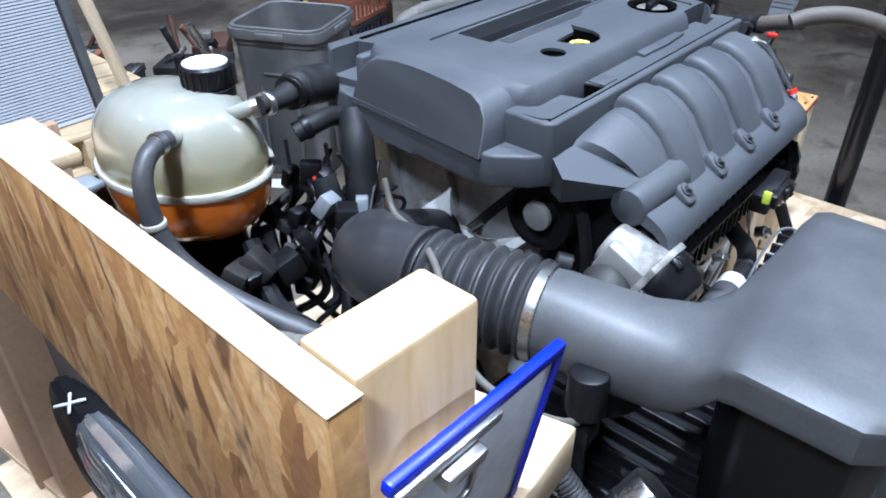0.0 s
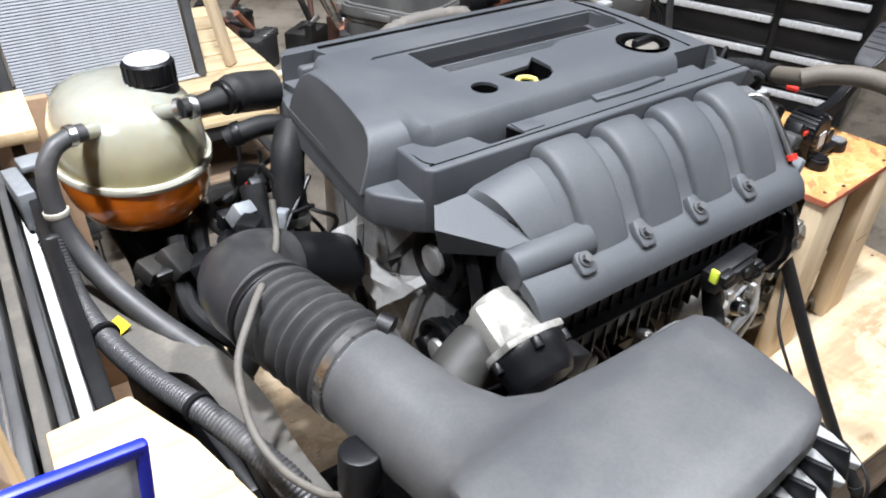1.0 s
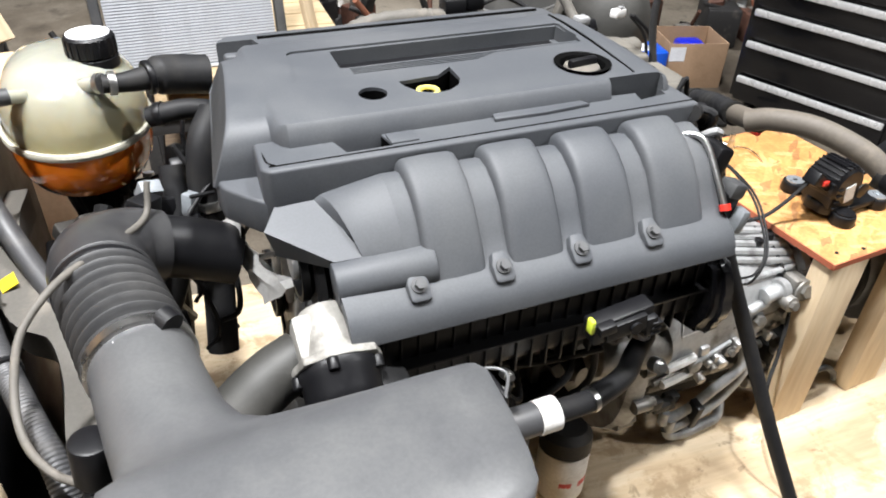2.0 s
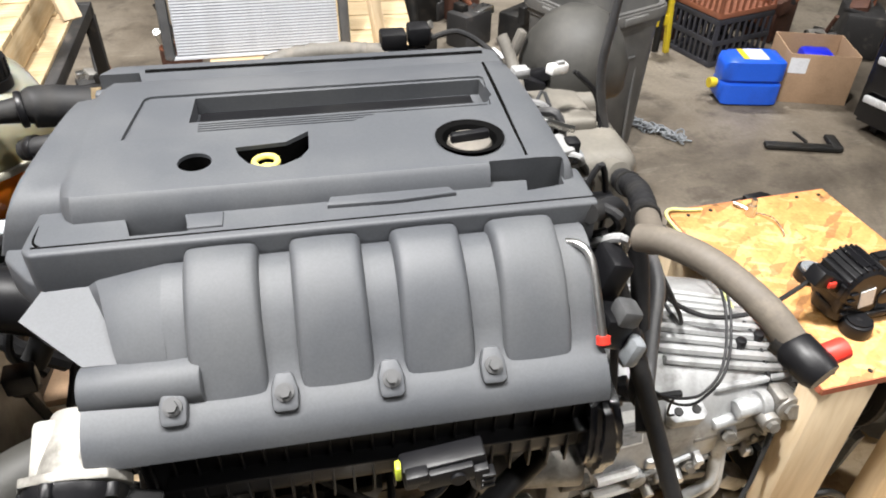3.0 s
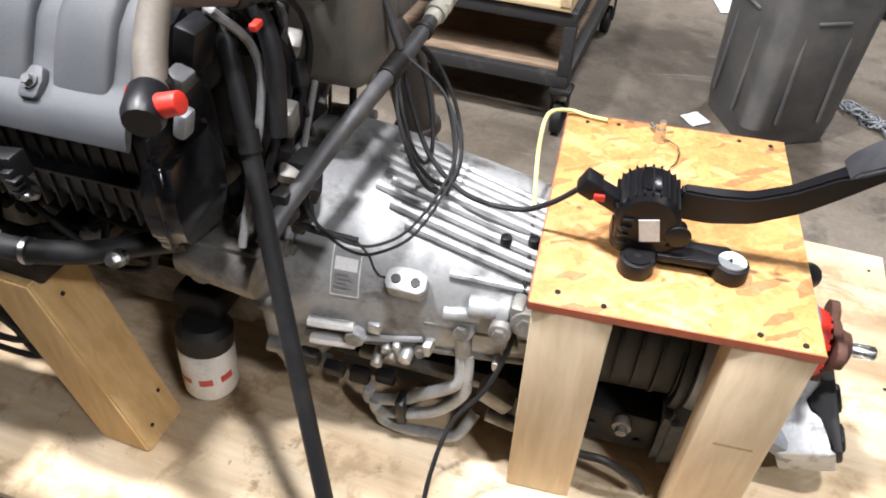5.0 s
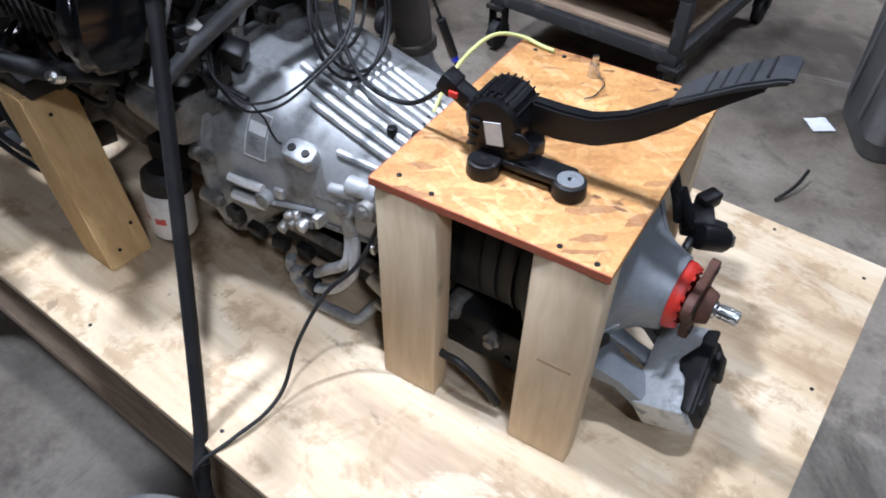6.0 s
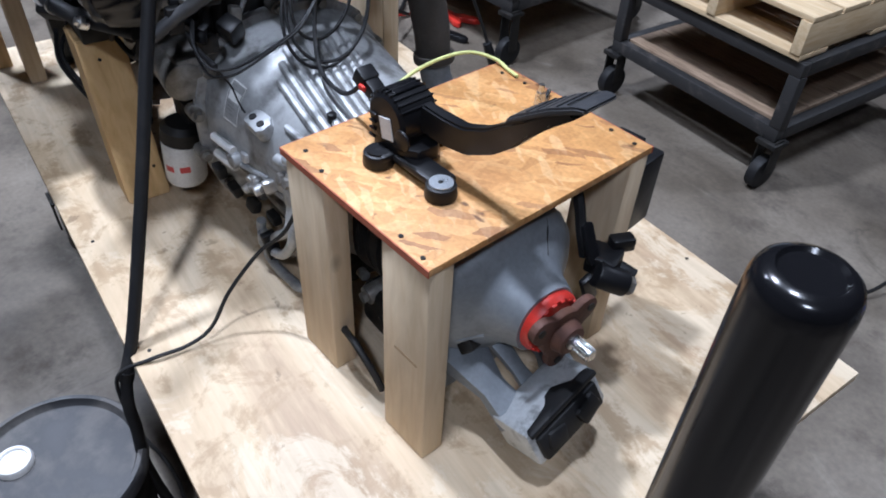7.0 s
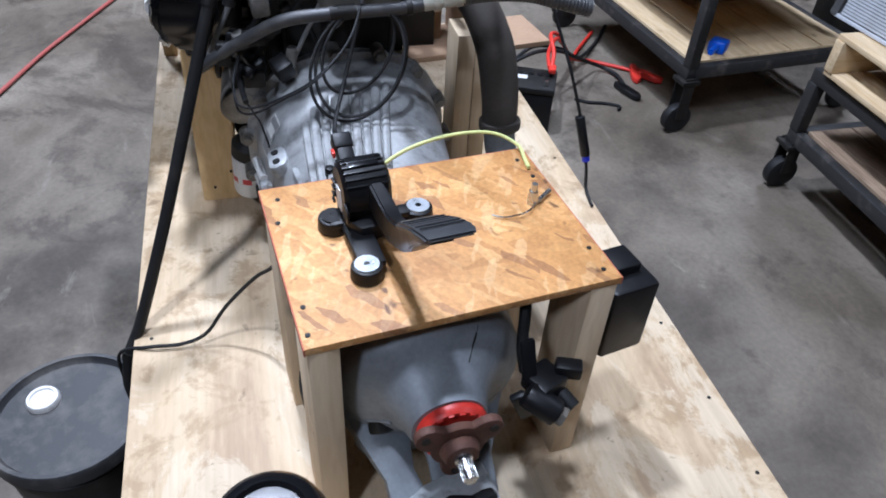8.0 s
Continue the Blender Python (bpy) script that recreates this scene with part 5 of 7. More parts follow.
bmesh.ops.bevel(b, geom=[e for e in b.edges], offset=0.012, segments=2, affect="EDGES")
part("tail_foot", b, GREYCAST, gear)
b = BM()
lathe(b, (1.074, 0.285, 0.822), (1.092, 0.285, 0.822), [(0.03, 0), (0.0465, 0), (0.0465, 0.55), (0.045, 0.8), (0.043, 1), (0.037, 1), (0.036, 0.6), (0.03, 0.6)], 48)
red = part("seal_ring", b, RED, gear, "bright red seal ring")
for a in range(0, 360, 20):
    c, s = math.cos(radians(a)), math.sin(radians(a))
    part("tooth", cube(BM(), (1.091, 0.285 + 0.041 * c, 0.822 + 0.041 * s), (0.008, 0.003, 0.008), 0.001, Matrix.Rotation(radians(a), 4, "X")), RED, red)
b = BM()
out = []
for k in range(48):
    a = 2 * math.pi * k / 48
    r = 0.036 + 0.027 * max(0, math.cos(3 * (a - 0.5))) ** 0.7
    out.append((r * math.cos(a), r * math.sin(a)))
prism(b, out, 0, 0.012, 0.002, 2, Matrix.Translation((1.098, 0.285, 0.822)) @ pose(0, 0, 0, 90, 0, 90))
cyl(b, (1.11, 0.285, 0.822), (1.127, 0.285, 0.822), 0.026, 0.022, 28, 0.003)
flange = part("output_flange", b, RUST, gear, "rusty three-armed output flange")
for a in (0.5, 0.5 + 2 * math.pi / 3, 0.5 + 4 * math.pi / 3):
    b = BM()
    p = (1.1102, 0.285 + 0.050 * math.cos(a), 0.822 + 0.050 * math.sin(a))
    cyl(b, p, (p[0] + 0.0015, p[1], p[2]), 0.006, seg=14)
    part("bolt_hole", b, IRON, flange)
b = BM()
lathe(b, (1.115, 0.285, 0.822), (1.160, 0.285, 0.825), [(0.0, 0), (0.0115, 0), (0.0115, 0.35), (0.0085, 0.4), (0.0085, 0.95), (0.007, 1.0), (0, 1.0)], 24)
sh = part("output_shaft", b, STEEL, gear, "bright splined output shaft")
for k in range(12):
    c, s = math.cos(k * math.pi / 6), math.sin(k * math.pi / 6)
    part("spline", cube(BM(), (1.146, 0.285 + 0.0088 * c, 0.8243 + 0.0088 * s), (0.024, 0.002, 0.002), 0.0004, Matrix.Rotation(k * math.pi / 6 + math.pi / 2, 4, "X")), STEEL, sh)
b = BM()
sweep(b, [(0.95, 0.41, 0.95), (0.99, 0.405, 0.93), (1.02, 0.395, 0.88), (1.03, 0.4, 0.84)], 0.008, 8)
part("sensor_lead", b, RUBBER, gear)
b = BM()
cube(b, (1.05, 0.42, 0.835), (0.045, 0.045, 0.03), 0.005, Matrix.Rotation(0.4, 4, "Z"))
act = part("shift_actuator", b, BLACK, gear, "small black actuator with a plug")
part("motor_case", cyl(BM(), (1.062, 0.39, 0.835), (1.092, 0.425, 0.818), 0.019, None, 22, 0.004), BLACK, act)
part("motor_cap", cyl(BM(), (1.092, 0.425, 0.818), (1.098, 0.432, 0.815), 0.014, None, 6, 0.001), DIRTYALU, act)
part("plug", cube(BM(), (1.05, 0.452, 0.852), (0.022, 0.036, 0.022), 0.004, Matrix.Rotation(-0.4, 4, "Z")), BLACK, act)
part("lever", cube(BM(), (1.055, 0.392, 0.80), (0.012, 0.022, 0.055), 0.004, Matrix.Rotation(0.4, 4, "X")), BLACK, act)
part("lever", cube(BM(), (1.035, 0.40, 0.865), (0.012, 0.02, 0.06), 0.004, Matrix.Rotation(-0.5, 4, "Y")), BLACK, act)
part("boss", cyl(BM(), (1.062, 0.44, 0.822), (1.085, 0.452, 0.814), 0.010, seg=16, edge=0.002), RUBBER, act)
b = BM()
cube(b, (0, 0, 0), (0.075, 0.138, 0.064), 0.006, pose(0, 0, 0, 16, -22, 0))
blk = part("damper_block", b, BLOCKM, gear, "dull aluminium block bracket")
blk.location = (1.118, 0.278, 0.682)
bpy.context.view_layer.update()
c = BM()
cyl(c, (0.02, -0.03, 0.06), (0.08, -0.03, 0.03), 0.02, seg=20)
cube(c, (0.05, 0.035, 0.0), (0.03, 0.05, 0.04), 0.0, pose(0, 0, 0, 16, -22, 0))
carve(blk, [c])
b = BM()
cube(b, (0.039, 0.0, -0.004), (0.014, 0.118, 0.046), 0.006)
cube(b, (0.045, 0.03, -0.006), (0.014, 0.04, 0.034), 0.006, Matrix.Rotation(0.3, 4, "X"))
cube(b, (0.044, -0.03, -0.002), (0.014, 0.034, 0.03), 0.006, Matrix.Rotation(-0.25, 4, "X"))
prism(b, [(0.046, -0.066), (0.046, 0.066), (0.030, 0.064), (0.026, 0.05), (0.032, 0.034), (0.022, 0.022), (0.008, 0.012), (0.012, -0.006), (0.028, -0.016), (0.034, -0.04), (0.032, -0.062)], 0.026, 0.0355, 0.003)
bmesh.ops.transform(b, matrix=pose(0, 0, 0, 16, -22, 0), verts=b.verts)
part("rubber_pad", b, RUBBER, blk, "worn black rubber pad")

# wooden post that carries the engine
post = thing("engine_post", pose(0.235, 0.045, DECK, 0, 0, -7), "thick leaning squared pine post carrying the engine", "wooden post", "engine posts")
c0, c1, w = -0.0415, -0.1275, 0.083
b = BM()
loft(b, [[(c - w / 2, y0, z), (c + w / 2, y0, z), (c + w / 2, y1, z), (c - w / 2, y1, z)] for c, z, y0, y1 in ((c0, 0.0, -0.0775, 0.004), (c1, 0.312, -0.0775, 0.006))])
bmesh.ops.bevel(b, geom=b.edges[:], offset=0.003, segments=2, affect="EDGES")
timber = part("timber", b, STUD, post)
for y, z in ((-0.045, 0.275), (-0.012, 0.062), (-0.05, 0.03)):
    x = c0 + (c1 - c0) * z / 0.312 + w / 2
    part("nail_head", cyl(BM(), (x - 0.002, y, z), (x + 0.0012, y, z + 0.0003), 0.0032, seg=10), IRON, timber)
part("mount_bracket", cube(BM(), (-0.125, -0.035, 0.323), (0.10, 0.06, 0.034), 0.006), IRON, post)
post2 = thing("engine_post", pose(0.30, 0.60, DECK, 0, 0, -7), "thick pine post of two studs on the far side", "wooden post", "engine posts")
part("stud", cube(BM(), (-0.045, -0.02, 0.175), (0.088, 0.038, 0.35), 0.002), PINEZ, post2)
part("stud", cube(BM(), (-0.045, -0.0595, 0.175), (0.088, 0.038, 0.35), 0.002), PINEZ, post2)

# ---- exhaust converter and dark box on the far side ----
conv = thing("exhaust_converter", pose(0, 0, 0), "dirty grey exhaust converter pipe behind the gearbox", "exhaust")
b = BM()
sweep(b, [(0.33, 0.475, 1.08), (0.40, 0.50, 1.065), (0.455, 0.522, 1.0), (0.476, 0.533, 0.92), (0.486, 0.536, 0.85)], 0.034, 26, 6, [0.03, 0.034, 0.036, 0.036, 0.034])
part("pipe", b, PIPEBRN, conv)
part("flange_ring", cyl(BM(), (0.4855, 0.536, 0.856), (0.488, 0.5365, 0.838), 0.041, seg=30, edge=0.003), PIPEBRN, conv)
b = BM()
sweep(b, [(0.487, 0.536, 0.845), (0.497, 0.538, 0.80), (0.53, 0.542, 0.765), (0.58, 0.545, 0.745), (0.64, 0.548, 0.735)], 0.031, 24, 6)
part("outlet_elbow", b, GREYCAST, conv, "pale grey outlet elbow")
b = BM()
lathe(b, (0.512, 0.405, 1.24), (0.514, 0.405, 1.345), [(0.0, 0.06), (0.058, 0.05), (0.066, 0.0), (0.070, 0.08), (0.069, 0.35), (0.060, 0.62), (0.044, 0.84), (0.022, 0.97), (0.0, 1.0)], 40)
for v in b.verts:   # dents
    v.co += 0.006 * noise.noise(v.co * 22) * (v.co - Vector((0.512, 0.405, 1.29))).normalized()
part("heat_shield", b, DOMEM, conv, "dented dusty grey heat shield")
ecu = thing("control_box", pose(0.985, 0.4955, 0.842, 0, 0, 4), "black plastic control box hung on the table leg", "control unit")
part("case", cube(BM(), (0, 0, 0), (0.085, 0.075, 0.13), 0.006), BLACK, ecu)
part("socket", cube(BM(), (-0.01, 0.0, 0.072), (0.045, 0.045, 0.018), 0.003), BLACK, ecu)

# ---- grey box and hoses at the rear of the engine ----
rear = thing("vacuum_box", EM, "dusty grey plastic vacuum box behind the cylinder head", "plastic box")
b = BM()
cube(b, (0.438, 0.298, 1.173), (0.112, 0.130, 0.152), 0.022, None, 4)
cube(b, (0.440, 0.382, 1.198), (0.112, 0.05, 0.125), 0.012, None, 3)
cube(b, (0.425, 0.345, 1.25), (0.075, 0.09, 0.024), 0.006, None, 3)
part("case", b, BEIGE, rear)
b = BM()
cyl(b, (0.455, 0.25, 1.225), (0.458, 0.215, 1.238), 0.016, 0.014, 20)
part("spout", b, BEIGE, rear)

hose = thing("heater_hose", pose(0, 0, 0), "dusty tan T-shaped heater hose sticking out at the rear", "hose")
b = BM()
sweep(b, [(0.40, 0.012, 1.285), (0.412, -0.01, 1.294), (0.43, -0.05, 1.298), (0.449, -0.095, 1.288), (0.461, -0.122, 1.272)], 0.0122, 18)
part("tube", b, TAN, hose)
b = BM()
sweep(b, [(0.407, 0.0, 1.287), (0.425, 0.035, 1.275), (0.44, 0.065, 1.265)], 0.0115, 16)
part("branch", b, TAN, hose)
b = BM()
sweep(b, [(0.438, 0.062, 1.266), (0.455, 0.10, 1.258), (0.468, 0.135, 1.248), (0.473, 0.175, 1.235)], 0.0122, 16, 10, None, (0.006, 0.0008))
part("corrugated_sleeve", b, RUBBER, hose)
for p0, p1 in (((0.457, -0.112, 1.271), (0.461, -0.121, 1.269)), ((0.436, 0.058, 1.267), (0.44, 0.066, 1.265)), ((0.470, 0.15, 1.243), (0.472, 0.158, 1.239))):
    b = BM()
    cyl(b, p0, p1, 0.0142, seg=20)
    part("clamp", b, IRON, hose)
b = BM()
lathe(b, (0.459, -0.120, 1.271), (0.468, -0.152, 1.264), [(0.0, 0), (0.0125, 0), (0.0155, 0.15), (0.0155, 0.8), (0.013, 1), (0, 1)], 26)
part("end_fitting", b, BLACK, hose, "black end fitting")
b = BM()
cyl(b, (0.470, -0.138, 1.269), (0.493, -0.138, 1.276), 0.009, 0.0085, 20, 0.002)
part("cap", b, RED, hose, "red dust cap")
b = BM()
sweep(b, [(0.385, 0.075, 1.27), (0.41, 0.09, 1.262), (0.43, 0.10, 1.25), (0.455, 0.085, 1.2), (0.46, 0.06, 1.12)], 0.010, 12)
part("bypass", b, RUBBER, hose)
part("red_clip", cube(BM(), (0.462, 0.045, 1.246), (0.008, 0.016, 0.007), 0.002), RED, hose, "red clip")

rod = thing("fuel_line", pose(0, 0, 0), "grey steel fuel line with a red end plug", "pipe")
b = BM()
sweep(b, [(0.345, 0.06, 1.255), (0.36, 0.045, 1.262), (0.368, 0.028, 1.255), (0.367, 0.0, 1.225), (0.366, -0.018, 1.203)], 0.0038, 12)
part("tube", b, STEEL, rod)
b = BM()
cyl(b, (0.366, -0.018, 1.204), (0.3655, -0.022, 1.198), 0.0065, seg=14)
part("plug", b, RED, rod)

big = thing("drain_hose", pose(0, 0, 0), "thick black rubber hose hanging from the engine to the floor", "hose")
b = BM()
sweep(b, [(0.405, 0.09, 1.235), (0.418, 0.067, 1.2), (0.445, 0.026, 1.1), (0.471, -0.015, 1.0), (0.525, -0.097, 0.8), (0.578, -0.178, 0.62), (0.598, -0.212, 0.56), (0.606, -0.228, 0.50), (0.60, -0.23, 0.42), (0.585, -0.235, 0.3), (0.56, -0.215, 0.1), (0.52, -0.19, 0.02)], 0.0103, 14)
part("tube", b, RUBBER, big)
for p0, p1 in (((0.436, 0.040, 1.135), (0.441, 0.032, 1.115)), ((0.597, -0.211, 0.562), (0.600, -0.217, 0.548))):
    part("clip", cyl(BM(), p0, p1, 0.0125, seg=18), IRON, big)

grey = thing("return_hose", pose(0, 0, 0), "grey rubber hose with a white connector over the gearbox", "hose")
b = BM()
sweep(b, [(0.455, 0.0, 1.02), (0.468, 0.034, 1.045), (0.495, 0.085, 1.083), (0.52, 0.131, 1.113), (0.533, 0.19, 1.122), (0.541, 0.25, 1.124), (0.547, 0.31, 1.126), (0.552, 0.345, 1.130)], 0.0102, 14)
part("tube", b, LOOMM, grey)
b = BM()
cyl(b, (0.552, 0.345, 1.130), (0.563, 0.415, 1.143), 0.011, seg=18, edge=0.002)
cyl(b, (0.5545, 0.36, 1.1325), (0.556, 0.37, 1.1345), 0.0145, seg=18)
cyl(b, (0.560, 0.395, 1.139), (0.5615, 0.405, 1.141), 0.0145, seg=18)
cube(b, (0.565, 0.385, 1.136), (0.014, 0.026, 0.014), 0.003)
part("connector", b, SEAMM, grey, "off-white plastic connector")
part("clamp", cyl(BM(), (0.548, 0.318, 1.1265), (0.5495, 0.328, 1.1275), 0.0125, seg=18, edge=0.001), IRON, grey)
b = BM()
sweep(b, [(0.562, 0.41, 1.142), (0.573, 0.45, 1.148), (0.586, 0.51, 1.146), (0.60, 0.56, 1.135), (0.612, 0.61, 1.122)], 0.0145, 14, 30, None, (0.006, 0.0006))
part("lower_tube", b, LOOMM, grey)
b = BM()
sweep(b, [(0.5345, 0.20, 1.123), (0.5395, 0.24, 1.1255)], 0.0122, 14, 2)
part("tape", b, IRON, grey)

lead = thing("pedal_lead", pose(0, 0, 0), "thin black cable from above, coiled over the gearbox", "cable")
b = BM()
sweep(b, [(0.538, 0.25, 1.135), (0.56, 0.225, 1.07), (0.59, 0.20, 1.02), (0.64, 0.175, 0.993), (0.70, 0.165, 0.99), (0.74, 0.16, 1.01), (0.78, 0.152, 1.052)], 0.0034, 8)
part("cable", b, RUBBER, lead)
TIE, LOW = Vector((0.538, 0.250, 1.132)), Vector((0.612, 0.217, 0.980))
for k, (wide, drop, lean) in enumerate(((0.078, 1.0, 0.0), (0.070, 0.93, 0.012), (0.060, 0.78, -0.012))):
    low = TIE.lerp(LOW, drop) + Vector((lean, 0, 0))
    mid, up = (TIE + low) / 2, (TIE - low) / 2
    pts = [mid + up * math.cos(a) + Vector((lean * 0.5, wide, 0.01)) * math.sin(a) for a in np.linspace(0.06, 2 * math.pi - 0.06, 15)]
    part("loop", sweep(BM(), pts, 0.0027, 8, 4), RUBBER, lead)
b = BM()
sweep(b, [(0.538, 0.25, 1.135), (0.517, 0.262, 1.19), (0.496, 0.268, 1.25), (0.480, 0.267, 1.32), (0.484, 0.263, 1.40), (0.50, 0.27, 1.6), (0.55, 0.33, 2.6), (0.60, 0.40, 4.58)], 0.0052, 10)
part("feed", b, LOOMM, lead)
thin = thing("sensor_cable", pose(0, 0, 0), "thin black cable hanging over the gearbox to the deck", "cable", "thin cables")
b = BM()
sweep(b, [(0.722, 0.20, 0.955), (0.727, 0.14, 0.935), (0.725, 0.08, 0.87), (0.70, 0.05, 0.79), (0.660, 0.020, 0.735), (0.643, -0.033, 0.669), (0.645, -0.076, 0.615), (0.643, -0.12, 0.600), (0.63, -0.175, 0.597), (0.605, -0.228, 0.57), (0.60, -0.235, 0.47)], 0.0033, 8)
part("cable", b, RUBBER, thin)
thin2 = thing("sensor_cable", EM, "thin black twin wires curling across the gearbox", "cable", "thin cables")
for off, dz in ((0.0, 0.0), (0.006, -0.006)):
    b = BM()
    sweep(b, [(0.47 + off, 0.10, 1.045), (0.482 + off, 0.09, 1.025 + dz), (0.505, 0.085, 1.012 + dz), (0.53, 0.085, 1.004 + 2 * dz), (0.555, 0.09, 1.003 + 2 * dz), (0.585 + off, 0.11, 1.014 + dz), (0.607 + off, 0.15, 1.038), (0.615 + off, 0.20, 1.068), (0.585, 0.255, 1.105), (0.522, 0.289, 1.132)], 0.0019, 8)
    part("wire", b, RUBBER, thin2)
b = BM()
sweep(b, [(0.44, 0.10, 1.008), (0.47, 0.096, 1.003), (0.50, 0.097, 0.999), (0.532, 0.10, 0.995)], 0.0046, 10)
part("sleeve", b, RUBBER, thin2)
b = BM()
sweep(b, [(0.530, 0.10, 0.995), (0.534, 0.11, 0.975), (0.537, 0.118, 0.958), (0.540, 0.123, 0.935), (0.545, 0.126, 0.922), (0.553, 0.126, 0.921)], 0.0016, 8)
part("wire_tail", b, RUBBER, thin2)
yel = thing("earth_wire", pose(0, 0, 0), "pale yellowed wire bowed over the table edge", "wire")
b = BM()
sweep(b, [(0.728, 0.17, 0.90), (0.724, 0.20, 0.945), (0.716, 0.26, 0.978), (0.712, 0.33, 0.99), (0.716, 0.40, 0.987), (0.742, 0.437, 0.975), (0.775, 0.435, 0.9705), (0.80, 0.43, 0.971)], 0.003, 8)
part("wire", b, CORDM, yel)
fl2 = thing("far_harness", EM, "black corrugated harness with plugs behind the cover", "wiring")
b = BM()
sweep(b, [(0.06, 0.505, 1.24), (0.09, 0.51, 1.265), (0.14, 0.512, 1.275), (0.20, 0.51, 1.275), (0.24, 0.51, 1.27)], 0.012, 14, 12, None, (0.006, 0.0008))
part("sleeve", b, GREYRUB, fl2)
for u, v, z, sx in ((0.25, 0.515, 1.285, 0.035), (0.285, 0.52, 1.29, 0.03), (0.27, 0.51, 1.262, 0.05)):
    part("plug", cube(BM(), (u, v, z), (sx, 0.03, 0.026), 0.004), BLACK, fl2)
b = BM()
sweep(b, [(0.30, 0.515, 1.285), (0.34, 0.52, 1.29), (0.38, 0.50, 1.27), (0.40, 0.46, 1.25)], 0.004, 8)
part("wire", b, RUBBER, fl2)
for p, sz, mat in (((0.40, 0.455, 1.285), (0.012, 0.016, 0.06), GREYRUB), ((0.43, 0.46, 1.262), (0.04, 0.014, 0.012), GREYRUB), ((0.405, 0.40, 1.26), (0.035, 0.03, 0.03), BLACK), ((0.41, 0.37, 1.245), (0.022, 0.014, 0.016), GREYCAST), ((0.405, 0.235, 1.255), (0.026, 0.022, 0.018), GREYCAST), ((0.40, 0.33, 1.25), (0.03, 0.05, 0.03), IRON)):
    part("connector", cube(BM(), p, sz, 0.004, Matrix.Rotation(0.35, 4, "Y")), mat, fl2)
for k in range(5):
    b = BM()
    v = 0.22 + 0.05 * k
    sweep(b, [(0.39, v, 1.255), (0.415, v + 0.01, 1.25), (0.43, v + 0.02, 1.225), (0.435, v + 0.05, 1.19)], 0.0045, 8)
    part("wire", b, RUBBER, fl2)
rng = random.Random(31)
for k in range(22):
    p = (rng.uniform(0.392, 0.425), rng.uniform(0.12, 0.42), rng.uniform(1.14, 1.275))
    part("connector", cube(BM(), p, (rng.uniform(0.012, 0.03), rng.uniform(0.012, 0.035), rng.uniform(0.01, 0.028)), 0.003, Matrix.Rotation(rng.uniform(-0.8, 0.8), 4, (0.5, 0.6, 0.6))), (BLACK, BLACK, GREYCAST, BLACK, DIRTYALU, IRON)[k % 6], fl2)
for k in range(12):
    v = rng.uniform(0.10, 0.42)
    pts = [(0.385, v, rng.uniform(1.20, 1.28)), (0.41, v + rng.uniform(-0.03, 0.03), rng.uniform(1.22, 1.29)), (0.43, v + rng.uniform(-0.06, 0.06), rng.uniform(1.12, 1.24)), (0.42, v + rng.uniform(-0.1, 0.1), rng.uniform(1.0, 1.1))]
    part("wire", sweep(BM(), pts, rng.uniform(0.002, 0.0055), 8), (RUBBER, RUBBER, LOOMM, PALE)[k % 4], fl2)
for k in range(14):
    p = (rng.uniform(0.40, 0.47), rng.uniform(0.06, 0.20), rng.uniform(0.98, 1.15))
    part("bracket", cube(BM(), p, (rng.uniform(0.015, 0.04), rng.uniform(0.015, 0.04), rng.uniform(0.012, 0.04)), 0.004, Matrix.Rotation(rng.uniform(-0.8, 0.8), 4, (0.5, 0.6, 0.6))), (IRON, BLACK, DIRTYALU, IRON)[k % 4], fl2)
plugs = thing("rear_connectors", pose(0, 0, 0), "pale plastic plugs and bright pipe ends at the cover's rear corner", "connector")
white = part("white_plug", cube(BM(), (0.437, 0.291, 1.317), (0.028, 0.013, 0.012), 0.003, pose(0, 0, 0, 0, 8, 24)), WHITEP, plugs, "white two-way plug")
part("latch", cube(BM(), (0.439, 0.289, 1.3245), (0.012, 0.005, 0.004), 0.001, pose(0, 0, 0, 0, 8, 24)), PALE, white)
part("white_socket", cube(BM(), (0.409, 0.332, 1.298), (0.02, 0.018, 0.012), 0.003), PALE, plugs)
part("vent_hose", sweep(BM(), [(0.398, 0.374, 1.327), (0.401, 0.366, 1.318), (0.406, 0.350, 1.300), (0.405, 0.325, 1.285), (0.398, 0.30, 1.27)], 0.0075, 14), GREYRUB, plugs, "grey rubber vent hose")
for dz in (0.0, -0.017):
    part("pipe_end", sweep(BM(), [(0.392, 0.232, 1.288 + dz), (0.405, 0.232, 1.284 + dz), (0.424, 0.239, 1.272 + dz), (0.444, 0.246, 1.262 + dz)], 0.0042, 12), STEEL, plugs, "bright bare pipe end")
grey_plug = part("grey_plug", cube(BM(), (0.4035, 0.199, 1.262), (0.028, 0.032, 0.030), 0.004, pose(0, 0, 0, 10, 0, 12)), PALE, plugs, "pale grey plug with dark slots")
for k in range(3):
    part("slot", cube(BM(), (0.418, 0.190 + 0.009 * k, 1.266), (0.003, 0.004, 0.018), 0.0, pose(0, 0, 0, 10, 0, 12)), BLACK, grey_plug)
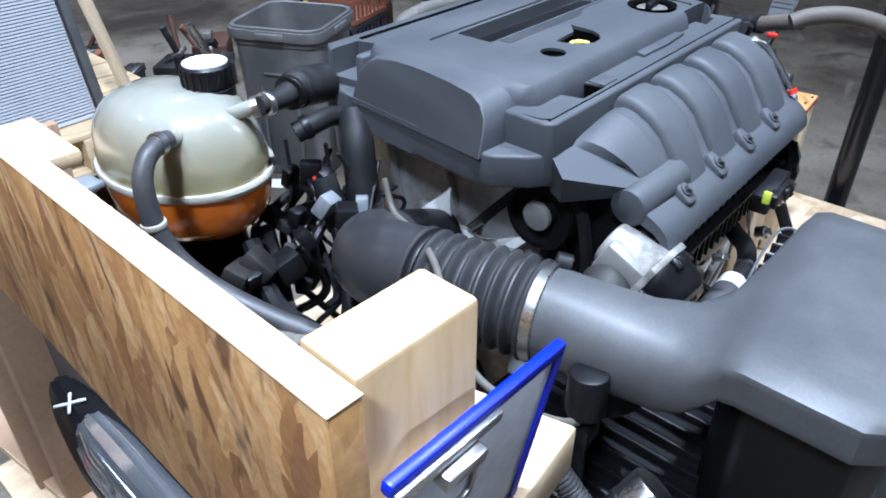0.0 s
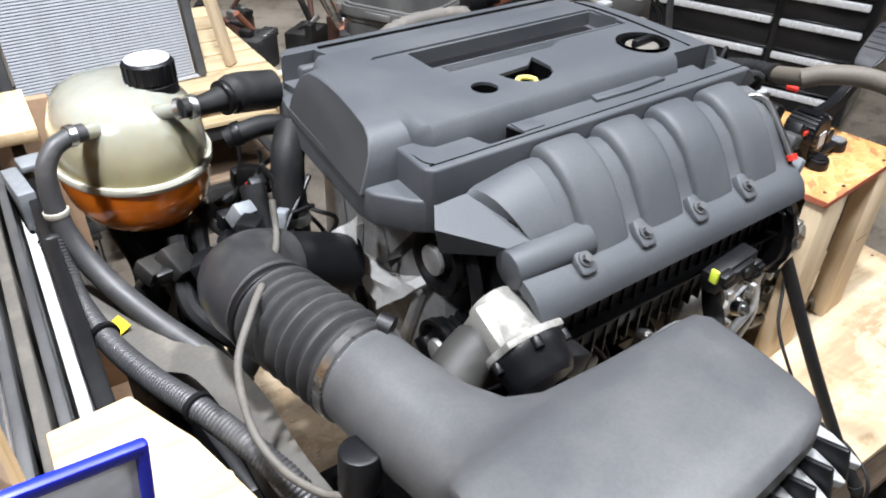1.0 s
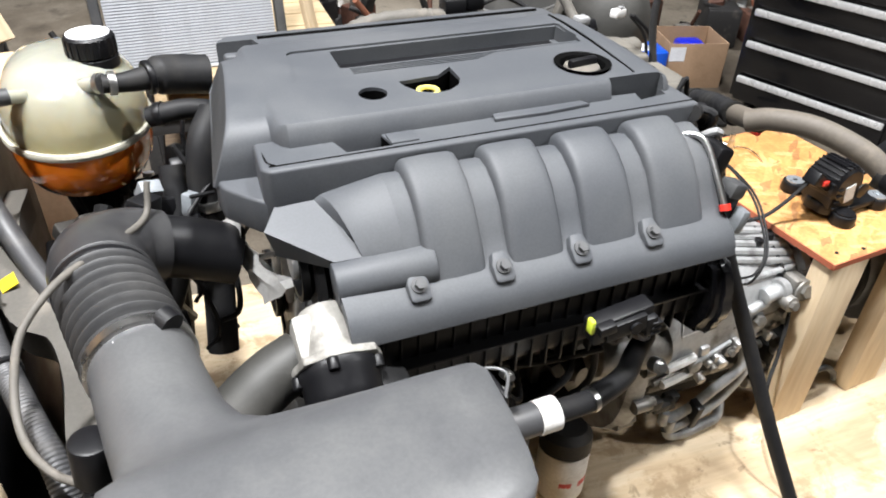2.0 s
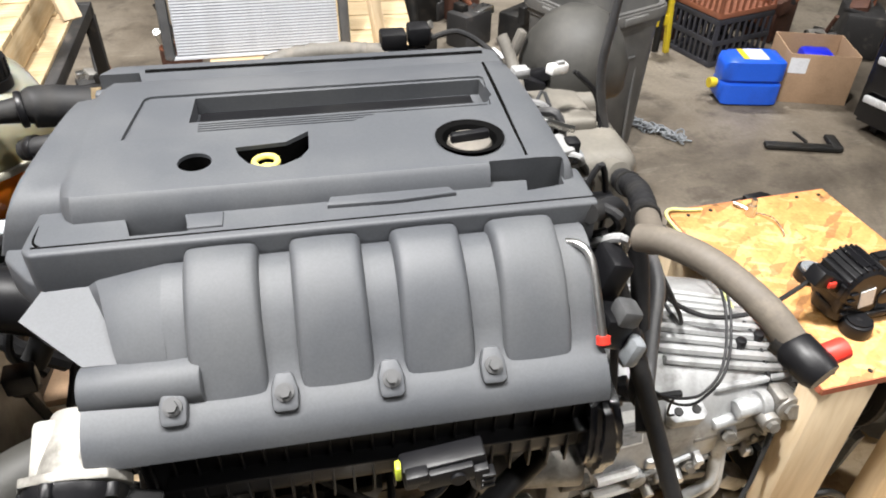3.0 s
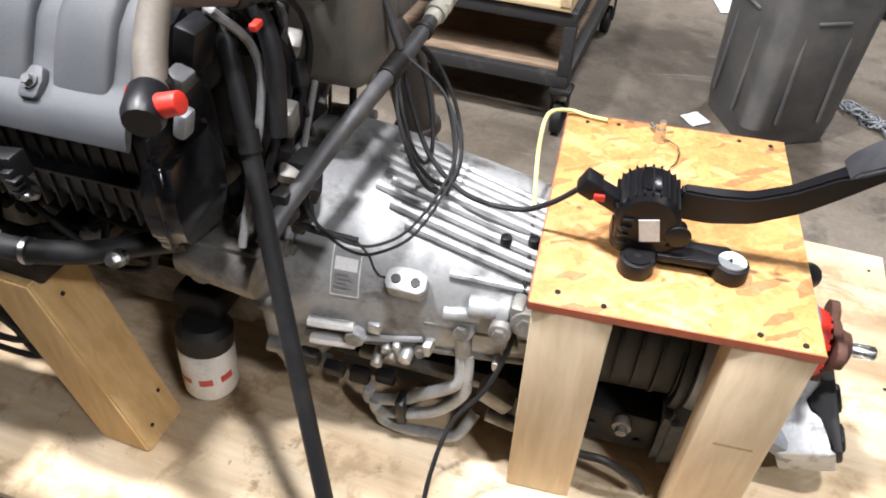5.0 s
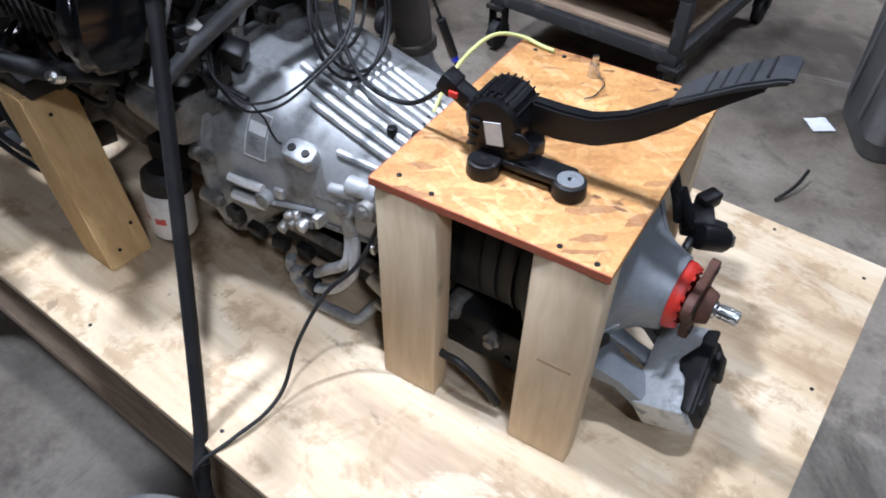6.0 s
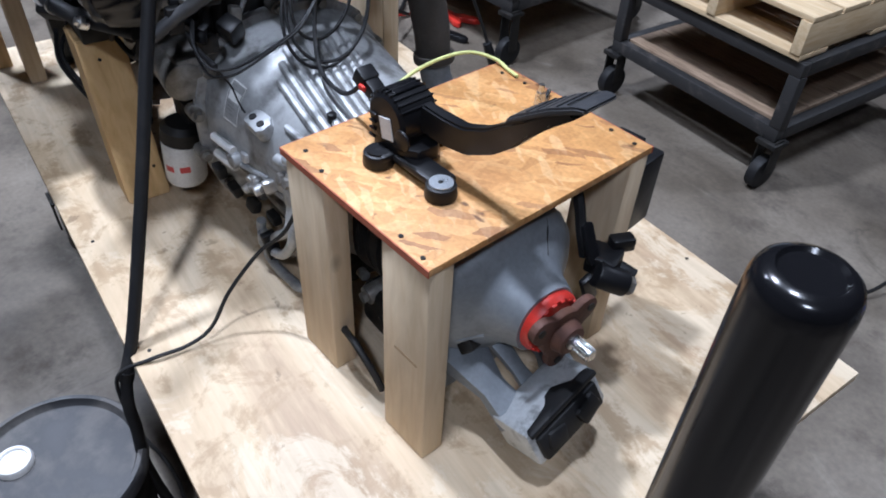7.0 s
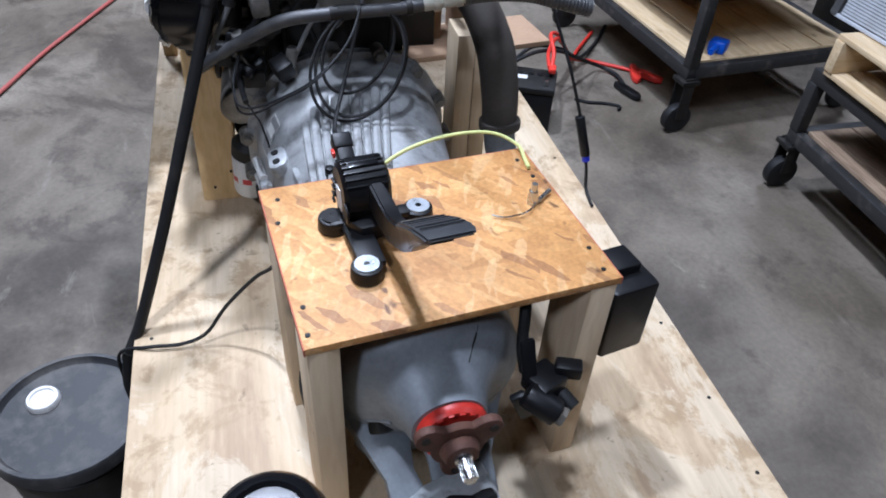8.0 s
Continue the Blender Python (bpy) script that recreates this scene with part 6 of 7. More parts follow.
for k, (p, q) in enumerate((((0.458, 0.282, 1.314), (0.488, 0.262, 1.22)), ((0.457, 0.288, 1.313), (0.495, 0.275, 1.21)))):
    mid = ((p[0] + q[0]) / 2 + 0.014, (p[1] + q[1]) / 2 + 0.004 * k, (p[2] + q[2]) / 2 + 0.014)
    part("wire", sweep(BM(), [p, mid, q, (q[0] + 0.005, q[1] - 0.01, q[2] - 0.06)], 0.0024, 8), RUBBER, plugs)
drop = thing("lambda_cable", pose(0, 0, 0), "thin cable with a blue-sealed plug hanging to the deck", "cable", "thin cables")
b = BM()
sweep(b, [(0.28, 0.66, 1.13), (0.30, 0.70, 1.04), (0.327, 0.733, 0.951), (0.369, 0.757, 0.864), (0.405, 0.785, 0.75), (0.43, 0.80, 0.66), (0.45, 0.80, 0.605), (0.50, 0.79, 0.595)], 0.0038, 8)
part("cable", b, RUBBER, drop)
b = BM()
cyl(b, (0.398, 0.779, 0.772), (0.424, 0.797, 0.682), 0.011, seg=14, edge=0.002)
plg = part("plug", b, BLACK, drop)
b = BM()
cyl(b, (0.424, 0.797, 0.682), (0.427, 0.799, 0.670), 0.009, seg=14)
part("seal", b, BINDER, plg, "blue seal")

# ---- coolant reservoir ----
res = thing("coolant_reservoir", pose(-0.252, 0.548, 0, 0, 0, 0), "milky plastic coolant tank half full of orange coolant", "coolant tank")
b = BM()
dome = [(0.0, 1.274), (0.03, 1.2735), (0.052, 1.271), (0.070, 1.265), (0.085, 1.255), (0.096, 1.241), (0.104, 1.223), (0.1085, 1.202), (0.109, 1.182)]
seg = 40


def squash(k, r, z):
    a = 2 * math.pi * k / seg
    f = 1 + 0.05 * math.cos(2 * a) + (0.028 * math.cos(5 * a + 0.6) * min(1, (z - 1.19) / 0.03) if z > 1.19 else 0)
    return Vector((0.80 * r * f * math.cos(a), 1.16 * r * f * math.sin(a), z))


rows = [[squash(k, max(r, 0.002), z) for k in range(seg)] for r, z in dome]
loft(b, rows)
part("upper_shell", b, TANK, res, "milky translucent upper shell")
b = BM()
rows = [[squash(k, r, z) for k in range(seg)] for r, z in ((0.1085, 1.183), (0.1135, 1.183), (0.115, 1.179), (0.1135, 1.174), (0.1085, 1.174))]
loft(b, rows)
part("seam", b, SEAMM, res, "pale moulded seam")
b = BM()
rows = [[squash(k, r, z) for k in range(seg)] for r, z in ((0.108, 1.174), (0.1075, 1.155), (0.103, 1.132), (0.090, 1.111), (0.062, 1.099), (0.002, 1.095))]
loft(b, rows)
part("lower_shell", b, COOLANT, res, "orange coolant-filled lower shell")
b = BM()
lathe(b, (0.037, -0.026, 1.258), (0.037, -0.026, 1.298), [(0.0, 0), (0.031, 0), (0.031, 0.3), (0.028, 0.34), (0.030, 0.4), (0.030, 0.94), (0.0275, 1.0), (0.0, 1.0)], 40)
cap = part("cap", b, BLACK, res, "ribbed black screw cap")
b = BM()
cyl(b, (0.037, -0.026, 1.298), (0.037, -0.026, 1.2995), 0.026, seg=36)
part("cap_label", b, PAPER, cap, "pale cap top")
for k in range(20):
    a = 2 * math.pi * k / 20
    part("grip", cube(BM(), (0.037 + 0.0302 * math.cos(a), -0.026 + 0.0302 * math.sin(a), 1.284), (0.002, 0.004, 0.022), 0.0006, Matrix.Rotation(a, 4, "Z")), BLACK, cap)
b = BM()
cyl(b, (0.014, -0.080, 1.252), (0.036, -0.108, 1.263), 0.0095, seg=18, edge=0.002)
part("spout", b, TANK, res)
part("spout_clamp", cyl(BM(), (0.033, -0.1065, 1.2625), (0.038, -0.111, 1.264), 0.0125, seg=18), STEEL, res, "bright spring clamp")
b = BM()
cyl(b, (-0.04, -0.065, 1.243), (-0.072, -0.084, 1.253), 0.009, seg=16, edge=0.002)
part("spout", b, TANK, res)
b = BM()
cube(b, (-0.11, 0.04, 1.178), (0.03, 0.035, 0.01), 0.003)
cube(b, (-0.135, 0.01, 1.15), (0.02, 0.08, 0.05), 0.003)
part("bracket", b, GREYCAST, res, "grey steel tank bracket")
for x, y in ((-0.02, 0.04), (0.03, -0.03), (0.0, 0.0)):
    b = BM()
    sweep(b, [(x, y, 1.12), (x - 0.005, y, 1.06), (x + 0.01, y - 0.01, 0.98), (x, y - 0.02, 0.88)], 0.022, 14)
    part("outlet_hose", b, BLACK, res)

top = thing("overflow_hose", pose(0, 0, 0), "black rubber overflow hose from the coolant tank", "hose", "coolant hoses")
b = BM()
sweep(b, [(-0.318, 0.466, 1.253), (-0.338, 0.460, 1.254), (-0.358, 0.452, 1.247), (-0.371, 0.446, 1.225), (-0.374, 0.438, 1.18), (-0.368, 0.42, 1.14), (-0.352, 0.38, 1.105), (-0.33, 0.32, 1.08), (-0.305, 0.26, 1.06), (-0.285, 0.21, 1.035)], 0.0105, 14, 6, [0.0105, 0.0105, 0.0105, 0.011, 0.012, 0.013, 0.0135, 0.0135, 0.0135, 0.0135])
part("tube", b, LOOMM, top)
part("strap", cyl(BM(), (-0.3742, 0.439, 1.186), (-0.374, 0.4385, 1.179), 0.0138, seg=20, edge=0.001), SEAMM, top, "white cable tie")
b = BM()
cyl(b, (-0.33, 0.462, 1.2545), (-0.338, 0.460, 1.2555), 0.0125, seg=16)
part("clamp", b, STEEL, top)
h = thing("coolant_hose", pose(0, 0, 0), "black coolant hose between the tank and the engine", "hose", "coolant hoses")
b = BM()
sweep(b, [(-0.215, 0.435, 1.264), (-0.19, 0.436, 1.262), (-0.16, 0.44, 1.262), (-0.15, 0.443, 1.262), (-0.13, 0.45, 1.258), (-0.09, 0.455, 1.25)], 0.013, 16, 6, [0.011, 0.012, 0.016, 0.024, 0.025, 0.025])
part("tube", b, RUBBER, h)
part("hose_clamp", cyl(BM(), (-0.208, 0.4352, 1.2635), (-0.199, 0.4357, 1.2628), 0.0145, seg=24, edge=0.001), STEEL, h, "bright spring clamp")
part("swivel_collar", cyl(BM(), (-0.165, 0.4392, 1.262), (-0.157, 0.441, 1.262), 0.0215, seg=24, edge=0.002), BLACK, h)
h = thing("coolant_hose", pose(0, 0, 0), "black lower coolant hose at the engine front", "hose", "coolant hoses")
b = BM()
sweep(b, [(-0.17, 0.43, 1.215), (-0.15, 0.42, 1.222), (-0.12, 0.42, 1.222), (-0.08, 0.42, 1.21)], 0.013, 14)
part("upper_tube", b, RUBBER, h)
part("hose_clamp", cyl(BM(), (-0.162, 0.426, 1.2185), (-0.153, 0.4215, 1.2212), 0.0152, seg=22, edge=0.001), BLACK, h)
b = BM()
sweep(b, [(-0.095, 0.40, 1.22), (-0.12, 0.375, 1.19), (-0.13, 0.36, 1.12), (-0.135, 0.34, 1.02), (-0.15, 0.30, 0.92)], 0.021, 16)
part("riser_tube", b, RUBBER, h)
part("hose_clamp", cyl(BM(), (-0.1295, 0.3605, 1.125), (-0.1305, 0.3585, 1.112), 0.0232, seg=24, edge=0.001), STEEL, h)
b = BM()
sweep(b, [(-0.16, 0.40, 1.16), (-0.17, 0.36, 1.08), (-0.2, 0.33, 1.0), (-0.25, 0.33, 0.93)], 0.016, 14)
part("tube", b, RUBBER, h)
# wiring and small parts in front of the engine
rng = random.Random(11)
wires = thing("wiring_harness", pose(0, 0, 0), "tangled black wiring and plugs at the engine front", "wiring")
for k in range(9):
    x, y = rng.uniform(-0.17, -0.1), rng.uniform(0.34, 0.47)
    pts = [(x, y, rng.uniform(1.12, 1.2))]
    for j in range(3):
        pts.append((pts[-1][0] + rng.uniform(-0.04, 0.05), pts[-1][1] + rng.uniform(-0.05, 0.05), pts[-1][2] - rng.uniform(0.02, 0.09)))
    part("wire", sweep(BM(), pts, rng.uniform(0.0025, 0.006), 8), RUBBER, wires)
for k in range(12):
    p = (rng.uniform(-0.22, -0.11), rng.uniform(0.24, 0.46), rng.uniform(1.02, 1.17))
    part("plug", cube(BM(), p, (rng.uniform(0.015, 0.035), rng.uniform(0.015, 0.03), rng.uniform(0.015, 0.03)), 0.003, Matrix.Rotation(rng.uniform(0, 3), 4, (1, 0.5, 0.3))), (BLACK, BLACK, GREYCAST, IRON)[k % 4], wires)
part("plug_lock", cube(BM(), (-0.155, 0.42, 1.15), (0.007, 0.006, 0.005), 0.001), RED, wires, "small red lock")
part("plug_lock", cube(BM(), (-0.14, 0.31, 1.16), (0.03, 0.005, 0.004), 0.001), BLACK, wires)
for k in range(8):
    x, y = rng.uniform(-0.30, -0.20), rng.uniform(0.36, 0.50)
    pts = [(x, y, rng.uniform(1.02, 1.10))]
    for j in range(3):
        pts.append((pts[-1][0] + rng.uniform(-0.05, 0.06), pts[-1][1] + rng.uniform(-0.06, 0.06), pts[-1][2] - rng.uniform(0.03, 0.12)))
    part("wire", sweep(BM(), pts, rng.uniform(0.004, 0.013), 8), (RUBBER, LOOMM, RUBBER)[k % 3], wires)
for k in range(10):
    p = (rng.uniform(-0.31, -0.17), rng.uniform(0.36, 0.50), rng.uniform(0.98, 1.10))
    part("bracket", cube(BM(), p, (rng.uniform(0.015, 0.045), rng.uniform(0.015, 0.05), rng.uniform(0.015, 0.04)), 0.004, Matrix.Rotation(rng.uniform(0, 3), 4, (0.6, 0.5, 0.6))), (BLACK, IRON, BLACK, IRON)[k % 4], wires)
loom = thing("corrugated_loom", pose(0, 0, 0), "black corrugated cable loom along the cooling pack", "cable loom")
b = BM()
sweep(b, [(-0.391, 0.43, 1.16), (-0.39, 0.40, 1.13), (-0.392, 0.36, 1.112), (-0.388, 0.28, 1.108), (-0.377, 0.20, 1.115), (-0.36, 0.12, 1.125), (-0.343, 0.05, 1.12), (-0.33, 0.0, 1.10), (-0.325, -0.06, 1.04)], 0.0118, 14, 70, None, (0.0042, 0.0005))
part("sleeve", b, LOOMM, loom)
for p0, p1 in (((-0.389, 0.30, 1.1085), (-0.3885, 0.294, 1.1085)), ((-0.362, 0.13, 1.1245), (-0.361, 0.124, 1.125))):
    part("tie_wrap", cyl(BM(), p0, p1, 0.0148, seg=20), BLACK, loom)
shroud = thing("fan_shroud", pose(0, 0, 0), "dark grey plastic fan shroud with a yellow sticker", "fan shroud")
b = BM()
sweep(b, [(-0.36, 0.56, 1.06), (-0.372, 0.46, 1.07), (-0.365, 0.36, 1.06), (-0.35, 0.28, 1.055), (-0.315, 0.24, 1.05), (-0.305, 0.17, 1.04), (-0.31, 0.08, 1.03), (-0.3, -0.02, 1.0)], 0.03, 4, 6)
part("frame", b, GREYRUB, shroud)
b = BM()
cube(b, (-0.33, 0.33, 0.8), (0.02, 0.44, 0.4), 0.006)
cube(b, (-0.33, 0.032, 0.935), (0.02, 0.16, 0.13), 0.006)
part("panel", b, BLACK, shroud)
part("sticker", cube(BM(), (-0.368, 0.335, 1.083), (0.02, 0.026, 0.001), 0, pose(0, 0, 0, 0, -20, 10)), YELLOW, shroud, "yellow warning sticker")

# ---- wiring harness behind the tank ----
rng = random.Random(31)
for k in range(9):
    a, c = Vector((-0.10 - 0.012 * (k % 3), 0.36 + 0.018 * k, 1.17 - 0.02 * (k % 4))), Vector((-0.17 - 0.02 * (k % 4), 0.30 + 0.022 * ((k * 5) % 9), 0.93 + 0.012 * k))
    mid1 = a.lerp(c, 0.3) + Vector((rng.uniform(-0.05, 0.0), rng.uniform(-0.03, 0.03), rng.uniform(-0.02, 0.04)))
    mid2 = a.lerp(c, 0.7) + Vector((rng.uniform(-0.05, 0.02), rng.uniform(-0.04, 0.04), rng.uniform(-0.03, 0.02)))
    wire = part("wire", sweep(BM(), [tuple(a), tuple(mid1), tuple(mid2), tuple(c)], 0.003 + 0.0012 * (k % 4), 8, 6), (BLACK, RUBBER, BLACK)[k % 3], wires)
    if k % 2 == 0:
        part("plug", cube(BM(), tuple(mid1), (0.022, 0.016, 0.03), 0.003, Matrix.Rotation(rng.uniform(-0.8, 0.8), 4, "X")), BLACK, wire)
    if k % 3 == 1:
        part("sleeve", cyl(BM(), tuple(mid2), tuple(mid2 + Vector((0.004, 0.006, 0.03))), 0.008, seg=12), STEEL, wire, "bare metal sleeve")

# ---- air intake ----
air = thing("air_intake", pose(0, 0, 0), "grey black air box with a ribbed intake duct", "air box")
b = BM()
sweep(b, [(-0.263, 0.165, 1.167), (-0.258, 0.12, 1.168), (-0.252, 0.075, 1.168), (-0.247, 0.035, 1.167)], 0.0445, 40, 30, None, (0.0150, 0.0048))
part("bellows", b, BELLOW, air, "ribbed flexible bellows")
b = BM()
sweep(b, [(-0.262, 0.155, 1.167), (-0.266, 0.195, 1.164), (-0.258, 0.228, 1.157), (-0.232, 0.252, 1.146), (-0.20, 0.258, 1.135)], 0.046, 32, 6, [0.0475, 0.0475, 0.047, 0.045, 0.041])
part("elbow", b, GLOSSRUB, air, "smooth glossy elbow")
# the elbow's run to the engine, its shadow put in as black
b = BM()
sweep(b, [(-0.205, 0.258, 1.137), (-0.17, 0.257, 1.125), (-0.12, 0.25, 1.105)], 0.036, 28, 6)
part("shaded_pipe", b, BLACK, air)
part("elbow_band", cyl(BM(), (-0.2625, 0.150, 1.1675), (-0.263, 0.160, 1.167), 0.0492, seg=40, edge=0.002), BLACK, air)
b = BM()
lathe(b, (-0.2477, 0.0435, 1.167), (-0.2462, 0.0315, 1.167), [(0.047, 0), (0.0487, 0.1), (0.0487, 0.9), (0.047, 1)], 44)
cl = part("clamp", b, STEEL, air, "bright worm drive clamp")
b = BM()
cyl(b, (-0.222, 0.042, 1.207), (-0.216, 0.03, 1.204), 0.011, seg=18)
part("clamp_spring", b, BLACK, cl)
b = BM()
rings = []
for y, x0, x1, z0, z1, pw in ((0.042, -0.292, -0.202, 1.122, 1.212, 2), (0.0, -0.290, -0.199, 1.121, 1.211, 2), (-0.05, -0.287, -0.192, 1.120, 1.209, 2.1), (-0.085, -0.284, -0.178, 1.122, 1.209, 2.4),
                             (-0.105, -0.284, -0.150, 1.134, 1.212, 3.0), (-0.117, -0.286, -0.085, 1.152, 1.217, 4), (-0.126, -0.289, -0.030, 1.170, 1.222, 6), (-0.133, -0.291, -0.014, 1.184, 1.226, 9),
                             (-0.145, -0.293, -0.011, 1.188, 1.228, 12), (-0.19, -0.299, -0.017, 1.190, 1.228, 14), (-0.225, -0.303, -0.024, 1.190, 1.228, 14), (-0.246, -0.290, -0.030, 1.190, 1.227, 12), (-0.257, -0.262, -0.040, 1.193, 1.224, 9), (-0.263, -0.235, -0.058, 1.198, 1.217, 6)):
    ring = []
    for k in range(56):
        a = 2 * math.pi * k / 56
        c, s = math.cos(a), math.sin(a)
        f = (abs(c) ** pw + abs(s) ** pw) ** (-1 / pw)
        ring.append(Vector(((x0 + x1) / 2 + (x1 - x0) / 2 * f * c, y, (z0 + z1) / 2 + (z1 - z0) / 2 * f * s)))
    rings.append(ring)
loft(b, rings)
part("duct_lid", b, DUCT, air, "charcoal lid flowing into the round duct")
b = BM()
prism(b, [(-0.022, -0.138), (-0.036, -0.238), (-0.06, -0.250), (-0.24, -0.252), (-0.286, -0.226), (-0.280, -0.150), (-0.20, -0.118), (-0.06, -0.122)], 0.98, 1.196, 0.008, 2)
part("lower_box", b, BLACK, air)
b = BM()
sweep(b, [(-0.15, -0.104, 1.158), (-0.06, -0.098, 1.167), (0.005, -0.098, 1.171), (0.025, -0.104, 1.172), (0.030, -0.115, 1.171), (0.018, -0.132, 1.167)], 0.0016, 8, 5)
part("rim", b, MIDGREY, air, "thin grey rim of the box flange")
b = BM()
prism(b, [(-0.15, -0.104), (0.005, -0.099), (0.024, -0.105), (0.028, -0.115), (0.01, -0.142), (-0.15, -0.142)], 1.154, 1.158, 0.001)
part("flange", b, PALE, air)
for k in range(7):
    part("buttress", cube(BM(), (-0.125 + 0.024 * k, -0.117, 1.162), (0.0045, 0.034, 0.012), 0.0012, pose(0, 0, 0, 0, 0, 0)), BLACK, air)
tooth = BM()
prism(tooth, [(-0.014, -0.0105), (0.006, -0.0098), (0.022, -0.0055), (0.031, -0.001), (0.031, 0.002), (0.020, 0.0065), (0.004, 0.0098), (-0.014, 0.0105)], -0.004, 0.004, 0.0012)
TOOTH = bpy.data.meshes.new("seal_tooth")
tooth.to_mesh(TOOTH)
tooth.free()
TOOTH.materials.append(PALE)
for k in range(9):
    shared("seal_tooth", TOOTH, air, pose(-0.012 - 0.026 * k, -0.257 + 0.012 * max(0, k - 5) / 3, 1.172, 0, 12, -83))
    part("buttress", cube(BM(), (-0.025 - 0.026 * k, -0.266 + 0.012 * max(0, k - 5) / 3, 1.172), (0.005, 0.036, 0.03), 0.0012, pose(0, 0, 0, -14, 0, 0)), BLACK, air)
tray2 = thing("splash_tray", pose(-0.20, -0.155, 1.0, 0, 0, -6), "black ribbed plastic tray under the air box", "tray")
b = BM()
cube(b, (0, 0.05, 0), (0.36, 0.36, 0.02), 0.006)
cube(b, (-0.17, 0.05, -0.03), (0.02, 0.36, 0.06), 0.006)
part("pan", b, BLACK, tray2)
for k in range(14):
    part("rib", cube(BM(), (-0.16 + 0.024 * k, 0.08, 0.014), (0.006, 0.26, 0.012), 0.002), BLACK, tray2)
b = BM()
cube(b, (0.08, 0.17, -0.01), (0.014, 0.12, 0.014), 0.003)
part("bracket", b, IRON, tray2)
valve = thing("purge_valve", pose(-0.299, -0.035, 1.146, 0, 0, 0), "small black purge valve with a thin hose", "valve")
b = BM()
cyl(b, (0, 0, -0.02), (0.004, 0.002, 0.022), 0.0175, seg=28, edge=0.003)
part("body", b, BLACK, valve)
b = BM()
cube(b, (0, 0, -0.04), (0.028, 0.022, 0.022), 0.003)
cyl(b, (-0.005, 0, -0.05), (-0.01, -0.004, -0.09), 0.008, seg=12)
part("socket", b, BLACK, valve)
b = BM()
sweep(b, [(-0.012, 0.0, -0.022), (-0.03, 0.012, -0.012), (-0.045, 0.04, 0.0), (-0.048, 0.08, 0.015), (-0.035, 0.12, 0.045), (-0.005, 0.15, 0.064), (0.025, 0.185, 0.062), (0.06, 0.23, 0.05), (0.09, 0.28, 0.04), (0.1, 0.3, 0.07)], 0.0036, 10)
part("vacuum_hose", b, GREYRUB, valve, "thin grey vacuum hose")
can = thing("canister", pose(-0.315, -0.095, 1.06, 25, 35, 0), "bright metal canister beside the air box", "canister")
b = BM()
cyl(b, (0, 0, -0.05), (0, 0, 0.03), 0.022, seg=30, edge=0.004)
part("body", b, STEEL, can)
b = BM()
cyl(b, (0, 0, -0.004), (0, 0, 0.002), 0.0228, seg=30)
part("bead", b, STEEL, can)

# ---- clipboard against the front post ----
board = thing("clipboard", pose(-0.517, -0.0665, 1.33, 8, 5, -4), "blue-edged clipboard with a white sheet leaning on the post", "clipboard")
b = BM()
cube(b, (0.005, 0, -0.115), (0.132, 0.003, 0.23), 0.001)
part("board", b, PAPER, board)
b = BM()
cube(b, (0.005, -0.0005, -0.003), (0.138, 0.007, 0.009), 0.002)
cube(b, (0.071, -0.0005, -0.115), (0.007, 0.007, 0.232), 0.002)
part("edge", b, BINDER, board, "bright blue edge")
b = BM()
cube(b, (-0.025, -0.005, -0.008), (0.075, 0.005, 0.008), 0.0015)
cube(b, (-0.02, -0.009, -0.016), (0.03, 0.010, 0.010), 0.0025)
sweep(b, [(-0.055, -0.008, -0.02), (-0.045, -0.012, -0.04), (-0.015, -0.012, -0.04), (-0.005, -0.008, -0.02)], 0.0022, 8)
part("clip", b, STEEL, board, "bright wire clip")

# ---- bucket beside the cart ----
bucket = thing("bucket", pose(0.535, -0.365, 0), "black plastic pail with a dusty lid on the floor", "bucket")
b = BM()
lathe(b, (0, 0, 0), (0, 0, 0.36), [(0.0, 0), (0.125, 0), (0.142, 0.86), (0.147, 0.87), (0.147, 0.9), (0.143, 0.91), (0.144, 0.96), (0.0, 0.96)], 48)
part("pail", b, BLACK, bucket)
b = BM()
lathe(b, (0, 0, 0.335), (0, 0, 0.372), [(0.149, 0), (0.153, 0.1), (0.153, 0.85), (0.149, 1.0), (0.141, 1.0), (0.138, 0.75), (0.134, 0.62), (0.0, 0.66)], 56)
lidp = part("lid", b, GRIMY, bucket, "dusty dark lid")
b = BM()
lathe(b, (-0.052, -0.048, 0.356), (-0.052, -0.048, 0.372), [(0.032, 0), (0.032, 0.6), (0.029, 1.0), (0.024, 1.0), (0.022, 0.7), (0.0, 0.7)], 32)
part("spout_cap", b, WHITEP, lidp, "white spout cap")
b = BM()
sweep(b, [(0.0, 0.15, 0.31), (0.06, 0.165, 0.27), (0.1, 0.16, 0.2), (0.12, 0.12, 0.17)], 0.004, 8)
part("handle", b, IRON, bucket)

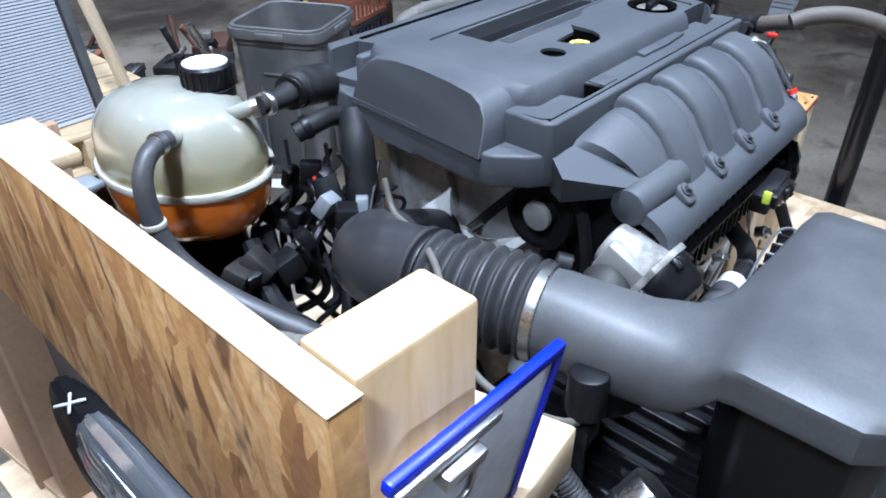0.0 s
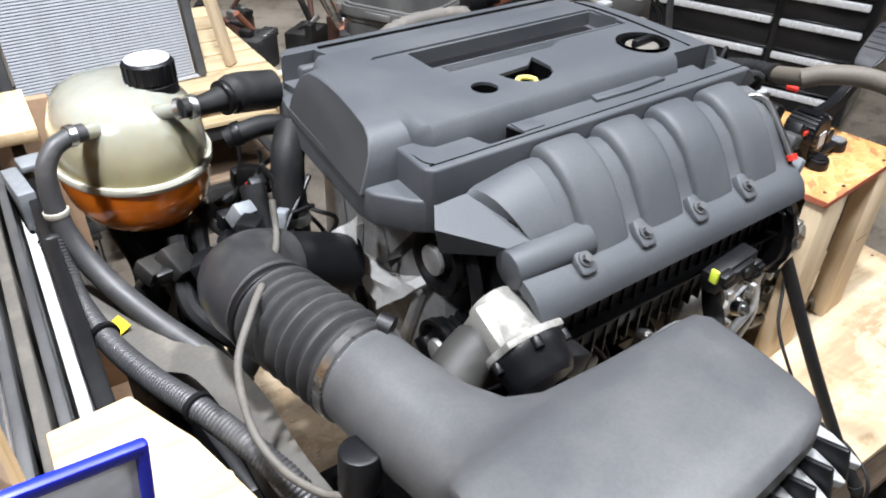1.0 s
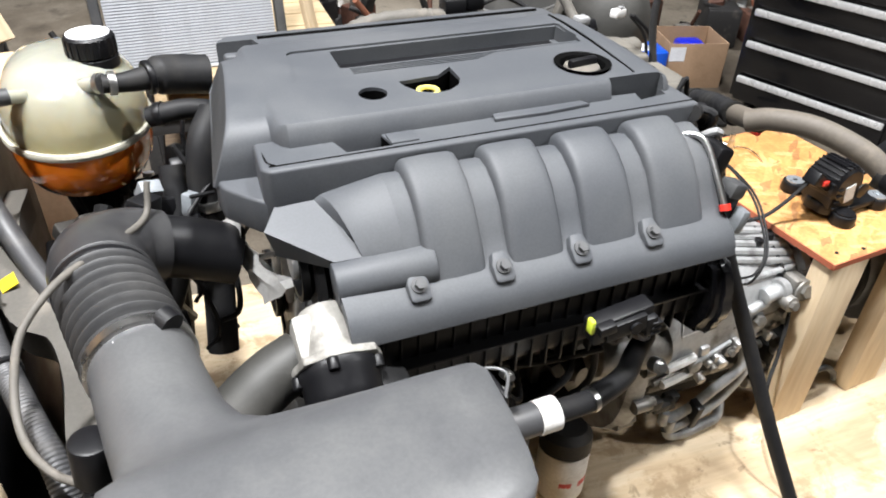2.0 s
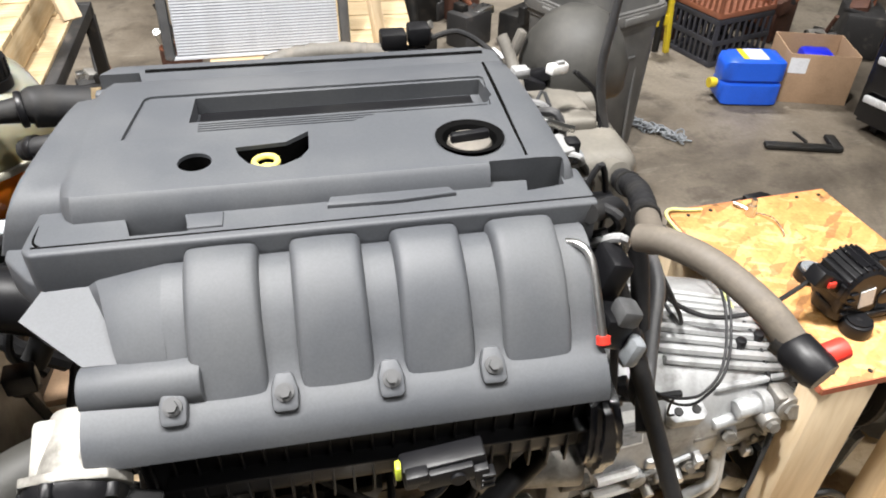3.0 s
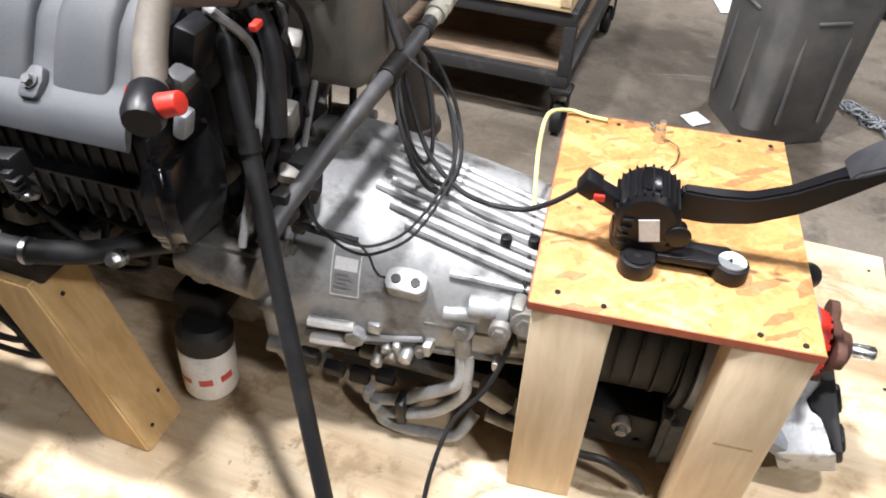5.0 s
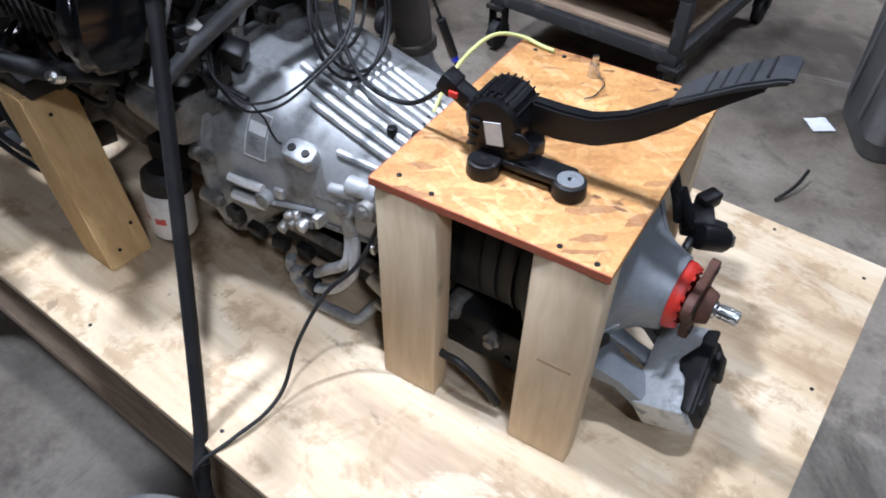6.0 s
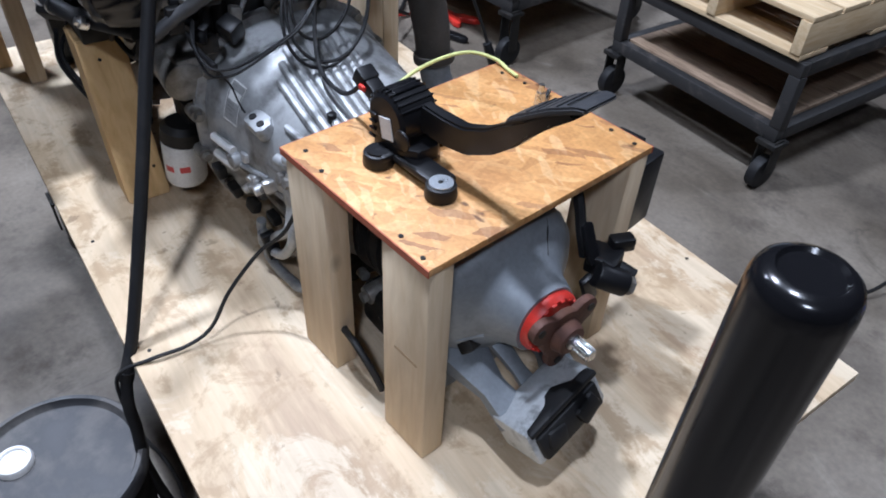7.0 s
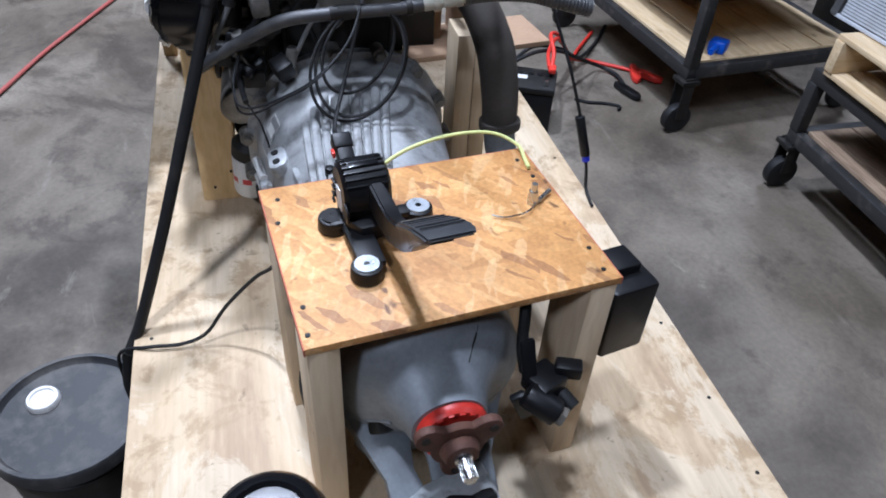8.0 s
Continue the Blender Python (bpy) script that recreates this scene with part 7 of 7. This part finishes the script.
# ---- carts in the background ----
def shop_cart(name, m, ln, dp, low, high, label, shelf_mat):
    t = thing(name, m, label, "cart", "shop carts")
    for z in (low, high):
        for y in (0.02, dp - 0.02):
            part("rail", cube(BM(), (ln / 2, y, z), (ln, 0.04, 0.05), 0.004), FRAMEST, t)
        for x in (0.02, ln - 0.02):
            part("end_rail", cube(BM(), (x, dp / 2, z), (0.04, dp - 0.08, 0.05), 0.004), FRAMEST, t)
    n = 5
    for k in range(n):
        w = (dp - 0.09) / n
        part("plank", cube(BM(), (ln / 2, 0.045 + w * (k + 0.5), low + 0.02), (ln - 0.09, w - 0.006, 0.02), 0.002), shelf_mat, t)
        part("plank", cube(BM(), (ln / 2, 0.045 + w * (k + 0.5), high + 0.02), (ln - 0.09, w - 0.006, 0.02), 0.002), shelf_mat, t)
    for x in (0.02, ln - 0.02):
        for y in (0.02, dp - 0.02):
            part("leg", cube(BM(), (x, y, (low + high) / 2), (0.045, 0.045, high - low - 0.05), 0.004), FRAMEST, t)
            fork = part("caster_plate", cube(BM(), (x, y, low - 0.034), (0.08, 0.08, 0.018), 0.002), IRON, t)
            part("wheel", cyl(BM(), (x - 0.02, y, 0.063), (x + 0.02, y, 0.063), 0.062, seg=28, edge=0.006), RUBBER, fork)
            for e in (-0.03, 0.03):
                part("fork_side", cube(BM(), (x + e, y, (low + 0.055) / 2), (0.006, 0.05, low - 0.085), 0.002), IRON, fork)
    return t


CART1 = pose(-0.09, 2.03, 0, 0, 0, -8)
shop_cart("shop_cart", CART1, 0.80, 1.0, 0.22, 0.46, "dark steel cart with board shelves carrying a wooden pallet", OLDWOOD)
CART2 = pose(-1.60, 1.90, 0, 0, 0, -2)
shop_cart("shop_cart", CART2, 1.1, 0.9, 0.27, 0.62, "dark steel cart with pale board shelves", PINEX)


def pallet(m, ln, dp, label):
    t = thing("wooden_pallet", m, label, "pallet", "pallets")
    for k in range(6):
        part("deck_board", cube(BM(), (ln / 2, dp * (k + 0.5) / 6, 0.135), (ln, dp / 6 - 0.012, 0.018), 0.002), PINEX, t)
    for x in (0.02, ln / 2, ln - 0.02):
        part("stringer", cube(BM(), (x, dp / 2, 0.072), (0.038, dp, 0.107), 0.002), PINEY, t)
    for k in (0, 2.5, 5):
        part("bottom_board", cube(BM(), (ln / 2, dp * (k + 0.5) / 6, 0.009), (ln, dp / 6 - 0.012, 0.018), 0.002), PINEX, t)
    return t


pallet(CART1 @ pose(0.06, -0.02, 0.492), 0.72, 0.95, "pale new pine pallet on the cart")
pallet(CART2 @ pose(0.0, 0.05, 0.652), 1.0, 0.8, "pale pine pallet stacked on the far cart")
# radiator standing on the pallet
rad = thing("radiator", CART1 @ pose(-0.07, 0.06, 0.637, -12, 0, 5), "grey finned aluminium radiator leaning on the pallet", "radiator")
tube = BM()
cube(tube, (0.30, 0.0, 0.0), (0.55, 0.024, 0.0060))
TUBE = bpy.data.meshes.new("cooling_tube")
tube.to_mesh(TUBE)
tube.free()
TUBE.materials.append(FINS)
for k in range(62):
    shared("cooling_tube", TUBE, rad, pose(0, 0, 0.02 + 0.0098 * k))
part("core", cube(BM(), (0.30, 0.002, 0.325), (0.55, 0.018, 0.62)), GREYCAST, rad)
for x in (0.0, 0.60):
    part("end_tank", cube(BM(), (x, 0.0, 0.325), (0.035, 0.04, 0.65), 0.010), DUCT, rad)
part("side_plate", cube(BM(), (0.30, 0.0, 0.006), (0.60, 0.03, 0.012), 0.002), FINS, rad)
part("side_plate", cube(BM(), (0.30, 0.0, 0.644), (0.60, 0.03, 0.012), 0.002), FINS, rad)
# lumber sticks behind
for p0, p1, w, lab in (((0.58, 2.10, 0.64), (0.50, 2.22, 1.30), 0.05, "pale pine stick leaning by the radiator"), ((-0.42, 2.10, 0.80), (-0.60, 2.35, 1.35), 0.06, "pale pine stick leaning on the pallet"), ((-0.75, 1.95, 0.80), (-0.55, 2.7, 1.25), 0.07, "pale pine board lying slanted on the pallet")):
    m, ln = aim(p0, p1)
    solid("pine_stick", cube(BM(), (0, 0, ln / 2), (w, 0.022, ln), 0.002), PINEZ, m, lab, "lumber", "sticks")
b = BM()
cube(b, (0, 0, 0.05), (0.07, 0.05, 0.1), 0.01)
cyl(b, (0, 0, 0.1), (0, 0, 0.2), 0.012, seg=12)
solid("hand_tool", b, BLUE, CART2 @ pose(0.95, 0.25, 0.31, 80, 0, 40), "blue handled tool lying on the cart shelf", "tool")
box2 = thing("cardboard_box", CART2 @ pose(0.35, 0.5, 0.30), "plain brown cardboard box on the lower shelf", "box", "boxes")
part("body", cube(BM(), (0, 0, 0.11), (0.4, 0.3, 0.22), 0.004), CARD, box2)

# ---- waste bin ----
wbin = thing("waste_bin", pose(1.49, 2.235, 0, 0, 0, 20), "large dark grey square plastic waste bin with a rolled rim", "bin")


def rsq(h, r, z, n=6):
    out = []
    for cx, cy, a0 in ((h - r, h - r, 0), (-h + r, h - r, 90), (-h + r, -h + r, 180), (h - r, -h + r, 270)):
        for k in range(n + 1):
            a = radians(a0 + 90 * k / n)
            out.append(Vector((cx + r * math.cos(a), cy + r * math.sin(a), z)))
    return out


b = BM()
loft(b, [rsq(0.172, 0.06, 0.0, 3), rsq(0.180, 0.062, 0.015, 3), rsq(0.184, 0.064, 0.07, 3), rsq(0.188, 0.066, 0.075, 3), rsq(0.204, 0.07, 0.62, 3), rsq(0.210, 0.07, 0.625, 3), rsq(0.214, 0.07, 0.66, 3), rsq(0.216, 0.07, 0.70, 3), rsq(0.209, 0.07, 0.705, 3), rsq(0.199, 0.066, 0.70, 3), rsq(0.192, 0.064, 0.60, 3), rsq(0.166, 0.056, 0.03, 3)])
body = part("body", b, BIN, wbin)
b = BM()
loft(b, [rsq(0.211, 0.07, 0.645, 3), rsq(0.222, 0.072, 0.65, 3), rsq(0.225, 0.073, 0.672, 3), rsq(0.222, 0.072, 0.69, 3), rsq(0.211, 0.07, 0.694, 3)], False)
part("rim", b, BIN, wbin)
for a in (0, 90, 180, 270):
    b = BM()
    lean = Matrix.Rotation(radians(-1.7), 4, "X")
    cube(b, (0.0, -0.2015, 0.50), (0.12, 0.012, 0.012), 0.004, lean)
    cube(b, (-0.083, -0.196, 0.34), (0.014, 0.012, 0.46), 0.004, lean)
    cube(b, (0.083, -0.196, 0.34), (0.014, 0.012, 0.46), 0.004, lean)
    cube(b, (0.0, -0.219, 0.668), (0.13, 0.03, 0.03), 0.006)
    bmesh.ops.transform(b, matrix=Matrix.Rotation(radians(a), 4, "Z"), verts=b.verts)
    part("side_rib", b, BIN, wbin)

# ---- jug, box, crates, jack ----
jug = thing("oil_jug", pose(2.55, 2.50, 0, 0, 0, -15), "blue plastic jug lying on its side with a yellow cap", "jug")
b = BM()
SIDE = [(0.0, 0.014), (0.012, 0.002), (0.112, 0.002), (0.118, 0.010), (0.120, 0.020), (0.128, 0.020), (0.132, 0.010), (0.140, 0.002), (0.232, 0.002), (0.245, 0.014)]
rings = []
for x, inset in ((-0.152, 0.045), (-0.148, 0.030), (-0.13, 0.012), (-0.10, 0.004), (0.0, 0.0), (0.10, 0.0), (0.14, 0.004), (0.152, 0.014), (0.155, 0.03)):
    near = [Vector((x, -0.08 + inset + d, min(0.245 - inset, max(inset, z)))) for z, d in SIDE]
    far = [Vector((x, 0.10 - inset - d, min(0.245 - inset, max(inset, z)))) for z, d in reversed(SIDE)]
    rings.append(near + far)
loft(b, rings)
part("body", b, BLUE, jug)
b = BM()
lathe(b, (-0.15, 0.0, 0.10), (-0.195, -0.01, 0.10), [(0.0, 0), (0.02, 0), (0.02, 0.3), (0.026, 0.35), (0.026, 1.0), (0.0, 1.0)], 24)
part("cap", b, YELLOW, jug, "yellow screw cap")
part("label", cube(BM(), (0.0, 0.01, 0.2458), (0.13, 0.13, 0.0012)), PAPER, jug, "white and yellow label")
part("label_band", cube(BM(), (-0.05, 0.01, 0.2472), (0.03, 0.13, 0.0012)), YELLOW, jug)

cb = thing("cardboard_box", pose(2.94, 2.52, 0, 0, 0, -22), "open brown cardboard box with a white label", "box", "boxes")
for c, s in (((0, -0.15, 0.13), (0.34, 0.006, 0.26)), ((0, 0.15, 0.13), (0.34, 0.006, 0.26)), ((-0.17, 0, 0.13), (0.006, 0.294, 0.26)), ((0.17, 0, 0.13), (0.006, 0.294, 0.26)), ((0, 0, 0.005), (0.334, 0.294, 0.006))):
    part("panel", cube(BM(), c, s, 0.001), CARD, cb)
part("label", cube(BM(), (-0.12, -0.1545, 0.2), (0.09, 0.0016, 0.08)), PAPER, cb, "white paper label")
part("bag", cube(BM(), (0.02, 0.03, 0.16), (0.16, 0.14, 0.12), 0.03), BINDER, cb, "blue bag inside")


def crate(m, mat, label, ln=0.42, dp=0.34, ht=0.27):
    t = thing("milk_crate", m, label, "crate", "crates")
    for sx, sy, sw, turn in ((0, -dp / 2, ln, 0), (0, dp / 2, ln, 0), (-ln / 2, 0, dp, 90), (ln / 2, 0, dp, 90)):
        for z in (0.015, ht * 0.5, ht - 0.015):
            part("band", cube(BM(), (0, 0, 0), (sw, 0.012, 0.03), 0.002), mat, t).matrix_basis = pose(sx, sy, z, 0, 0, turn)
        for k in range(9):
            p = pose(sx, sy, 0, 0, 0, turn) @ pose(-sw / 2 + 0.01 + (sw - 0.02) * k / 8, 0, ht / 2)
            part("slat", cube(BM(), (0, 0, 0), (0.014, 0.010, ht - 0.02), 0.0015), mat, t).matrix_basis = p
    part("bottom", cube(BM(), (0, 0, 0.008), (ln - 0.02, dp - 0.02, 0.012)), mat, t)
    return t


crate(pose(2.78, 3.12, 0, 0, 0, 12), CRATEBLK, "dark grey open-sided plastic milk crate on the floor")
crate(pose(2.78, 3.12, 0.275, 0, 0, 12), CRATERED, "brick red plastic milk crate stacked on another")
jack = thing("jack_stand", pose(2.40, 3.15, 0, 0, 0, 10), "worn yellow steel jack stand on the floor", "jack stand")
b = BM()
for x in (-0.06, 0.06):
    cube(b, (x, 0, 0.2), (0.03, 0.03, 0.4), 0.004, Matrix.Rotation(-x * 2, 4, "Y"))
cube(b, (0, 0, 0.4), (0.12, 0.05, 0.05), 0.005)
cube(b, (0, 0, 0.2), (0.14, 0.02, 0.06), 0.004)
part("frame", b, YELLOW, jack)
b = BM()
cyl(b, (0, 0, 0.02), (0, 0, 0.55), 0.02, seg=14)
part("pillar", b, IRON, jack)
# dark machine parts against the far wall
rng = random.Random(3)
SPOTS = [(1.75 + 0.17 * k, 3.45) for k in range(11)] + [(3.2 + 0.2 * k, 3.1 - 0.12 * k) for k in range(5)] + [(-0.6 + 0.33 * k, 3.55) for k in range(7)] + [(-3.0 + 0.45 * k, 3.3) for k in range(5)] + [(0.85 + 0.15 * k, 3.9 + 0.2 * (k % 2)) for k in range(5)]
for k, (x, y) in enumerate(SPOTS):
    x, y = x + rng.uniform(-0.08, 0.08), y + rng.uniform(-0.2, 0.3)
    sc = thing("scrap_part", pose(x, y, 0, 0, 0, rng.uniform(0, 90)), "greasy dark scrap machine part on the floor", "scrap", "scrap parts")
    s = rng.uniform(0.10, 0.2)
    top = rng.uniform(0.5, 1.6) * s
    part("casting", cube(BM(), (0, 0, top / 2), (s * 1.6, s * 1.1, top), 0.015), (IRON, FRAMEST, RUST)[k % 3], sc)
    for j in range(5):
        p = Vector((rng.uniform(-0.7, 0.7) * s, rng.uniform(-0.5, 0.5) * s, top + rng.uniform(-0.03, 0.02)))
        mat = (IRON, FRAMEST, STEEL, RUST, DIRTYALU, CRATERED)[(k + j) % 6]
        if j % 2:
            q = p + Vector((rng.uniform(-0.12, 0.12), rng.uniform(-0.12, 0.12), rng.uniform(0.02, 0.22)))
            part("rod", cyl(BM(), p, q, rng.uniform(0.008, 0.03), seg=12), mat, sc)
        else:
            part("bracket", cube(BM(), p, (rng.uniform(0.04, 0.14), rng.uniform(0.03, 0.1), rng.uniform(0.02, 0.1)), 0.006, Matrix.Rotation(rng.uniform(-0.7, 0.7), 4, (0.5, 0.6, 0.5))), mat, sc)

# ---- tool chest ----
chest = thing("tool_chest", pose(2.86, 2.10, 0, 0, 0, -76), "black steel tool chest with chrome drawer trims", "tool chest")
part("body", cube(BM(), (0.62, 0.28, 0.52), (1.24, 0.5, 0.90), 0.008), GLOSS, chest)
for k, (z, h) in enumerate(((0.13, 0.145), (0.30, 0.18), (0.475, 0.155), (0.62, 0.125), (0.745, 0.115), (0.86, 0.1))):
    for x0, x1 in ((0.03, 0.80), (0.83, 1.21)):
        d = part("drawer", cube(BM(), ((x0 + x1) / 2, 0.024, z), (x1 - x0, 0.02, h - 0.012), 0.004), GLOSS, chest)
        b = BM()
        cube(b, ((x0 + x1) / 2, 0.006, z + h / 2 - 0.022), (x1 - x0 - 0.01, 0.024, 0.034), 0.008)
        part("pull", b, CHROME, d, "chrome drawer pull")
for x in (0.1, 1.14):
    for y in (0.1, 0.46):
        b = BM()
        cyl(b, (x - 0.018, y, 0.034), (x + 0.018, y, 0.034), 0.034, seg=22, edge=0.004)
        part("caster", b, RUBBER, chest)

# ---- things on the floor ----
chain = thing("steel_chain", pose(1.93, 2.30, 0, 0, 0, -55), "dusty steel chain piled on the floor", "chain")
link_bm = BM()
ring = [(0.016 * math.cos(a) + (0.01 if math.cos(a) > 0 else -0.01), 0.013 * math.sin(a), 0) for a in np.linspace(0, 2 * math.pi, 15)]
sweep(link_bm, ring, 0.004, 6, 2)
LINK = bpy.data.meshes.new("chain_link")
link_bm.to_mesh(LINK)
link_bm.free()
LINK.materials.append(GREYCAST)
LINK.shade_smooth()
rng = random.Random(2)
for k in range(46):
    shared("chain_link", LINK, chain, pose(-0.17 + 0.0075 * k + rng.uniform(-0.012, 0.012), rng.uniform(-0.03, 0.03), 0.008 + (k % 4) * 0.006, rng.uniform(-60, 60), 0, rng.uniform(-70, 70)))
for x, y, a, w in ((1.222, 2.165, 35, 0.085), (1.45, 3.35, 10, 0.16)):
    b = BM()
    bmesh.ops.create_grid(b, x_segments=4, y_segments=4, size=w / 2)
    for v in b.verts:
        v.co.z = 0.004 + 0.006 * noise.noise(v.co * 22)
    bmesh.ops.solidify(b, geom=b.faces[:], thickness=0.0006)
    solid("paper_scrap", b, PAPER, pose(x, y, 0.003, 0, 0, a), "small white paper scrap on the floor", "paper", "paper scraps")
strip = thing("metal_strip", pose(2.36, 2.03, 0, 0, 0, -20), "dark bent metal strip on the floor", "metal part")
b = BM()
cube(b, (0.17, 0, 0.018), (0.34, 0.05, 0.02), 0.006)
cube(b, (0.33, 0.05, 0.018), (0.05, 0.14, 0.024), 0.008)
part("bar", b, IRON, strip)
part("lever", cube(BM(), (0.16, 0.03, 0.05), (0.014, 0.10, 0.012), 0.003, Matrix.Rotation(0.3, 4, "Z")), IRON, strip)
wire = thing("wire_piece", pose(0, 0, 0), "short dark wire standing off the floor", "wire")
part("wire", sweep(BM(), [(1.18, 1.62, 0.01), (1.22, 1.70, 0.03), (1.24, 1.78, 0.05)], 0.006, 8), IRON, wire)
rh = thing("air_hose", pose(0, 0, 0), "faded red air hose lying on the floor", "hose")
part("tube", sweep(BM(), [(-2.9, 0.0, 0.012), (-2.27, -0.36, 0.012), (-1.9, -0.57, 0.012), (-1.55, -0.735, 0.012), (-1.0, -1.0, 0.012), (-0.4, -1.5, 0.012)], 0.009, 10), FADED, rh)
BATM = pose(-0.766, 1.287, 0, 0, 0, 59.3)
battery = thing("old_battery", BATM, "black car battery standing on the floor", "battery")
part("case", cube(BM(), (0, 0, 0.09), (0.24, 0.175, 0.18), 0.006), BLACK, battery)
lid = part("lid", cube(BM(), (0, 0, 0.193), (0.245, 0.18, 0.026), 0.006), IRON, battery)
for x in (-0.085, 0.085):
    part("terminal", cyl(BM(), (x, -0.05, 0.205), (x, -0.05, 0.225), 0.010, 0.009, 16, 0.001), STEEL, battery)
for k in range(6):
    part("vent_cap", cyl(BM(), (-0.09 + 0.036 * k, 0.035, 0.204), (-0.09 + 0.036 * k, 0.035, 0.211), 0.012, seg=18, edge=0.002), BLACK, lid)
part("label", cube(BM(), (-0.03, 0.0, 0.2072), (0.07, 0.03, 0.0012)), LABEL, lid, "worn white label")
jl = thing("jumper_leads", pose(0, 0, 0), "red and black jumper leads running from the battery over the floor", "cable")
for mat, pts in ((RED, [(-0.75, 1.39, 0.235), (-0.82, 1.43, 0.27), (-0.93, 1.47, 0.29), (-1.03, 1.56, 0.24), (-1.10, 1.65, 0.14), (-1.17, 1.74, 0.03), (-1.30, 1.86, 0.012), (-1.45, 2.02, 0.012)]),
                 (RED, [(-0.76, 1.385, 0.235), (-0.86, 1.43, 0.25), (-0.97, 1.52, 0.25), (-1.06, 1.62, 0.17), (-1.13, 1.72, 0.06), (-1.16, 1.85, 0.012), (-1.06, 1.96, 0.012), (-0.98, 2.02, 0.015)]),
                 (RUBBER, [(-0.84, 1.25, 0.235), (-0.87, 1.38, 0.255), (-0.93, 1.53, 0.21), (-1.01, 1.68, 0.12), (-1.07, 1.80, 0.05), (-1.06, 1.87, 0.02), (-0.98, 1.89, 0.02), (-0.87, 1.865, 0.02)]),
                 (RUBBER, [(-0.84, 1.24, 0.235), (-0.93, 1.40, 0.25), (-1.04, 1.60, 0.16), (-1.16, 1.78, 0.04), (-1.34, 1.98, 0.012), (-1.5, 2.13, 0.012)])):
    part("lead", sweep(BM(), pts, 0.0085, 10), mat, jl)
for mat, x, y, turn in ((RED, -0.955, 2.03, 0.5), (RED, -0.99, 1.99, -0.4), (BLACK, -0.85, 1.86, 0.2)):
    b = BM()
    prism(b, [(-0.075, -0.012), (-0.02, -0.020), (0.06, -0.022), (0.085, -0.008), (0.085, 0.008), (0.06, 0.022), (-0.02, 0.020), (-0.075, 0.012)], 0.004, 0.03, 0.006)
    bmesh.ops.transform(b, matrix=pose(x, y, 0, 0, 0, math.degrees(turn)), verts=b.verts)
    part("clamp", b, mat, jl)
part("terminal_grip", cube(BM(), (-0.748, 1.392, 0.235), (0.03, 0.05, 0.022), 0.006, pose(0, 0, 0, 0, 0, 59)), RED, jl)
part("terminal_grip", cube(BM(), (-0.836, 1.248, 0.235), (0.03, 0.05, 0.022), 0.006, pose(0, 0, 0, 0, 0, 59)), GREYCAST, jl)
loose = thing("wire_piece", pose(0, 0, 0), "short black cable end lying on the floor", "wire")
part("wire", sweep(BM(), [(-0.86, 1.60, 0.008), (-0.82, 1.64, 0.008), (-0.79, 1.71, 0.008), (-0.75, 1.76, 0.008), (-0.72, 1.74, 0.008)], 0.007, 8), RUBBER, loose)
lampu = thing("headlamp", pose(-0.497, 0.40, 0, 0, 0, -7.5), "black headlamp unit with a clear chrome-backed lens before the radiator", "headlamp")
b = BM()
loft(b, [[Vector((x * w, y, 0.9 + h)) for x, h in ((-0.036, 0.0), (0.03, 0.0), (0.034, 0.04), (0.026, 0.075), (-0.02, 0.085), (-0.04, 0.06))] for y, w in ((-0.24, 0.8), (-0.15, 1.0), (0.05, 0.95), (0.12, 0.7), (0.16, 0.45))])
bmesh.ops.bevel(b, geom=b.edges[:], offset=0.006, segments=2, affect="EDGES")
part("housing", b, BLACK, lampu)
b = BM()
loft(b, [[Vector((x * w - 0.004, y, 0.955 + h)) for x, h in ((-0.034, 0.0), (0.022, 0.01), (0.02, 0.03), (0.004, 0.042), (-0.02, 0.040), (-0.035, 0.02))] for y, w in ((-0.23, 0.8), (-0.14, 1.0), (0.0, 1.0), (0.045, 0.8), (0.055, 0.6))])
bmesh.ops.bevel(b, geom=b.edges[:], offset=0.006, segments=3, affect="EDGES")
part("lens", b, LENS, lampu, "clear lens with a silver reflector behind")
for a0 in (-25, 65):
    part("mark", cube(BM(), (-0.012, 0.095, 0.9855), (0.034, 0.003, 0.002), 0.0, Matrix.Rotation(radians(a0), 4, "Z")), PAPER, lampu)
part("strut", cube(BM(), (0.0, -0.05, 0.745), (0.02, 0.03, 0.31), 0.003), IRON, lampu)
lb = thing("loose_board", CARTM @ pose(-0.47, 0.80, DECK + 0.0095, 0, 0, 7.5), "plain brown fibre board lying on the cart deck", "board")
part("board", cube(BM(), (0, 0, 0), (0.20, 0.46, 0.016), 0.001), CARD, lb)
part("cut_edge", cube(BM(), (-0.1006, 0, 0), (0.0012, 0.455, 0.015)), PINEY, lb)
